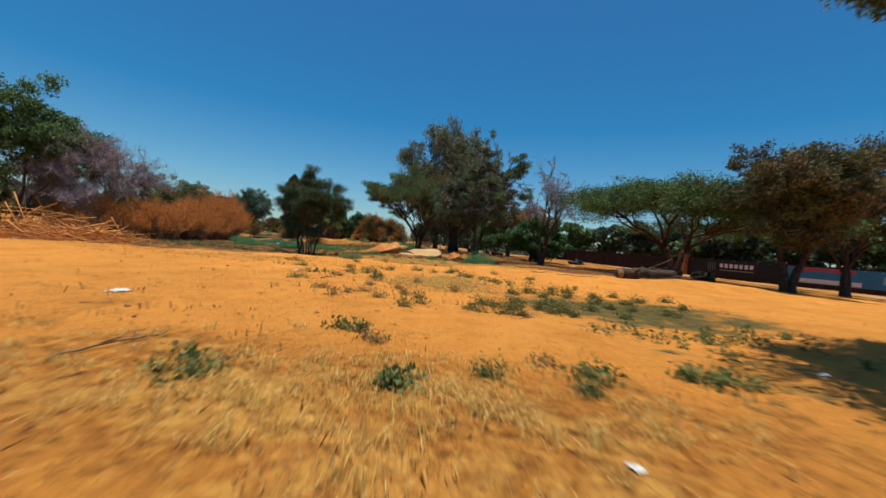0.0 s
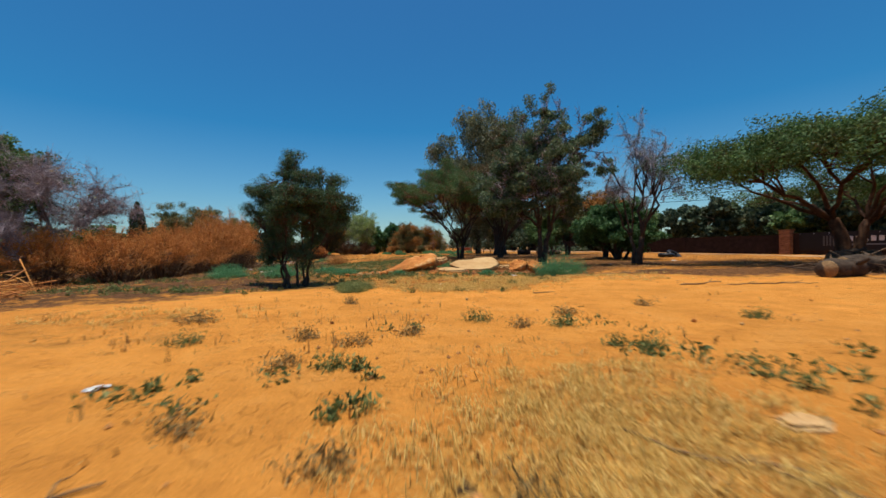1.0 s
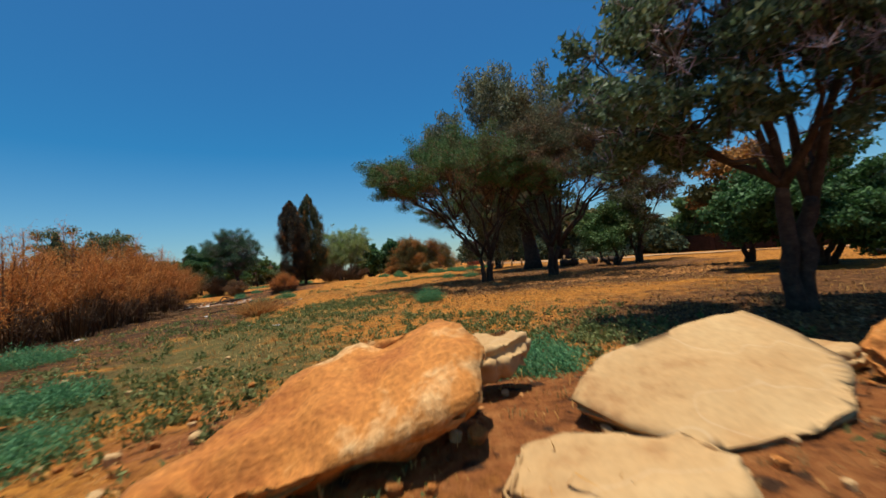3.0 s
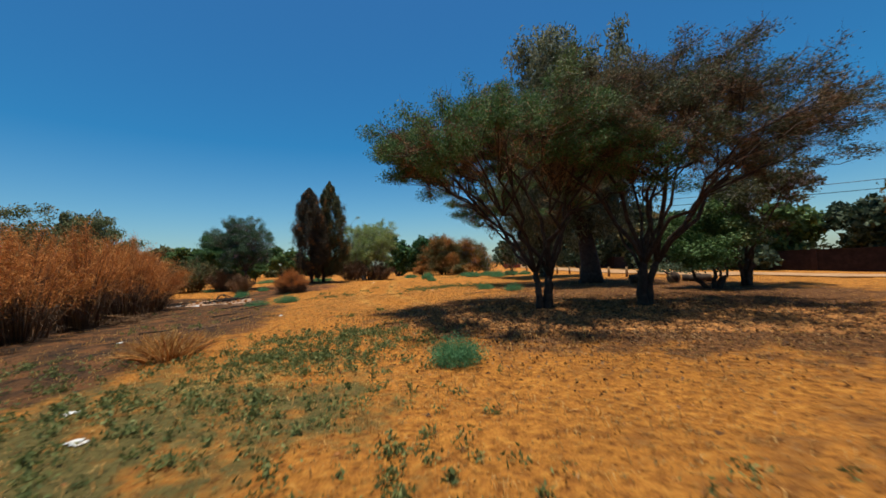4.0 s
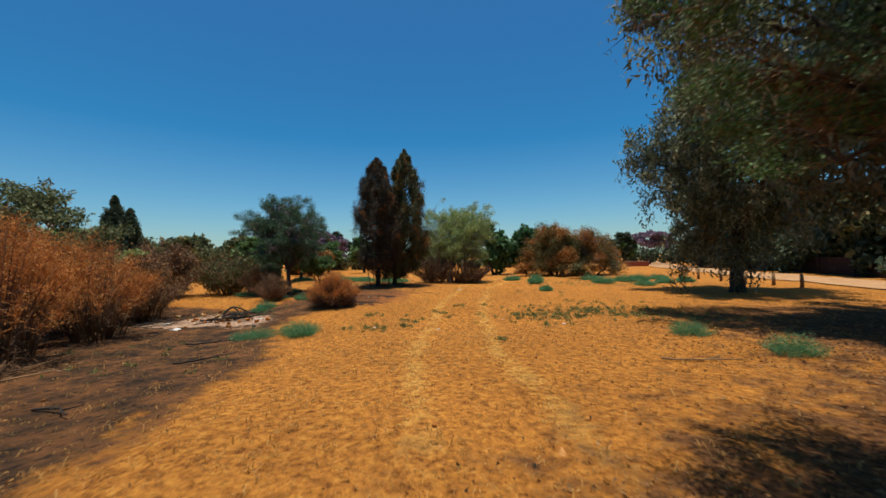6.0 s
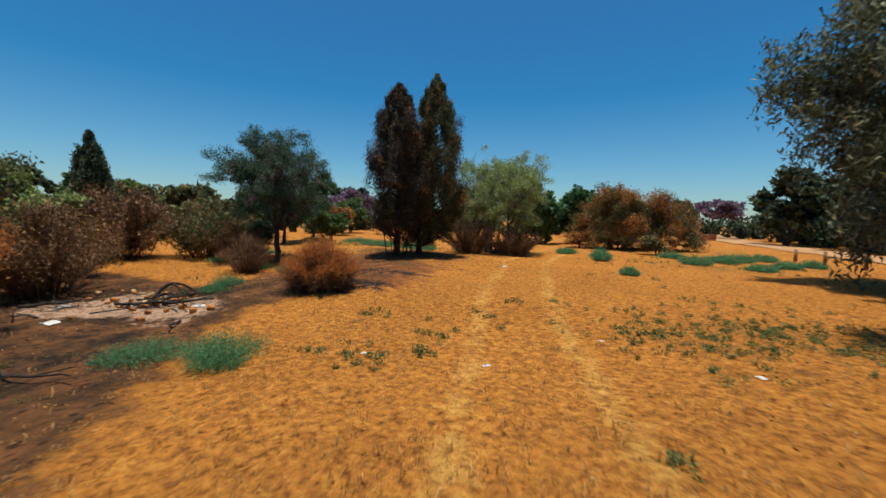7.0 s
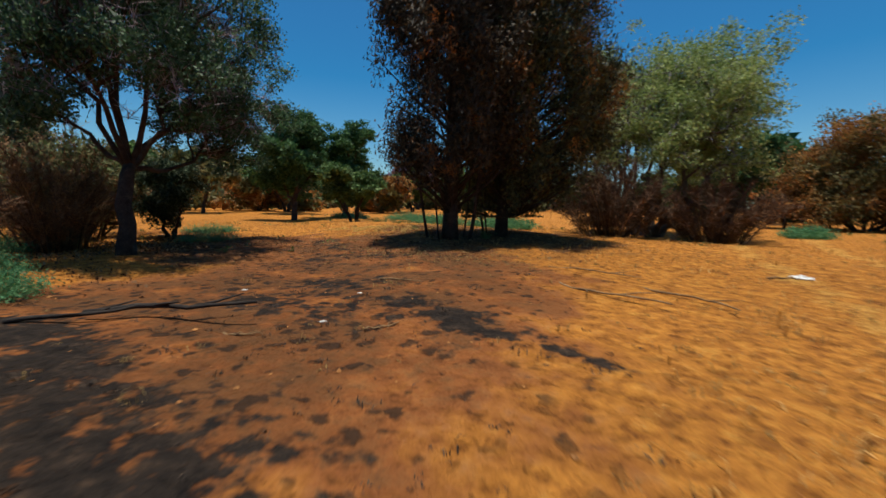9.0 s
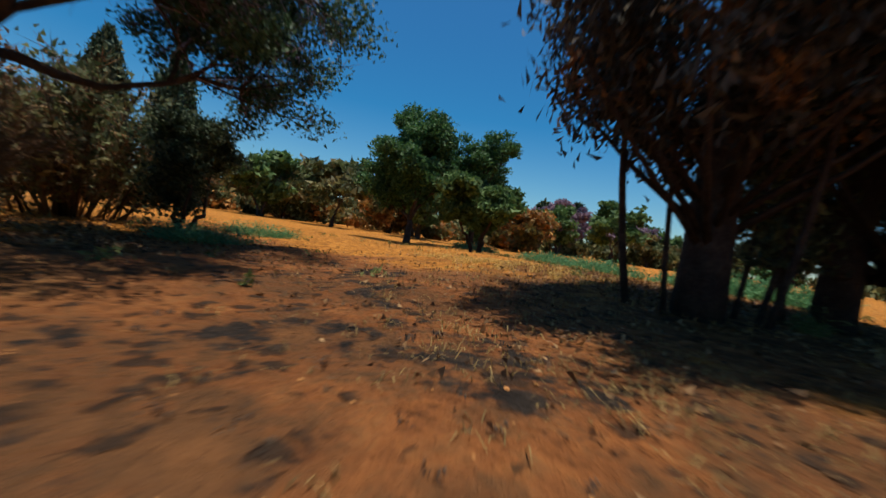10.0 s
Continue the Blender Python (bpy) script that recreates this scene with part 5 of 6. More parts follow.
def tyre(x, y, turn, lean):
    ob = empty("old_tyre", x, y, hz(x, y) + 0.12, "worn black tyre lying in the field", "tyre", "old tyres")
    ring = np.linspace(0, 2 * math.pi, 21)
    part("tread", Geo().tube(np.column_stack([np.cos(ring) * 0.3, np.sin(ring) * 0.3, np.zeros(21)]), np.full(21, 0.11), 8), PRINT_BLACK, ob, "", True)
    ob.rotation_euler = (radians(lean), 0, radians(turn))


tyre(9.3, 26.8, 0, 0)
tyre(9.75, 26.9, 40, 35)


# ---- the far house ----
def house(x, y, turn):
    ob = empty("house", x, y, hz(x, y), "low house with pale walls and a grey hipped roof", "house")
    wall = paint("pale_wall", (0.5, 0.36, 0.24), 0.9)
    roof = surface("grey_roof", [(0.3, (0.2, 0.17, 0.14)), (0.7, (0.34, 0.29, 0.25))], 2, 30, 0.9, 0.3, 0.02)
    part("wall", box(Geo(), -5, 5, -3.5, 3.5, 0, 2.7), wall, ob)
    v = [(-5.6, -4.1, 2.6), (5.6, -4.1, 2.6), (5.6, 4.1, 2.6), (-5.6, 4.1, 2.6), (-2.4, 0, 4.4), (2.4, 0, 4.4)]
    part("roof", Geo().add(v, [[0, 1, 5, 4], [2, 3, 4, 5], [0, 3, 2, 1]], [[1, 2, 5], [3, 0, 4]]), roof, ob)
    for u in (-3, 0, 3):
        for s in (-1, 1):
            pane = part("window", box(Geo(), u - 0.7, u + 0.7, s * 3.5 - 0.03, s * 3.5 + 0.03, 1.0, 2.1), PRINT_BLACK, ob, "dark window")
            part("sill", box(Geo(), u - 0.8, u + 0.8, s * 3.5 - 0.08, s * 3.5 + 0.08, 0.92, 0.99), roof, pane)
            for v in (-0.75, 0.70):
                part("frame", box(Geo(), u + v, u + v + 0.05, s * 3.5 - 0.05, s * 3.5 + 0.05, 1.0, 2.1), PRINT_WHITE, pane)
    ob.rotation_euler = (0, 0, radians(turn))


house(-92.0, 76.0, 70)
wall_run("wall_far", (9.0, 61.3), (5.8, 82.0), 1.4, 0.25, "low dark brick wall beyond the road under trees")
low_wall = tagged(new("wall_end"), "low red brick garden wall beyond the road", "wall", kind="structure")
low_wall.matrix_world = pose(-4.5, 93, hz(-4.5, 93) - 0.1, 0, 0, 8)
part("wall_face", box(Geo(), -2.0, 1.0, -0.15, 0.15, 0, 0.8), paint("red_brick", (0.36, 0.11, 0.06), 0.9), low_wall)
part("coping", box(Geo(), -2.05, 1.05, -0.19, 0.19, 0.8, 0.86), paint("pale_coping", (0.45, 0.36, 0.28), 0.9), low_wall)


# ---- far trees ----
FAR = {}
for key, leaf_mat, shape, tall, n, size in (("dark", LEAF_FAR, (0, 0, 3.2, 3.2, 3.2), 7.5, 3300, 0.40), ("mid", LEAF_MID, (0, 0, 3.0, 3.0, 2.6), 6.2, 3000, 0.39), ("olive", LEAF_OLIVE, (0, 0, 3.6, 3.4, 2.4), 5.6, 3000, 0.39),
                                            ("gloss", LEAF_GLOSS, (0, 0, 2.2, 2.2, 2.6), 5.4, 3000, 0.36), ("purple", LEAF_PURPLE, (0, 0, 3.6, 3.6, 2.4), 6.4, 3600, 0.36), ("orange", LEAF_ORANGE, (0, 0, 2.6, 2.6, 1.7), 3.4, 3200, 0.26)):
    words = {"dark": "tall dark green tree in the distant tree line", "mid": "leafy green tree in the distant tree line", "olive": "spreading olive-green tree in the distant tree line", "gloss": "dense dark green rounded tree in the distance",
             "purple": "jacaranda in purple blossom in the distance", "orange": "dry orange-brown bush in the distance"}[key]
    FAR[key] = [tree("jacaranda_tree" if key == "purple" else "dry_bush" if key == "orange" else "distant_tree", *spot, tall, shape, 1.0, stems=2, trunk_r=0.22, limbs=14, twigs=9, leaves=n, leaf=size, clump=0.42, bottom=0.95,
                     bark=BARK_DARK, leaf_mat=leaf_mat, seed=700 + 7 * len(key) + i, label=words, category="bush" if key == "orange" else "tree", group=words.split(" in ")[0] + "s", far=True, aspect=1.6)
                for i, spot in enumerate({"dark": [(33, 53), (38, 48)], "mid": [(-66, 52), (-24, 98)], "olive": [(-60, 51), (-34, 92)], "gloss": [(-17.9, 65.8), (-15.8, 68.6)], "purple": [(-49, 77), (-3, 104)], "orange": [(-46, 56), (-38, 62)]}[key])]
rng = np.random.default_rng(77)


def far_tree(key, x, y, s):
    src = FAR[key][int(rng.integers(0, 2))]
    copy_thing(src, pose(x, y, hz(x, y) - 0.1, 0, 0, rng.uniform(0, 360)) @ Matrix.Diagonal((s * rng.uniform(0.9, 1.15), s * rng.uniform(0.9, 1.15), s, 1)))


def row(kinds, a, b, step, jitter, lo, hi):
    n = int(math.hypot(b[0] - a[0], b[1] - a[1]) / step)
    for k in range(n + 1):
        f = k / max(n, 1)
        far_tree(kinds[int(rng.integers(0, len(kinds)))], a[0] + (b[0] - a[0]) * f + rng.normal() * jitter, a[1] + (b[1] - a[1]) * f + rng.normal() * jitter, rng.uniform(lo, hi))


row(("dark", "dark", "mid"), (47, 16), (31, 49), 3.6, 1.0, 0.8, 1.1)
row(("dark", "mid", "olive"), (58, 20), (38, 58), 5.0, 1.5, 0.9, 1.2)
row(("dark", "dark", "mid"), (29, 51), (10, 66), 3.6, 0.8, 0.75, 1.05)
row(("dark", "mid", "olive"), (34, 60), (12, 80), 5.0, 1.5, 0.9, 1.2)
row(("dark", "olive", "mid"), (13, 66), (8, 98), 4.2, 1.0, 0.7, 1.0)
row(("dark", "olive", "dark"), (10.5, 62), (3.0, 98), 3.0, 0.6, 0.6, 0.85)
row(("dark", "olive"), (20, 76), (6, 112), 6.0, 2.0, 0.9, 1.1)
row(("olive", "mid", "dark"), (-6, 112), (-45, 100), 5.0, 2.0, 0.7, 1.0)
row(("gloss", "mid", "olive"), (-20, 84), (-44, 84), 5.5, 1.5, 0.55, 0.8)
row(("olive", "mid", "dark"), (-45, 92), (-80, 62), 5.0, 2.0, 0.75, 1.05)
row(("olive", "gloss", "olive", "mid"), (-38, 70), (-56, 58), 5.0, 1.2, 0.5, 0.8)
row(("olive", "mid", "dark"), (-78, 66), (-78, 8), 5.5, 2.0, 0.8, 1.1)
row(("olive", "mid", "olive"), (-58, 48), (-46, 30), 6.0, 1.5, 0.6, 0.85)
row(("olive", "mid"), (-50, 28), (-36, 6), 5.5, 1.5, 0.7, 1.0)
row(("olive", "dark"), (-36, 4), (-30, -30), 6.0, 1.5, 0.8, 1.1)
row(("dark", "olive"), (48, 12), (44, -32), 6.0, 1.5, 0.8, 1.1)
row(("dark", "olive"), (-28, -34), (42, -36), 7.0, 2.0, 0.8, 1.1)
for key, x, y, s in (("purple", -52, 80, 0.9), ("purple", -46, 84, 0.8), ("orange", -14, 78, 1.0), ("gloss", -13.6, 74, 0.9), ("orange", -9, 60.5, 0.45), ("orange", -14.2, 63.5, 0.45), ("dark", 4.8, 78, 1.15), ("dark", 8.0, 71, 1.2), ("dark", 2.0, 86, 1.15), ("olive", 10.5, 66, 1.25), ("olive", -42.0, 50.6, 0.85), ("mid", -38.6, 55.0, 0.75), ("olive", -44.5, 57.5, 0.9), ("mid", -46.0, 47.0, 0.8)):
    far_tree(key, x, y, s)


def bush_line(name, pts, wide, tall, n, size, mat, seed, label):
    """A far continuous band of bushes: heaps of leaves along a broken line."""
    r = np.random.default_rng(seed)
    p = np.array(pts, float)
    seg = np.linalg.norm(np.diff(p, axis=0), axis=1)
    heaps = int(seg.sum() / 1.6)
    k = r.choice(len(seg), heaps, p=seg / seg.sum())
    f = r.random(heaps)[:, None]
    c = p[k] * (1 - f) + p[k + 1] * f + r.normal(size=(heaps, 2)) * wide
    rad, top = r.uniform(1.0, 2.2, heaps), tall * r.uniform(0.5, 1.15, heaps)
    i = r.integers(0, heaps, n)
    u = r.normal(size=(n, 3))
    u /= np.linalg.norm(u, axis=1, keepdims=True)
    u *= (r.random(n) ** 0.33)[:, None]
    x, y = c[i, 0] + u[:, 0] * rad[i], c[i, 1] + u[:, 1] * rad[i]
    z = height(x, y) + top[i] * (0.5 + 0.5 * u[:, 2])
    tagged(new(name, Geo().leaves(r, np.column_stack([x, y, z]), size, 1.5).mesh(name, mat)), label, "bushes", kind="stuff")


bush_line("distant_bushes", [(52, 14), (36, 52), (14, 72), (9, 100), (-4, 118), (-46, 104), (-84, 66), (-84, 6), (-40, 0)], 1.5, 3.4, 30000, 0.42, LEAF_FAR, 801, "dark continuous band of far bushes")
bush_line("distant_bushes", [(-20, 90), (-46, 88), (-62, 66), (-66, 40), (-52, 22), (-38, 8)], 2.0, 2.6, 16000, 0.5, LEAF_OLIVE, 802, "olive band of far bushes beyond the clearing")
bush_line("distant_bushes", [(-40, 66), (-50, 58), (-56, 46), (-46, 34)], 2.0, 1.8, 7000, 0.36, LEAF_ORANGE, 803, "dry orange-brown far bushes beyond the clearing")
bush_line("distant_bushes", [(4.5, 97), (8.0, 72), (11.5, 60), (16, 54)], 1.0, 3.2, 14000, 0.34, LEAF_FAR, 805, "dark bushes under the trees beyond the road")
bush_line("distant_bushes", [(6, 48.5), (12, 56), (11, 66), (5, 92)], 1.0, 0.8, 4000, 0.16, LEAF_FAR, 804, "low dark bushes along the road")

# ---- weeds ----
def weed(name, x, y, tall, radius, n, mat, seed, label, group, leaf=0.05, fullness=11):
    """A feathery clump: many thin upright stems with small leaves."""
    r = np.random.default_rng(seed)
    ob = empty(name, x, y, hz(x, y) - 0.02, label, "weed", group)
    a, q = r.uniform(0, 6.283, n), np.sqrt(r.random(n))
    base = np.stack([np.cos(a) * q * radius * 0.55, np.sin(a) * q * radius * 0.55, np.zeros(n)], 1)
    top = np.stack([np.cos(a) * q * radius, np.sin(a) * q * radius, tall * (1 - 0.6 * q ** 2) * r.uniform(0.6, 1.1, n)], 1) + r.normal(size=(n, 3)) * 0.03
    tagged(part("weed_body", Geo().twigs(r, base, top, 0.004, 0.05), mat, ob), kind="stuff")
    m = n * fullness
    k = r.integers(0, n, m)
    c = base[k] + (top[k] - base[k]) * r.uniform(0.25, 1.05, (m, 1)) + r.normal(size=(m, 3)) * np.array([0.035, 0.035, 0.025])
    part("foliage", Geo().leaves(r, c, leaf, 4.5, up=0.7), mat, ob)
    return ob


TALL_WEEDS = [(1.65, 15.15, 0.7, 0.76), (1.35, 15.0, 0.4, 0.36), (-3.35, 24.2, 0.42, 0.42), (-13.9, 36.35, 0.4, 0.7), (-13.5, 36.0, 0.42, 0.45), (-15.0, 35.8, 0.3, 0.7),
              (-18.8, 39.45, 0.34, 0.45), (-20.4, 41.4, 0.35, 0.5), (-18.5, 38.85, 0.22, 0.32), (-18.9, 41.5, 0.3, 0.4), (-11.2, 53.8, 0.55, 0.55), (-11.5, 55.2, 0.6, 0.6), (-7.2, 55.0, 0.5, 0.8), (-6.0, 57.0, 0.5, 0.9), (-5.2, 58.4, 0.55, 0.8), (-4.0, 60.0, 0.45, 0.8), (-8.2, 58.0, 0.4, 0.8),
              (-9.5, 48.4, 0.3, 0.35), (-3.8, 55.6, 0.4, 0.6), (-2.6, 57.2, 0.4, 0.6), (-3.0, 37.0, 0.4, 0.5), (-4.4, 38.4, 0.35, 0.5), (-4.9, 54.2, 0.3, 0.7),
              (-19.8, 50.9, 0.4, 0.8), (-24.0, 53.0, 0.4, 1.0), (-26.0, 54.5, 0.4, 1.2), (-28.5, 55.5, 0.4, 1.2), (-21.5, 52.6, 0.4, 1.0), (-31.0, 53.8, 0.4, 1.0), (-23.0, 42.0, 0.3, 0.7), (-22.6, 44.4, 0.25, 0.6), (-24.8, 45.2, 0.25, 0.7), (-13.6, 56.8, 0.4, 0.7),
              (-4.7, 16.2, 0.18, 0.5), (-2.75, 15.25, 0.13, 0.15), (-0.3, 15.1, 0.14, 0.2), (-1.5, 17.3, 0.25, 0.5), (-14.4, 17.0, 0.4, 0.7), (-9.6, 17.8, 0.4, 0.6), (-8.6, 19.2, 0.3, 0.7), (-6.4, 15.6, 0.35, 0.6), (-5.6, 17.2, 0.2, 0.5), (-8.0, 15.4, 0.3, 0.6)]
for k, (x, y, h, r) in enumerate(TALL_WEEDS):
    weed("weed_clump", x, y, h, r, int(min(420, 170 + 330 * r)), WEED, 300 + k, "feathery blue-green weed clump on dry soil", "weed clumps", 0.032 if y < 48 else 0.06, 18 if y < 25 else 10)


GREEN_TUFT, DRY_TUFT = "small low green weed on bare sand", "small dry brown tuft on bare sand"
for k, (x, y, h, r, dry) in enumerate([(-0.43, 8.37, 0.12, 0.16, 0), (-1.0, 7.7, 0.10, 0.12, 1), (-1.36, 7.3, 0.07, 0.15, 1), (-1.86, 7.53, 0.14, 0.10, 1), (-1.34, 6.77, 0.12, 0.10, 0), (0.36, 7.98, 0.09, 0.13, 0), (0.78, 7.16, 0.11, 0.11, 0), (0.58, 7.2, 0.08, 0.08, 0), (0.01, 8.0, 0.08, 0.08, 1), (0.5, 8.57, 0.08, 0.14, 1),
                                       (-1.7, 6.81, 0.07, 0.16, 1), (-3.34, 8.12, 0.10, 0.25, 1), (-2.9, 7.4, 0.10, 0.16, 0), (0.51, 0.82, 0.09, 0.10, 0), (1.01, 0.66, 0.12, 0.07, 0), (1.82, 1.09, 0.08, 0.12, 0), (2.13, 1.05, 0.10, 0.13, 0), (-0.21, 1.33, 0.07, 0.1, 1), (0.89, 1.11, 0.06, 0.1, 1), (-0.5, 3.23, 0.10, 0.06, 1), (-0.91, 3.51, 0.05, 0.10, 1), (-0.25, 3.83, 0.12, 0.07, 1), (-0.07, 3.63, 0.12, 0.05, 1), (0.01, 3.12, 0.13, 0.05, 0), (-0.15, 2.75, 0.13, 0.06, 0), (-0.4, 4.32, 0.10, 0.06, 1), (-0.77, 3.88, 0.04, 0.10, 1), (-1.42, 4.03, 0.06, 0.16, 1), (-1.01, 3.16, 0.12, 0.05, 1), (-2.08, 5.03, 0.06, 0.25, 0), (-0.88, 4.73, 0.07, 0.08, 1), (-1.68, 5.87, 0.08, 0.12, 1), (-0.9, 5.6, 0.1, 0.12, 1), (-0.2, 5.4, 0.12, 0.1, 1), (0.4, 4.6, 0.1, 0.06, 1), (1.6, 9.4, 0.1, 0.1, 1), (2.4, 8.6, 0.1, 0.14, 0), (-2.2, 9.6, 0.1, 0.1, 1),
                                       (-11.74, 40.48, 0.10, 0.13, 0), (-11.31, 40.3, 0.08, 0.12, 0), (-10.57, 42.16, 0.10, 0.13, 0), (-11.52, 39.13, 0.06, 0.08, 0), (-10.9, 39.76, 0.07, 0.08, 0), (-10.95, 40.18, 0.05, 0.07, 1), (-18.47, 47.9, 0.25, 0.15, 0), (-0.6, 12.9, 0.08, 0.12, 0), (0.2, 12.4, 0.09, 0.1, 0), (-2.4, 12.9, 0.07, 0.12, 0), (0.9, 13.2, 0.1, 0.16, 0), (-1.6, 13.6, 0.06, 0.12, 0)]):
    weed("weed_tuft", x, y, h, r * 0.85, int(14 + 150 * r), WEED_DRY if dry else WEED_LOW, 360 + k, DRY_TUFT if dry else GREEN_TUFT, "small tufts on the sand", 0.03)

for k, (x, y) in enumerate(((-2.85, 11.5), (-2.72, 11.2), (-3.05, 11.9), (-2.7, 11.75))):
    weed("weed_clump", x, y, 0.17, 0.26, 300, WEED_PALE, 340 + k, "soft low yellow-green weed clump on sand", "low weed clumps", 0.022, 16)


LEAFY = [(0.51, 3.61), (0.66, 3.5), (1.01, 3.95), (0.95, 3.68), (0.86, 3.4), (1.38, 3.9), (1.22, 3.56), (1.3, 3.36), (0.72, 3.06), (0.9, 3.0), (1.46, 3.55), (1.55, 3.3), (1.83, 5.3), (2.03, 5.11), (2.55, 5.35), (2.37, 4.79), (2.45, 4.45), (0.40, 3.1), (1.14, 5.05), (1.45, 5.3), (1.6, 4.95), (2.9, 4.9), (3.2, 5.2), (2.75, 4.4), (3.1, 4.1), (3.6, 4.6), (2.0, 4.0), (2.3, 3.6), (3.9, 5.6), (2.2, 5.7), (3.1, 5.9)]
for k, (x, y) in enumerate(LEAFY):
    x += 0.22
    size = 0.75 + 0.35 * math.sin(k * 2.7)
    weed("weed_tuft", x, y, 0.11 * size + 0.03, 0.13 * size, 36, WEED_DARK, 420 + k, "leafy olive green weed on orange sand", "leafy weeds on the sand", 0.034)


def scatter(rng, n, patches):
    """Points in round patches (x, y, radius x, radius y, weight)."""
    w = np.array([p[4] for p in patches], float)
    k = rng.choice(len(patches), n, p=w / w.sum())
    p = np.array([q[:4] for q in patches])[k]
    off = rng.normal(size=(n, 2)) * 0.6
    return p[:, :2] + off * p[:, 2:4]


def low_weeds():
    r = np.random.default_rng(61)
    patches = [(2.6, 2.5, 0.6, 0.4, 3), (1.9, 1.1, 0.15, 0.12, 1.2), (1.1, 1.0, 0.15, 0.1, 1), (0.08, 0.55, 0.07, 0.06, 0.7), (-0.48, 1.62, 0.12, 0.1, 0.8), (-0.94, 0.56, 0.1, 0.1, 0.5), (3.4, 2.5, 0.4, 0.3, 2),
               (1.3, 6.5, 0.4, 0.35, 1.0), (1.9, 6.6, 0.5, 0.4, 1.0), (0.8, 7.0, 0.2, 0.1, 0.8), (-1.36, 6.7, 0.15, 0.1, 0.8), (-1.06, 6.1, 0.15, 0.1, 0.7), (-2.2, 6.2, 0.25, 0.15, 1), (-1.0, 7.75, 0.15, 0.1, 0.6), (0.45, 8.1, 0.2, 0.1, 0.7),
               (-1.7, 11.9, 0.12, 0.1, 0.2), (-0.95, 11.7, 0.15, 0.12, 0.25), (-0.8, 11.4, 0.12, 0.1, 0.15), (-0.25, 11.3, 0.2, 0.12, 0.25), (-1.6, 11.4, 0.12, 0.1, 0.15), (-4.6, 17.0, 1.2, 0.8, 4), (-3.2, 14.5, 0.6, 0.4, 2.5), (-2.5, 15.3, 0.4, 0.25, 2),
               (-3.2, 20.2, 1.6, 0.8, 7), (-1.5, 19.3, 0.9, 0.7, 5), (-4.8, 22.2, 1.4, 0.7, 4), (-0.6, 18.3, 0.6, 0.5, 4), (-7.5, 20.5, 1.6, 0.8, 3.6), (-6.0, 22.0, 1.0, 0.6, 4), (-9.0, 23.0, 1.5, 0.8, 4), (-4.0, 25.0, 0.5, 0.4, 2), (-0.3, 15.1, 0.4, 0.3, 2), (0.5, 15.2, 0.5, 0.4, 2.5),
               (-5.4, 25.8, 0.8, 0.6, 6), (-6.3, 25.4, 0.8, 0.6, 6), (-5.6, 24.4, 0.9, 0.4, 6), (-6.0, 23.6, 0.8, 0.4, 4), (-4.6, 23.9, 0.5, 0.3, 2), (-6.8, 28.3, 0.2, 0.12, 1), (-6.75, 29.7, 0.25, 0.15, 1), (-12.0, 28.5, 1.5, 0.8, 2.5), (-15.5, 33.0, 1.8, 1.0, 3),
               (-12.1, 37.2, 0.35, 0.25, 2.5), (-12.9, 37.0, 0.2, 0.1, 0.8), (-13.4, 39.1, 0.25, 0.15, 1), (-11.75, 38.7, 0.2, 0.15, 0.8), (-11.4, 37.8, 0.15, 0.12, 0.6), (-11.25, 41.6, 0.12, 0.1, 0.8), (-13.4, 39.3, 0.2, 0.15, 1), (-12.4, 39.4, 0.2, 0.12, 0.8), (-12.9, 38.5, 0.25, 0.15, 0.8), (-8.1, 36.4, 0.1, 0.1, 0.6),
               (-7.6, 41.0, 1.4, 0.8, 6), (-6.0, 42.0, 1.4, 0.8, 5), (-8.6, 40.2, 0.8, 0.5, 2), (-8.7, 41.0, 0.6, 0.6, 2), (-7.0, 44.5, 1.2, 0.8, 2.5), (-7.2, 39.0, 0.4, 0.3, 1.2), (-9.6, 48.3, 0.8, 0.5, 1), (-28, 54, 4, 1.5, 6), (-22, 52.5, 3, 1.2, 5), (-24, 44.5, 2, 1.2, 2), (-8, 56, 3, 2.5, 5), (-19, 38.5, 2, 1, 3), (-26, 47, 4, 2, 2)]
    patches += [(-2.4, 14.5, 1.3, 0.5, 3.5), (0.6, 14.7, 1.0, 0.45, 3.0), (-5.2, 15.4, 1.3, 0.9, 4), (-6.6, 17.8, 1.6, 0.9, 4), (-4.2, 17.6, 1.0, 0.6, 3.6), (-8.6, 15.0, 2.0, 1.2, 3.6), (-3.6, 14.3, 0.6, 0.4, 3), (-7.0, 11.6, 1.6, 0.4, 4)]
    tuft = scatter(r, 2900, [(x, y, rx * 1.5, ry * 1.5, w * (0.25 if w < 3.5 else 0.8)) for x, y, rx, ry, w in patches])
    k = np.repeat(np.arange(len(tuft)), (14 + 40 * r.random(len(tuft)) ** 2).astype(int))
    p = tuft[k] + r.normal(size=(len(k), 2)) * (0.02 + 0.05 * r.random(len(tuft)))[k][:, None]
    z = height(p[:, 0], p[:, 1]) + r.random(len(k)) ** 1.5 * 0.08
    g = Geo().leaves(r, np.column_stack([p, z]), 0.036, 2.2, up=0.8)
    tagged(new("low_weeds", g.mesh("low_weeds", WEED_LOW)), "low green weeds spread over the dry ground", "weeds", kind="stuff")


low_weeds()

# ---- dry grass, litter and clods ----
TRACK = [(0.2, -2.5), (-0.6, 6), (-1.5, 12), (-2.6, 20), (-4.2, 26), (-8.5, 33), (-12.5, 39.5), (-15.5, 43), (-19.5, 46.5)]


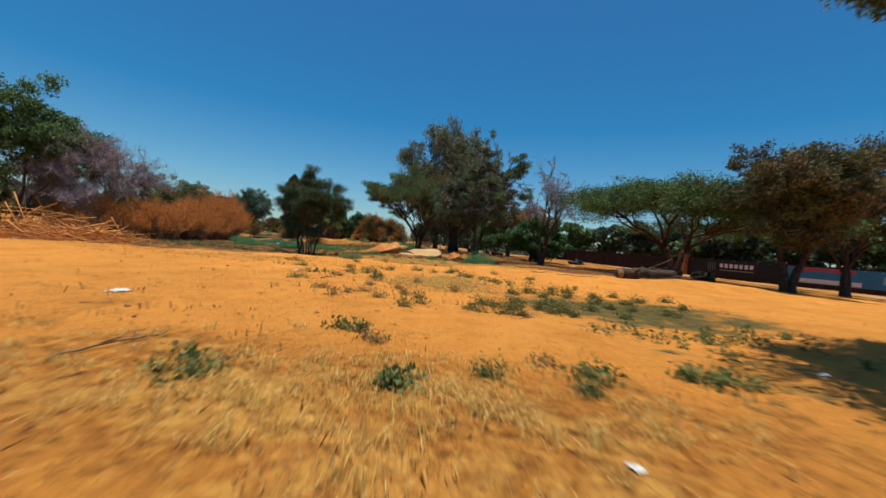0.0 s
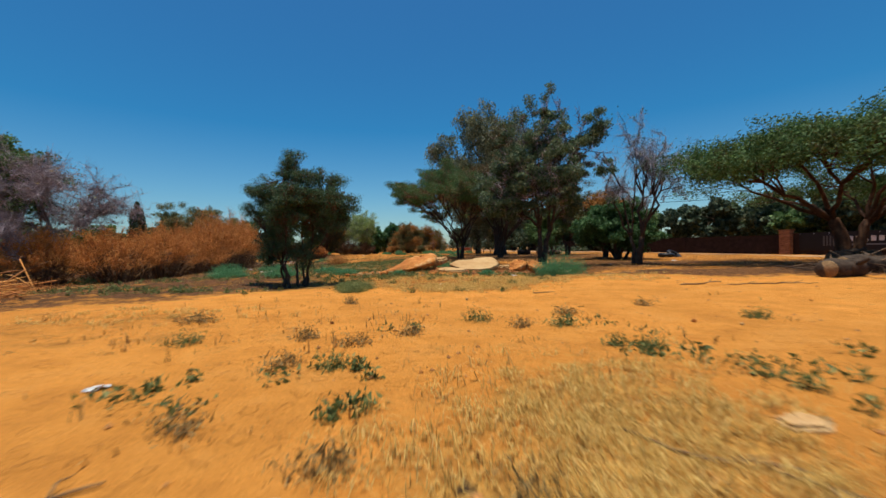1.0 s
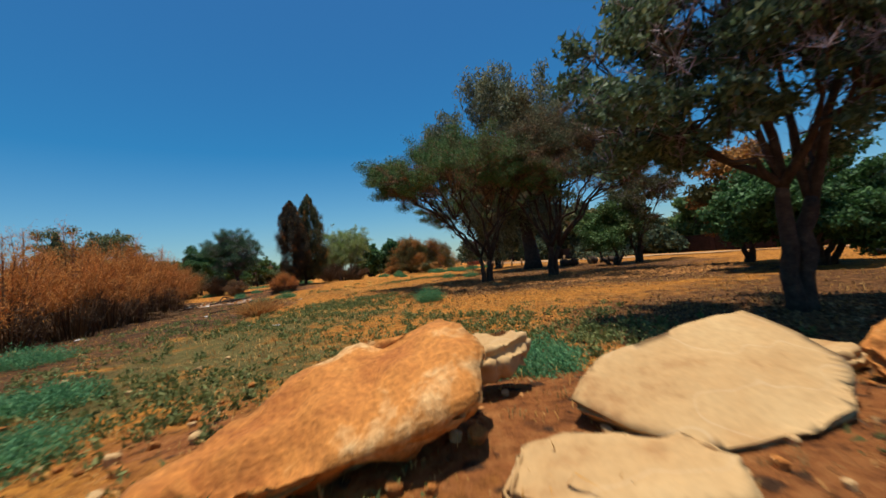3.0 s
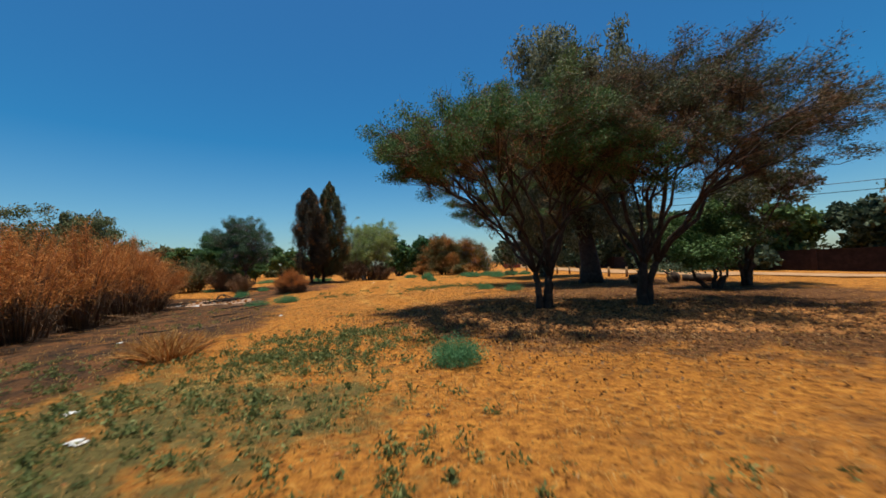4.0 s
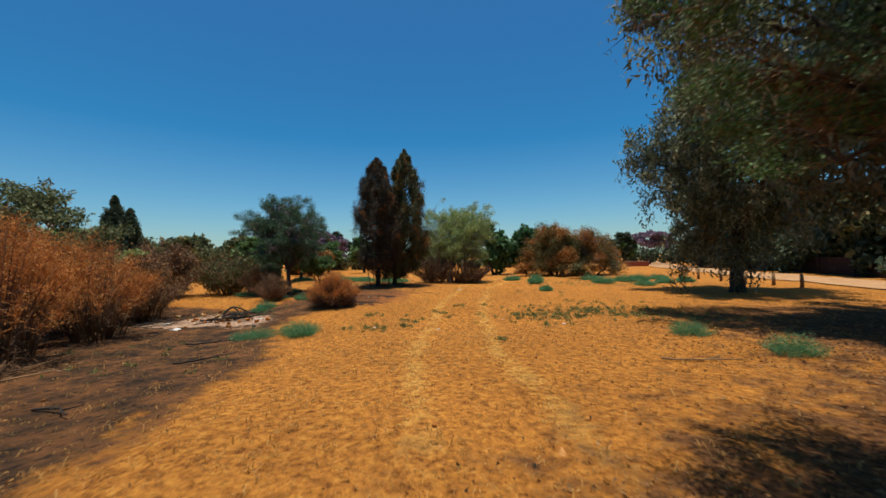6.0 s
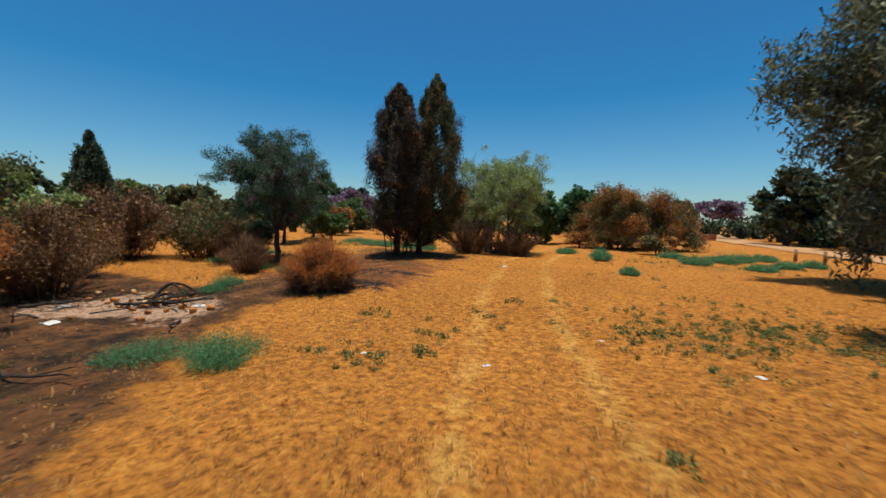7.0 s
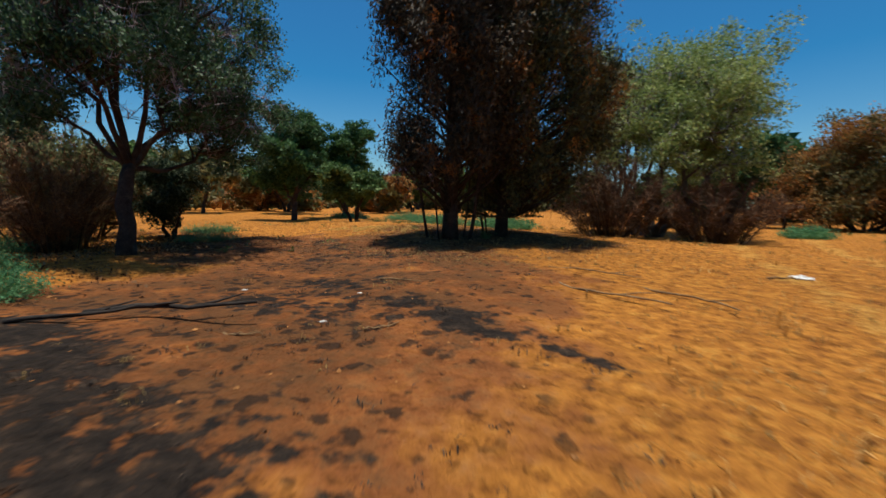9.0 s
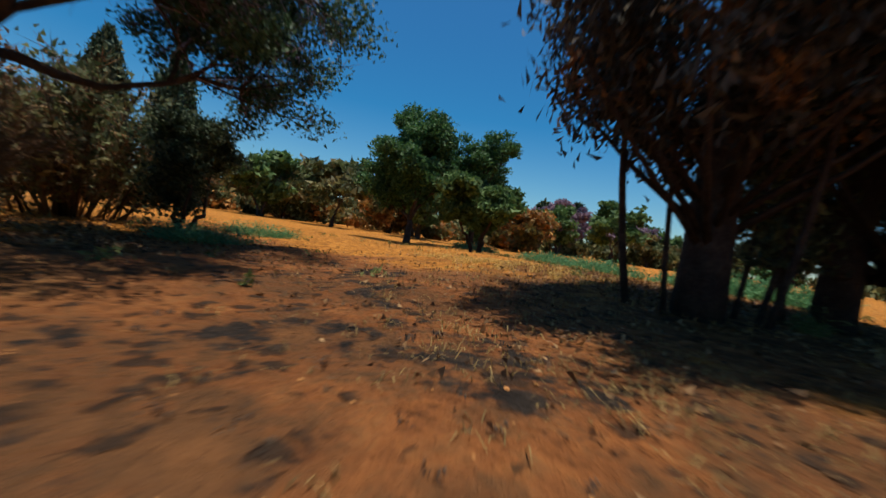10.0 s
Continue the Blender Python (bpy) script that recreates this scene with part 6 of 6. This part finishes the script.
def beside_track(rng, n, wide, power=1.0):
    pts = np.array(TRACK, float)
    seg = np.linalg.norm(np.diff(pts, axis=0), axis=1)
    k = rng.choice(len(seg), n, p=seg / seg.sum())
    f = rng.random(n)[:, None]
    p = pts[k] * (1 - f) + pts[k + 1] * f
    r = wide * rng.random(n) ** power
    a = rng.uniform(0, 6.283, n)
    return p + np.stack([np.cos(a) * r, np.sin(a) * r], 1)


def dry_grass(name, n, blades, wide, tall, mat, seed, label, wanted, width=0.004, power=1.0, spread=0.04, lean=0.9):
    r = np.random.default_rng(seed)
    p = beside_track(r, n * 3, wide, power)
    p = p[r.random(len(p)) < wanted(p[:, 0], p[:, 1])][:n]
    k = np.repeat(np.arange(len(p)), blades)
    size = (0.5 + r.random(len(p)) ** 2)[k]
    q = p[k] + r.normal(size=(len(k), 2)) * spread * size[:, None]
    base = np.column_stack([q, height(q[:, 0], q[:, 1]) - 0.005])
    g = Geo().blades(r, base, tall * size * r.uniform(0.5, 1.1, len(k)), r.uniform(0.2, lean, len(k)), width)
    tagged(new(name, g.mesh(name, mat)), label, "grass", kind="stuff")


def wants_straw(x, y):
    m = masks(x, y)
    thin = 1 - 0.55 * ((np.asarray(y) > 10.5) & (np.asarray(y) < 15.5))
    return thin * np.clip(0.03 + m["straw"] * 0.95 - 0.5 * m["red"] - 0.75 * m["burn"] - 0.35 * m["litter"], 0, 1) * (1 - smoothstep(0.25, 0.6, m["burn"] + m["red"]) * (np.asarray(y) > 37))


def wants_brown(x, y):
    m = masks(x, y)
    return np.clip(0.05 + 0.6 * m["straw"] - 0.2 * m["burn"], 0, 1) * np.where(np.asarray(y) < 15.6, 0.10, 1.0) * (1 - 0.8 * smoothstep(0.3, 0.6, m["burn"] + m["red"]) * (np.asarray(y) > 37))


dry_grass("dry_grass", 11000, 5, 8.0, 0.06, STRAW, 91, "short dry straw grass covering sandy soil", wants_straw, 0.005, 0.75, 0.05, 1.5)
dry_grass("far_dry_grass", 7000, 5, 20.0, 0.10, STRAW, 92, "short dry straw grass away from the track", lambda x, y: wants_straw(x, y) * ((np.asarray(y) < 41.5) | (np.asarray(x) > -14.5) | (np.asarray(y) > 47)), 0.012, 0.6, 0.09, 1.2)
dry_grass("brown_stubble", 3600, 9, 8.0, 0.05, WEED_DRY, 93, "dry brown stubble tufts on bare sand", wants_brown, 0.006, 0.75, 0.03, 1.2)


dry_grass("burnt_stubble", 2200, 9, 7.0, 0.035, BURNT_GRASS, 94, "black stubs of burnt grass on red soil", lambda x, y: np.clip(masks(x, y)["burn"] + masks(x, y)["red"], 0, 1) * (np.asarray(y) > 37), 0.007, 0.7, 0.022, 1.3)


def grass_patch(name, n, patches, tall, mat, seed, label, blades=10, width=0.005, spread=0.04, lean=0.8):
    r = np.random.default_rng(seed)
    p = scatter(r, n, patches)
    k = np.repeat(np.arange(n), blades)
    q = p[k] + r.normal(size=(len(k), 2)) * spread
    base = np.column_stack([q, height(q[:, 0], q[:, 1]) - 0.005])
    g = Geo().blades(r, base, tall * r.uniform(0.4, 1.1, len(k)) * r.uniform(0.6, 1.2, n)[k], r.uniform(0.15, lean, len(k)), width)
    tagged(new(name, g.mesh(name, mat)), label, "grass", kind="stuff")


grass_patch("straw_grass", 2000, [(-0.9, 11.7, 1.0, 0.5, 6), (-0.3, 12.4, 1.1, 0.6, 5), (0.4, 13.0, 0.8, 0.6, 3), (-21.5, 47.6, 1.2, 0.7, 3), (1.5, 14.2, 1.4, 0.6, 2), (3.0, 14.6, 1.0, 0.6, 2), (0.15, 5.8, 0.75, 0.8, 9), (-0.2, 0.4, 1.8, 0.6, 5), (-1.2, 12.3, 1.2, 0.6, 5), (-2.2, 13.8, 1.2, 0.7, 3.5), (0.0, 13.6, 1.2, 0.6, 3), (-0.6, 14.3, 1.0, 0.5, 1.5), (-4.5, 8.5, 1.5, 0.6, 1.5), (-5.8, 23.2, 1.0, 0.6, 1.5), (2.6, 13.0, 0.8, 0.5, 1)], 0.085, STRAW_OLIVE, 97, "tufts of taller yellow straw grass", 22, 0.005, 0.04, 1.5)
grass_patch("flattened_straw", 420, [(-19.6, 46.2, 1.6, 0.9, 3), (-18.4, 45.6, 1.0, 0.7, 2), (-17.2, 46.0, 1.0, 0.6, 2)], 0.06, WEED_DRY, 100, "flattened dry straw under the cypresses", 7, 0.004, 0.04, 2.0)
grass_patch("dry_stalks", 26, [(-0.8, 4.0, 2.6, 2.2, 4), (-0.4, 8.2, 2.6, 1.6, 4), (1.4, 6.5, 1.2, 1.0, 2), (-2.0, 12.5, 1.6, 0.8, 2), (3.0, 4.5, 1.5, 1.0, 1.5)], 0.15, WEED_DRY, 98, "thin dry brown weed stalks on sand", 5, 0.006, 0.02, 0.5)


def clods():
    """Crumbs of soil."""
    r = np.random.default_rng(95)
    p = beside_track(r, 3500, 7.0, 0.8)
    s = 0.006 + np.where(p[:, 1] > 43, 0.006, 0.02) * r.random(len(p)) ** 4
    z = height(p[:, 0], p[:, 1]) + s * 0.25
    c = np.column_stack([p, z])
    o = np.array([[1, 0, 0], [0, 1, 0], [-1, 0, 0], [0, -1, 0], [0, 0, 0.7], [0, 0, -0.6]], float)
    v = c[:, None, :] + o[None] * s[:, None, None] * r.uniform(0.6, 1.3, (len(p), 6, 1))
    t = np.array([[0, 1, 4], [1, 2, 4], [2, 3, 4], [3, 0, 4], [1, 0, 5], [2, 1, 5], [3, 2, 5], [0, 3, 5]])
    g = Geo().add(v, None, (t[None] + (np.arange(len(p)) * 6)[:, None, None]).reshape(-1, 3))
    tagged(new("soil_clods", g.mesh("soil_clods", CLOD)), "crumbs of dry orange soil", "soil", kind="stuff")


def leaf_litter():
    r = np.random.default_rng(96)
    p = scatter(r, 60000, [(-2.0, 28.6, 3.0, 3.4, 8), (1.0, 29.2, 3.6, 3.6, 6), (1.6, 19.0, 2.2, 2.0, 2), (-19.0, 48.4, 2.4, 1.6, 2.4), (-18.9, 45.9, 1.8, 1.2, 0.35), (-21.8, 43.4, 2.4, 2.0, 1.6), (-2, 38, 4, 4, 2)])
    p = p[(p[:, 1] < 42.5) | (p[:, 1] > 44.7) | (p[:, 0] < -21)]
    c = np.column_stack([p, height(p[:, 0], p[:, 1]) + 0.008 + 0.02 * r.random(len(p))])
    g = Geo().leaves(r, c, np.where(p[:, 1] > 44, 0.016, 0.026) + 0.02 * r.random(len(p)) ** 2, 2.0)
    tagged(new("leaf_litter", g.mesh("leaf_litter", LITTER)), "fallen brown leaves under the trees", "leaves", kind="stuff")


def litter_heaps():
    """Low heaps of trodden leaves and soil with dark hollows between them."""
    r = np.random.default_rng(99)
    p = scatter(r, 7000, [(-1.9, 28.2, 2.3, 3.0, 7), (0.6, 28.6, 2.6, 3.6, 6), (2.4, 27.4, 2.4, 2.0, 3)])
    p = p[p[:, 1] > 26.4]
    n = len(p)
    s = 0.02 + 0.06 * r.random(n) ** 1.5
    a = np.linspace(0, 2 * np.pi, 7, endpoint=False)
    turn = r.uniform(0, 6.283, (n, 1))
    wide = s[:, None] * r.uniform(0.6, 1.35, (n, 7))
    squash = r.uniform(0.5, 1.0, (n, 1))
    u, w = np.cos(a)[None] * wide, np.sin(a)[None] * wide * squash
    x, y = p[:, :1] + u * np.cos(turn) - w * np.sin(turn), p[:, 1:] + u * np.sin(turn) + w * np.cos(turn)
    rim = np.stack([x, y, height(x, y) - 0.004], -1)
    q = p[:, None] + (np.stack([x, y], -1) - p[:, None]) * r.uniform(0.45, 0.7, (n, 7, 1))
    crest = np.concatenate([q, (height(q[..., 0], q[..., 1]) + s[:, None] * r.uniform(0.25, 0.6, (n, 7)))[..., None]], -1)
    top = np.column_stack([p, height(p[:, 0], p[:, 1]) + s * r.uniform(0.3, 0.6, n)])[:, None]
    v = np.concatenate([rim, crest, top], 1)
    k = np.arange(7)
    quads = np.stack([k, (k + 1) % 7, 7 + (k + 1) % 7, 7 + k], -1)
    tris = np.stack([7 + k, 7 + (k + 1) % 7, np.full(7, 14)], -1)
    off = (np.arange(n) * 15)[:, None, None]
    g = Geo().add(v, (quads[None] + off).reshape(-1, 4), (tris[None] + off).reshape(-1, 3))
    tagged(new("litter_heaps", g.mesh("litter_heaps", HEAP, True)), "low orange heaps of trodden leaves and soil under acacias", "soil", kind="stuff")


HEAP = surface("orange_leafy_soil", [(0.3, (0.20, 0.080, 0.024)), (0.5, (0.36, 0.155, 0.045)), (0.7, (0.52, 0.27, 0.085))], 9, 70, 0.95, 0.5, 0.02, "island")
CLOD = surface("soil_crumbs", [(0.3, (0.40, 0.17, 0.055)), (0.7, (0.6, 0.29, 0.10))], 6, 60, 0.95, 0.3, 0.01, "island")
LITTER = foliage("fallen_leaves", [(0, (0.06, 0.03, 0.014)), (0.6, (0.20, 0.10, 0.04)), (1, (0.42, 0.25, 0.11))], light=0.1, rough=0.8)
clods()
leaf_litter()
litter_heaps()


# ---- sticks, logs and brush ----
def stick(x, y, length, thick, turn, mat, seed, label, group, rise=2.0, name="stick", forks=2):
    r = np.random.default_rng(seed)
    ob = empty(name, x, y, hz(x, y) + thick * 0.6, label, "branch" if length > 0.8 else "stick", group)
    t = np.linspace(-0.5, 0.5, 9)
    pts = np.column_stack([t * length, 0.07 * length * np.sin(t * 5 + seed) + r.normal(size=9) * 0.01 * length, (t + 0.5) * length * math.sin(radians(rise)) + r.normal(size=9) * 0.005])
    part("shaft", Geo().tube(pts, np.linspace(thick, thick * 0.45, 9), 6), mat, ob, "", True)
    for f in range(forks):
        s = pts[3 + 2 * f]
        e = s + [length * 0.22, (1 if f % 2 else -1) * length * r.uniform(0.1, 0.22), length * 0.05]
        part("fork", Geo().tube(np.array([s, (s + e) / 2 + r.normal(size=3) * 0.01, e]), [thick * 0.55, thick * 0.4, thick * 0.2], 5), mat, ob, "", True)
    ob.matrix_world = ob.matrix_world @ pose(0, 0, 0, 0, 0, turn)
    return ob


DRY, BURNT = "pale dry stick lying on the ground", "charred branch lying on burnt soil"
for k, (x, y, l, th, turn) in enumerate([(1.15, 2.9, 0.35, 0.008, 60), (0.42, 5.75, 0.6, 0.008, -35), (0.7, 5.55, 0.4, 0.008, -60), (-1.7, 5.3, 0.35, 0.01, 60), (0.6, 10.9, 0.35, 0.01, 10), (-1.55, 0.83, 0.62, 0.010, 80), (-1.3, 13.2, 0.3, 0.008, 50),
                                         (-13.3, 38.6, 0.35, 0.01, 60), (-15.2, 45.1, 1.2, 0.014, -25), (-14.6, 45.4, 1.0, 0.012, -40), (-15.6, 45.9, 1.1, 0.010, -10), (-17.0, 44.3, 0.5, 0.009, 20), (-16.0, 43.2, 0.25, 0.008, 80), (-16.5, 42.5, 0.25, 0.008, 40), (-4.5, 36.0, 1.2, 0.02, 5), (-2.4, 26.2, 0.6, 0.01, -20), (-0.5, 24.6, 0.5, 0.008, -50), (3.2, 15.0, 1.2, 0.02, 5), (4.2, 15.6, 0.9, 0.02, -15), (-14.0, 47.4, 0.4, 0.012, 50), (3.4, 11.6, 0.8, 0.016, 12), (4.1, 11.7, 0.7, 0.014, -8), (4.9, 11.9, 0.9, 0.014, -25)]):
    stick(x, y, l, th, turn, WOOD, 400 + k, DRY, "dry sticks")
for k, (x, y, l, th, turn) in enumerate([(-17.2, 42.3, 1.3, 0.024, 40), (-17.7, 41.9, 0.9, 0.02, 60), (-18.6, 37.2, 1.3, 0.045, 20), (-18.2, 37.5, 1.5, 0.05, -8), (-17.8, 37.9, 1.1, 0.04, 30), (-18.5, 38.0, 1.2, 0.04, 75), (-20.2, 36.2, 1.1, 0.04, 50), (-16.4, 36.9, 0.9, 0.03, -30), (-13.2, 33.2, 1.1, 0.02, 50), (-15.2, 34.6, 1.4, 0.025, 10), (-9.9, 28.4, 0.9, 0.015, 55), (-10.6, 26.4, 1.2, 0.02, -20), (-12.4, 30.6, 1.0, 0.02, 0)]):
    stick(x, y, l, th, turn, CHAR, 430 + k, BURNT, "charred branches", 6.0, "charred_branch")
stake = empty("stake", -14.9, 41.0, hz(-14.9, 41.0) - 0.05, "short pale stake standing by the dry bush", "stake")
part("shaft", Geo().tube(np.array([[0, 0, 0], [0.01, 0, 0.11], [-0.02, 0.01, 0.22]]), [0.016, 0.015, 0.012], 6), WOOD, stake)


def arched_branch(x, y, span, rise, thick, turn, seed):
    """A burnt bough that lies with both ends on the soil and stands off it between them."""
    r = np.random.default_rng(seed)
    ob = empty("charred_branch", x, y, hz(x, y), "charred bough arching over pale rubble", "branch", "charred branches")
    t = np.linspace(0, 1, 11)
    bow = np.column_stack([(t - 0.5) * span, 0.12 * span * np.sin(t * 4.4) + r.normal(size=11) * 0.012, rise * np.sin(math.pi * t ** 0.8) + thick * 0.5])
    part("shaft", Geo().tube(bow, np.linspace(thick, thick * 0.5, 11), 7), CHAR, ob, "", True)
    part("fork", Geo().tube(np.array([bow[4], bow[4] + [0.12 * span, -0.16 * span, -rise * 0.4], [0.10 * span, -0.34 * span, thick * 0.4]]), [thick * 0.7, thick * 0.5, thick * 0.3], 6), CHAR, ob, "", True)
    ob.matrix_world = ob.matrix_world @ pose(0, 0, 0, 0, 0, turn)


arched_branch(-18.95, 38.25, 0.95, 0.30, 0.045, 65, 541)
arched_branch(-18.75, 37.95, 0.8, 0.12, 0.04, 35, 542)


def brush_pile(x, y, radius, tall, n, mat, seed, label):
    r = np.random.default_rng(seed)
    ob = empty("brush_pile", x, y, hz(x, y), label, "brush pile")
    wood = Geo()
    for _ in range(n):
        a, q = r.uniform(0, 6.283), radius * np.sqrt(r.random())
        c = np.array([math.cos(a) * q, math.sin(a) * q, tall * (1 - (q / radius) ** 2) * r.random() + 0.03])
        d = np.array([r.normal(), r.normal() * 0.6, r.normal() * 0.25])
        d *= r.uniform(0.5, 1.1) / np.linalg.norm(d)
        pts = np.array([c - d, c + r.normal(size=3) * 0.06, c + d])
        pts[:, 2] = np.maximum(pts[:, 2], 0.02)
        wood.tube(pts, [0.016, 0.012, 0.004], 4)
    tagged(part("brushwood", wood, mat, ob, "", True), kind="stuff")
    m = n * 35
    c = r.normal(size=(m, 3)) * np.array([radius * 0.5, radius * 0.5, tall * 0.35])
    c[:, 2] = np.abs(c[:, 2]) * np.clip(1.2 - np.hypot(c[:, 0], c[:, 1]) / radius, 0.1, 1)
    d = r.normal(size=(m, 3)) * np.array([0.3, 0.3, 0.12])
    e = c + d
    e[:, 2] = np.maximum(e[:, 2], 0.02)
    tagged(part("twig_mass", Geo().twigs(r, c, e, 0.012, 0.15), mat, ob), kind="stuff")


brush_pile(-12.6, 11.5, 2.2, 0.95, 110, TWIG_ORANGE, 501, "heap of cut dry orange branches beside a tree")
brush_pile(-14.8, 13.4, 2.0, 0.9, 90, TWIG_BROWN, 502, "heap of cut dry brown branches beside a tree")
brush_pile(-9.8, 9.8, 1.3, 0.35, 60, TWIG_ORANGE, 503, "low heap of dry orange branches")
brush_pile(-18.4, 37.8, 0.9, 0.22, 4, CHAR, 504, "heap of charred branches on pale rubble")
brush_pile(-20.0, 36.2, 0.8, 0.16, 3, CHAR, 505, "heap of charred branches on pale rubble")
brush_pile(8.4, 14.4, 1.1, 0.3, 40, TWIG_DARK, 507, "heap of dark branches beside a thick log")
brush_pile(-17.4, 31.0, 1.4, 0.3, 50, TWIG_BROWN, 506, "low heap of brown twigs under the thicket")


def log(x, y, length, radius, turn, seed, label):
    r = np.random.default_rng(seed)
    ob = empty("cut_log", x, y, hz(x, y) + radius * 0.85, label, "log", "cut logs")
    t = np.linspace(-0.5, 0.5, 16)
    bend = np.column_stack([t * length, 0.05 * np.sin(t * 4 + seed) + r.normal(size=16) * 0.008, r.normal(size=16) * 0.008])
    bark = Geo().tube(bend, radius * (1 + 0.10 * np.sin(t * 9 + seed) + r.normal(size=16) * 0.035), 18)
    for v in bark.v:
        v[:, 1:] *= 1 + r.normal(size=(len(v), 1)) * 0.035
    part("bark", bark, BARK_DARK, ob, "", True)
    at = bend[int(r.integers(4, 12))]
    out = np.array([0.1, r.choice([-1, 1]) * 0.8, 0.6]) * radius
    part("stub", Geo().tube(np.array([at + out * 0.8, at + out * 1.5, at + out * 2.0]), [radius * 0.3, radius * 0.24, radius * 0.2], 7), BARK_DARK, ob, "broken branch stub", True)
    for s in (-1, 1):
        part("cut_face", Geo().tube(np.array([[s * (length * 0.5 - 0.03), 0, 0], [s * (length * 0.5 + 0.006), 0, 0]]), [radius * 0.93, radius * 0.9], 14), WOOD, ob, "pale sawn end", True)
    ob.matrix_world = ob.matrix_world @ pose(0, 0, 0, 0, 0, turn)


for k, (x, y, l, rr, turn) in enumerate([(3.0, 39.8, 1.0, 0.22, 10), (4.4, 39.6, 0.8, 0.24, 60), (5.6, 40.2, 1.2, 0.2, -15), (10.6, 17.4, 1.4, 0.26, 12), (12.1, 17.0, 0.9, 0.24, -30), (6.95, 13.3, 0.75, 0.19, 20), (8.2, 13.9, 1.6, 0.2, 5)]):
    log(x, y, l, rr, turn, 520 + k, "thick sawn log with dark furrowed bark on the ground")


# ---- litter ----
def scrap(x, y, size, mat, seed, label, name="paper_scrap"):
    """A crumpled sheet."""
    size *= 0.75
    r = np.random.default_rng(seed)
    n = 6
    u, v = np.meshgrid(np.linspace(-1, 1, n), np.linspace(-0.7, 0.7, n))
    z = np.abs(r.normal(size=(n, n))) * 0.22 * (1.3 - np.hypot(u, v)) + 0.06
    pts = np.stack([u + r.normal(size=(n, n)) * 0.13, v + r.normal(size=(n, n)) * 0.13, np.maximum(z, 0.02)], -1) * size
    i, j = np.meshgrid(np.arange(n - 1), np.arange(n - 1))
    a = (j * n + i).ravel()
    top = np.stack([a, a + 1, a + n + 1, a + n], -1)
    low = pts.copy()
    low[..., 2] -= 0.05 * size
    g = Geo().add(pts, top).add(low, top[:, ::-1])
    ob = new(name, g.mesh(name, mat))
    ob.matrix_world = pose(x, y, hz(x, y) + 0.003, 0, 0, r.uniform(0, 360))
    return tagged(ob, label, "litter", "scraps of litter")


SCRAPS = [(-2.0, 14.65, 0.07), (-1.28, 12.75, 0.085), (-1.15, 14.45, 0.09), (0.4, 14.75, 0.09), (-2.62, 6.36, 0.08), (1.44, 5.15, 0.07), (-2.87, 2.48, 0.12), (-6.9, 17.0, 0.22), (-7.5, 17.1, 0.2), (-6.1, 16.5, 0.12), (-7.2, 16.4, 0.14), (-8.2, 17.6, 0.16), (-6.8, 22.0, 0.1), (-5.9, 21.4, 0.11), (-9.2, 28.95, 0.1), (-18.4, 35.7, 0.22), (-12.05, 37.3, 0.06), (-10.4, 37.95, 0.07), (-13.85, 47.5, 0.14), (-9.2, 40.0, 0.05), (-7.2, 39.1, 0.07), (-13.1, 38.15, 0.03), (0.92, -0.02, 0.035), (2.9, 1.4, 0.05), (-18.9, 37.2, 0.2), (-17.4, 37.9, 0.16), (-20.1, 36.4, 0.2), (-10.4, 10.6, 0.2), (-11.4, 9.4, 0.16), (-12.0, 23.0, 0.14), (-10.6, 25.6, 0.1), (-16.4, 43.0, 0.03), (-17.9, 43.1, 0.035), (-16.9, 43.7, 0.03), (-1.0, 5.4, 0.03), (4.4, 20.0, 0.12), (8.0, 23.0, 0.15)]
for k, (x, y, s) in enumerate(SCRAPS):
    scrap(x, y, s, WHITE, 600 + k, "crumpled white paper scrap lying on dry ground")
scrap(-1.45, 11.98, 0.055, BLUE_LITTER, 650, "crumpled pale blue plastic scrap on sand", "plastic_scrap")
scrap(-3.55, 12.75, 0.05, surface("yellow_plastic", [(0.3, (0.55, 0.42, 0.06)), (0.7, (0.7, 0.55, 0.1))], 9, 60, 0.5, 0.2, 0.01), 651, "crumpled yellow plastic scrap under a tree", "plastic_scrap")
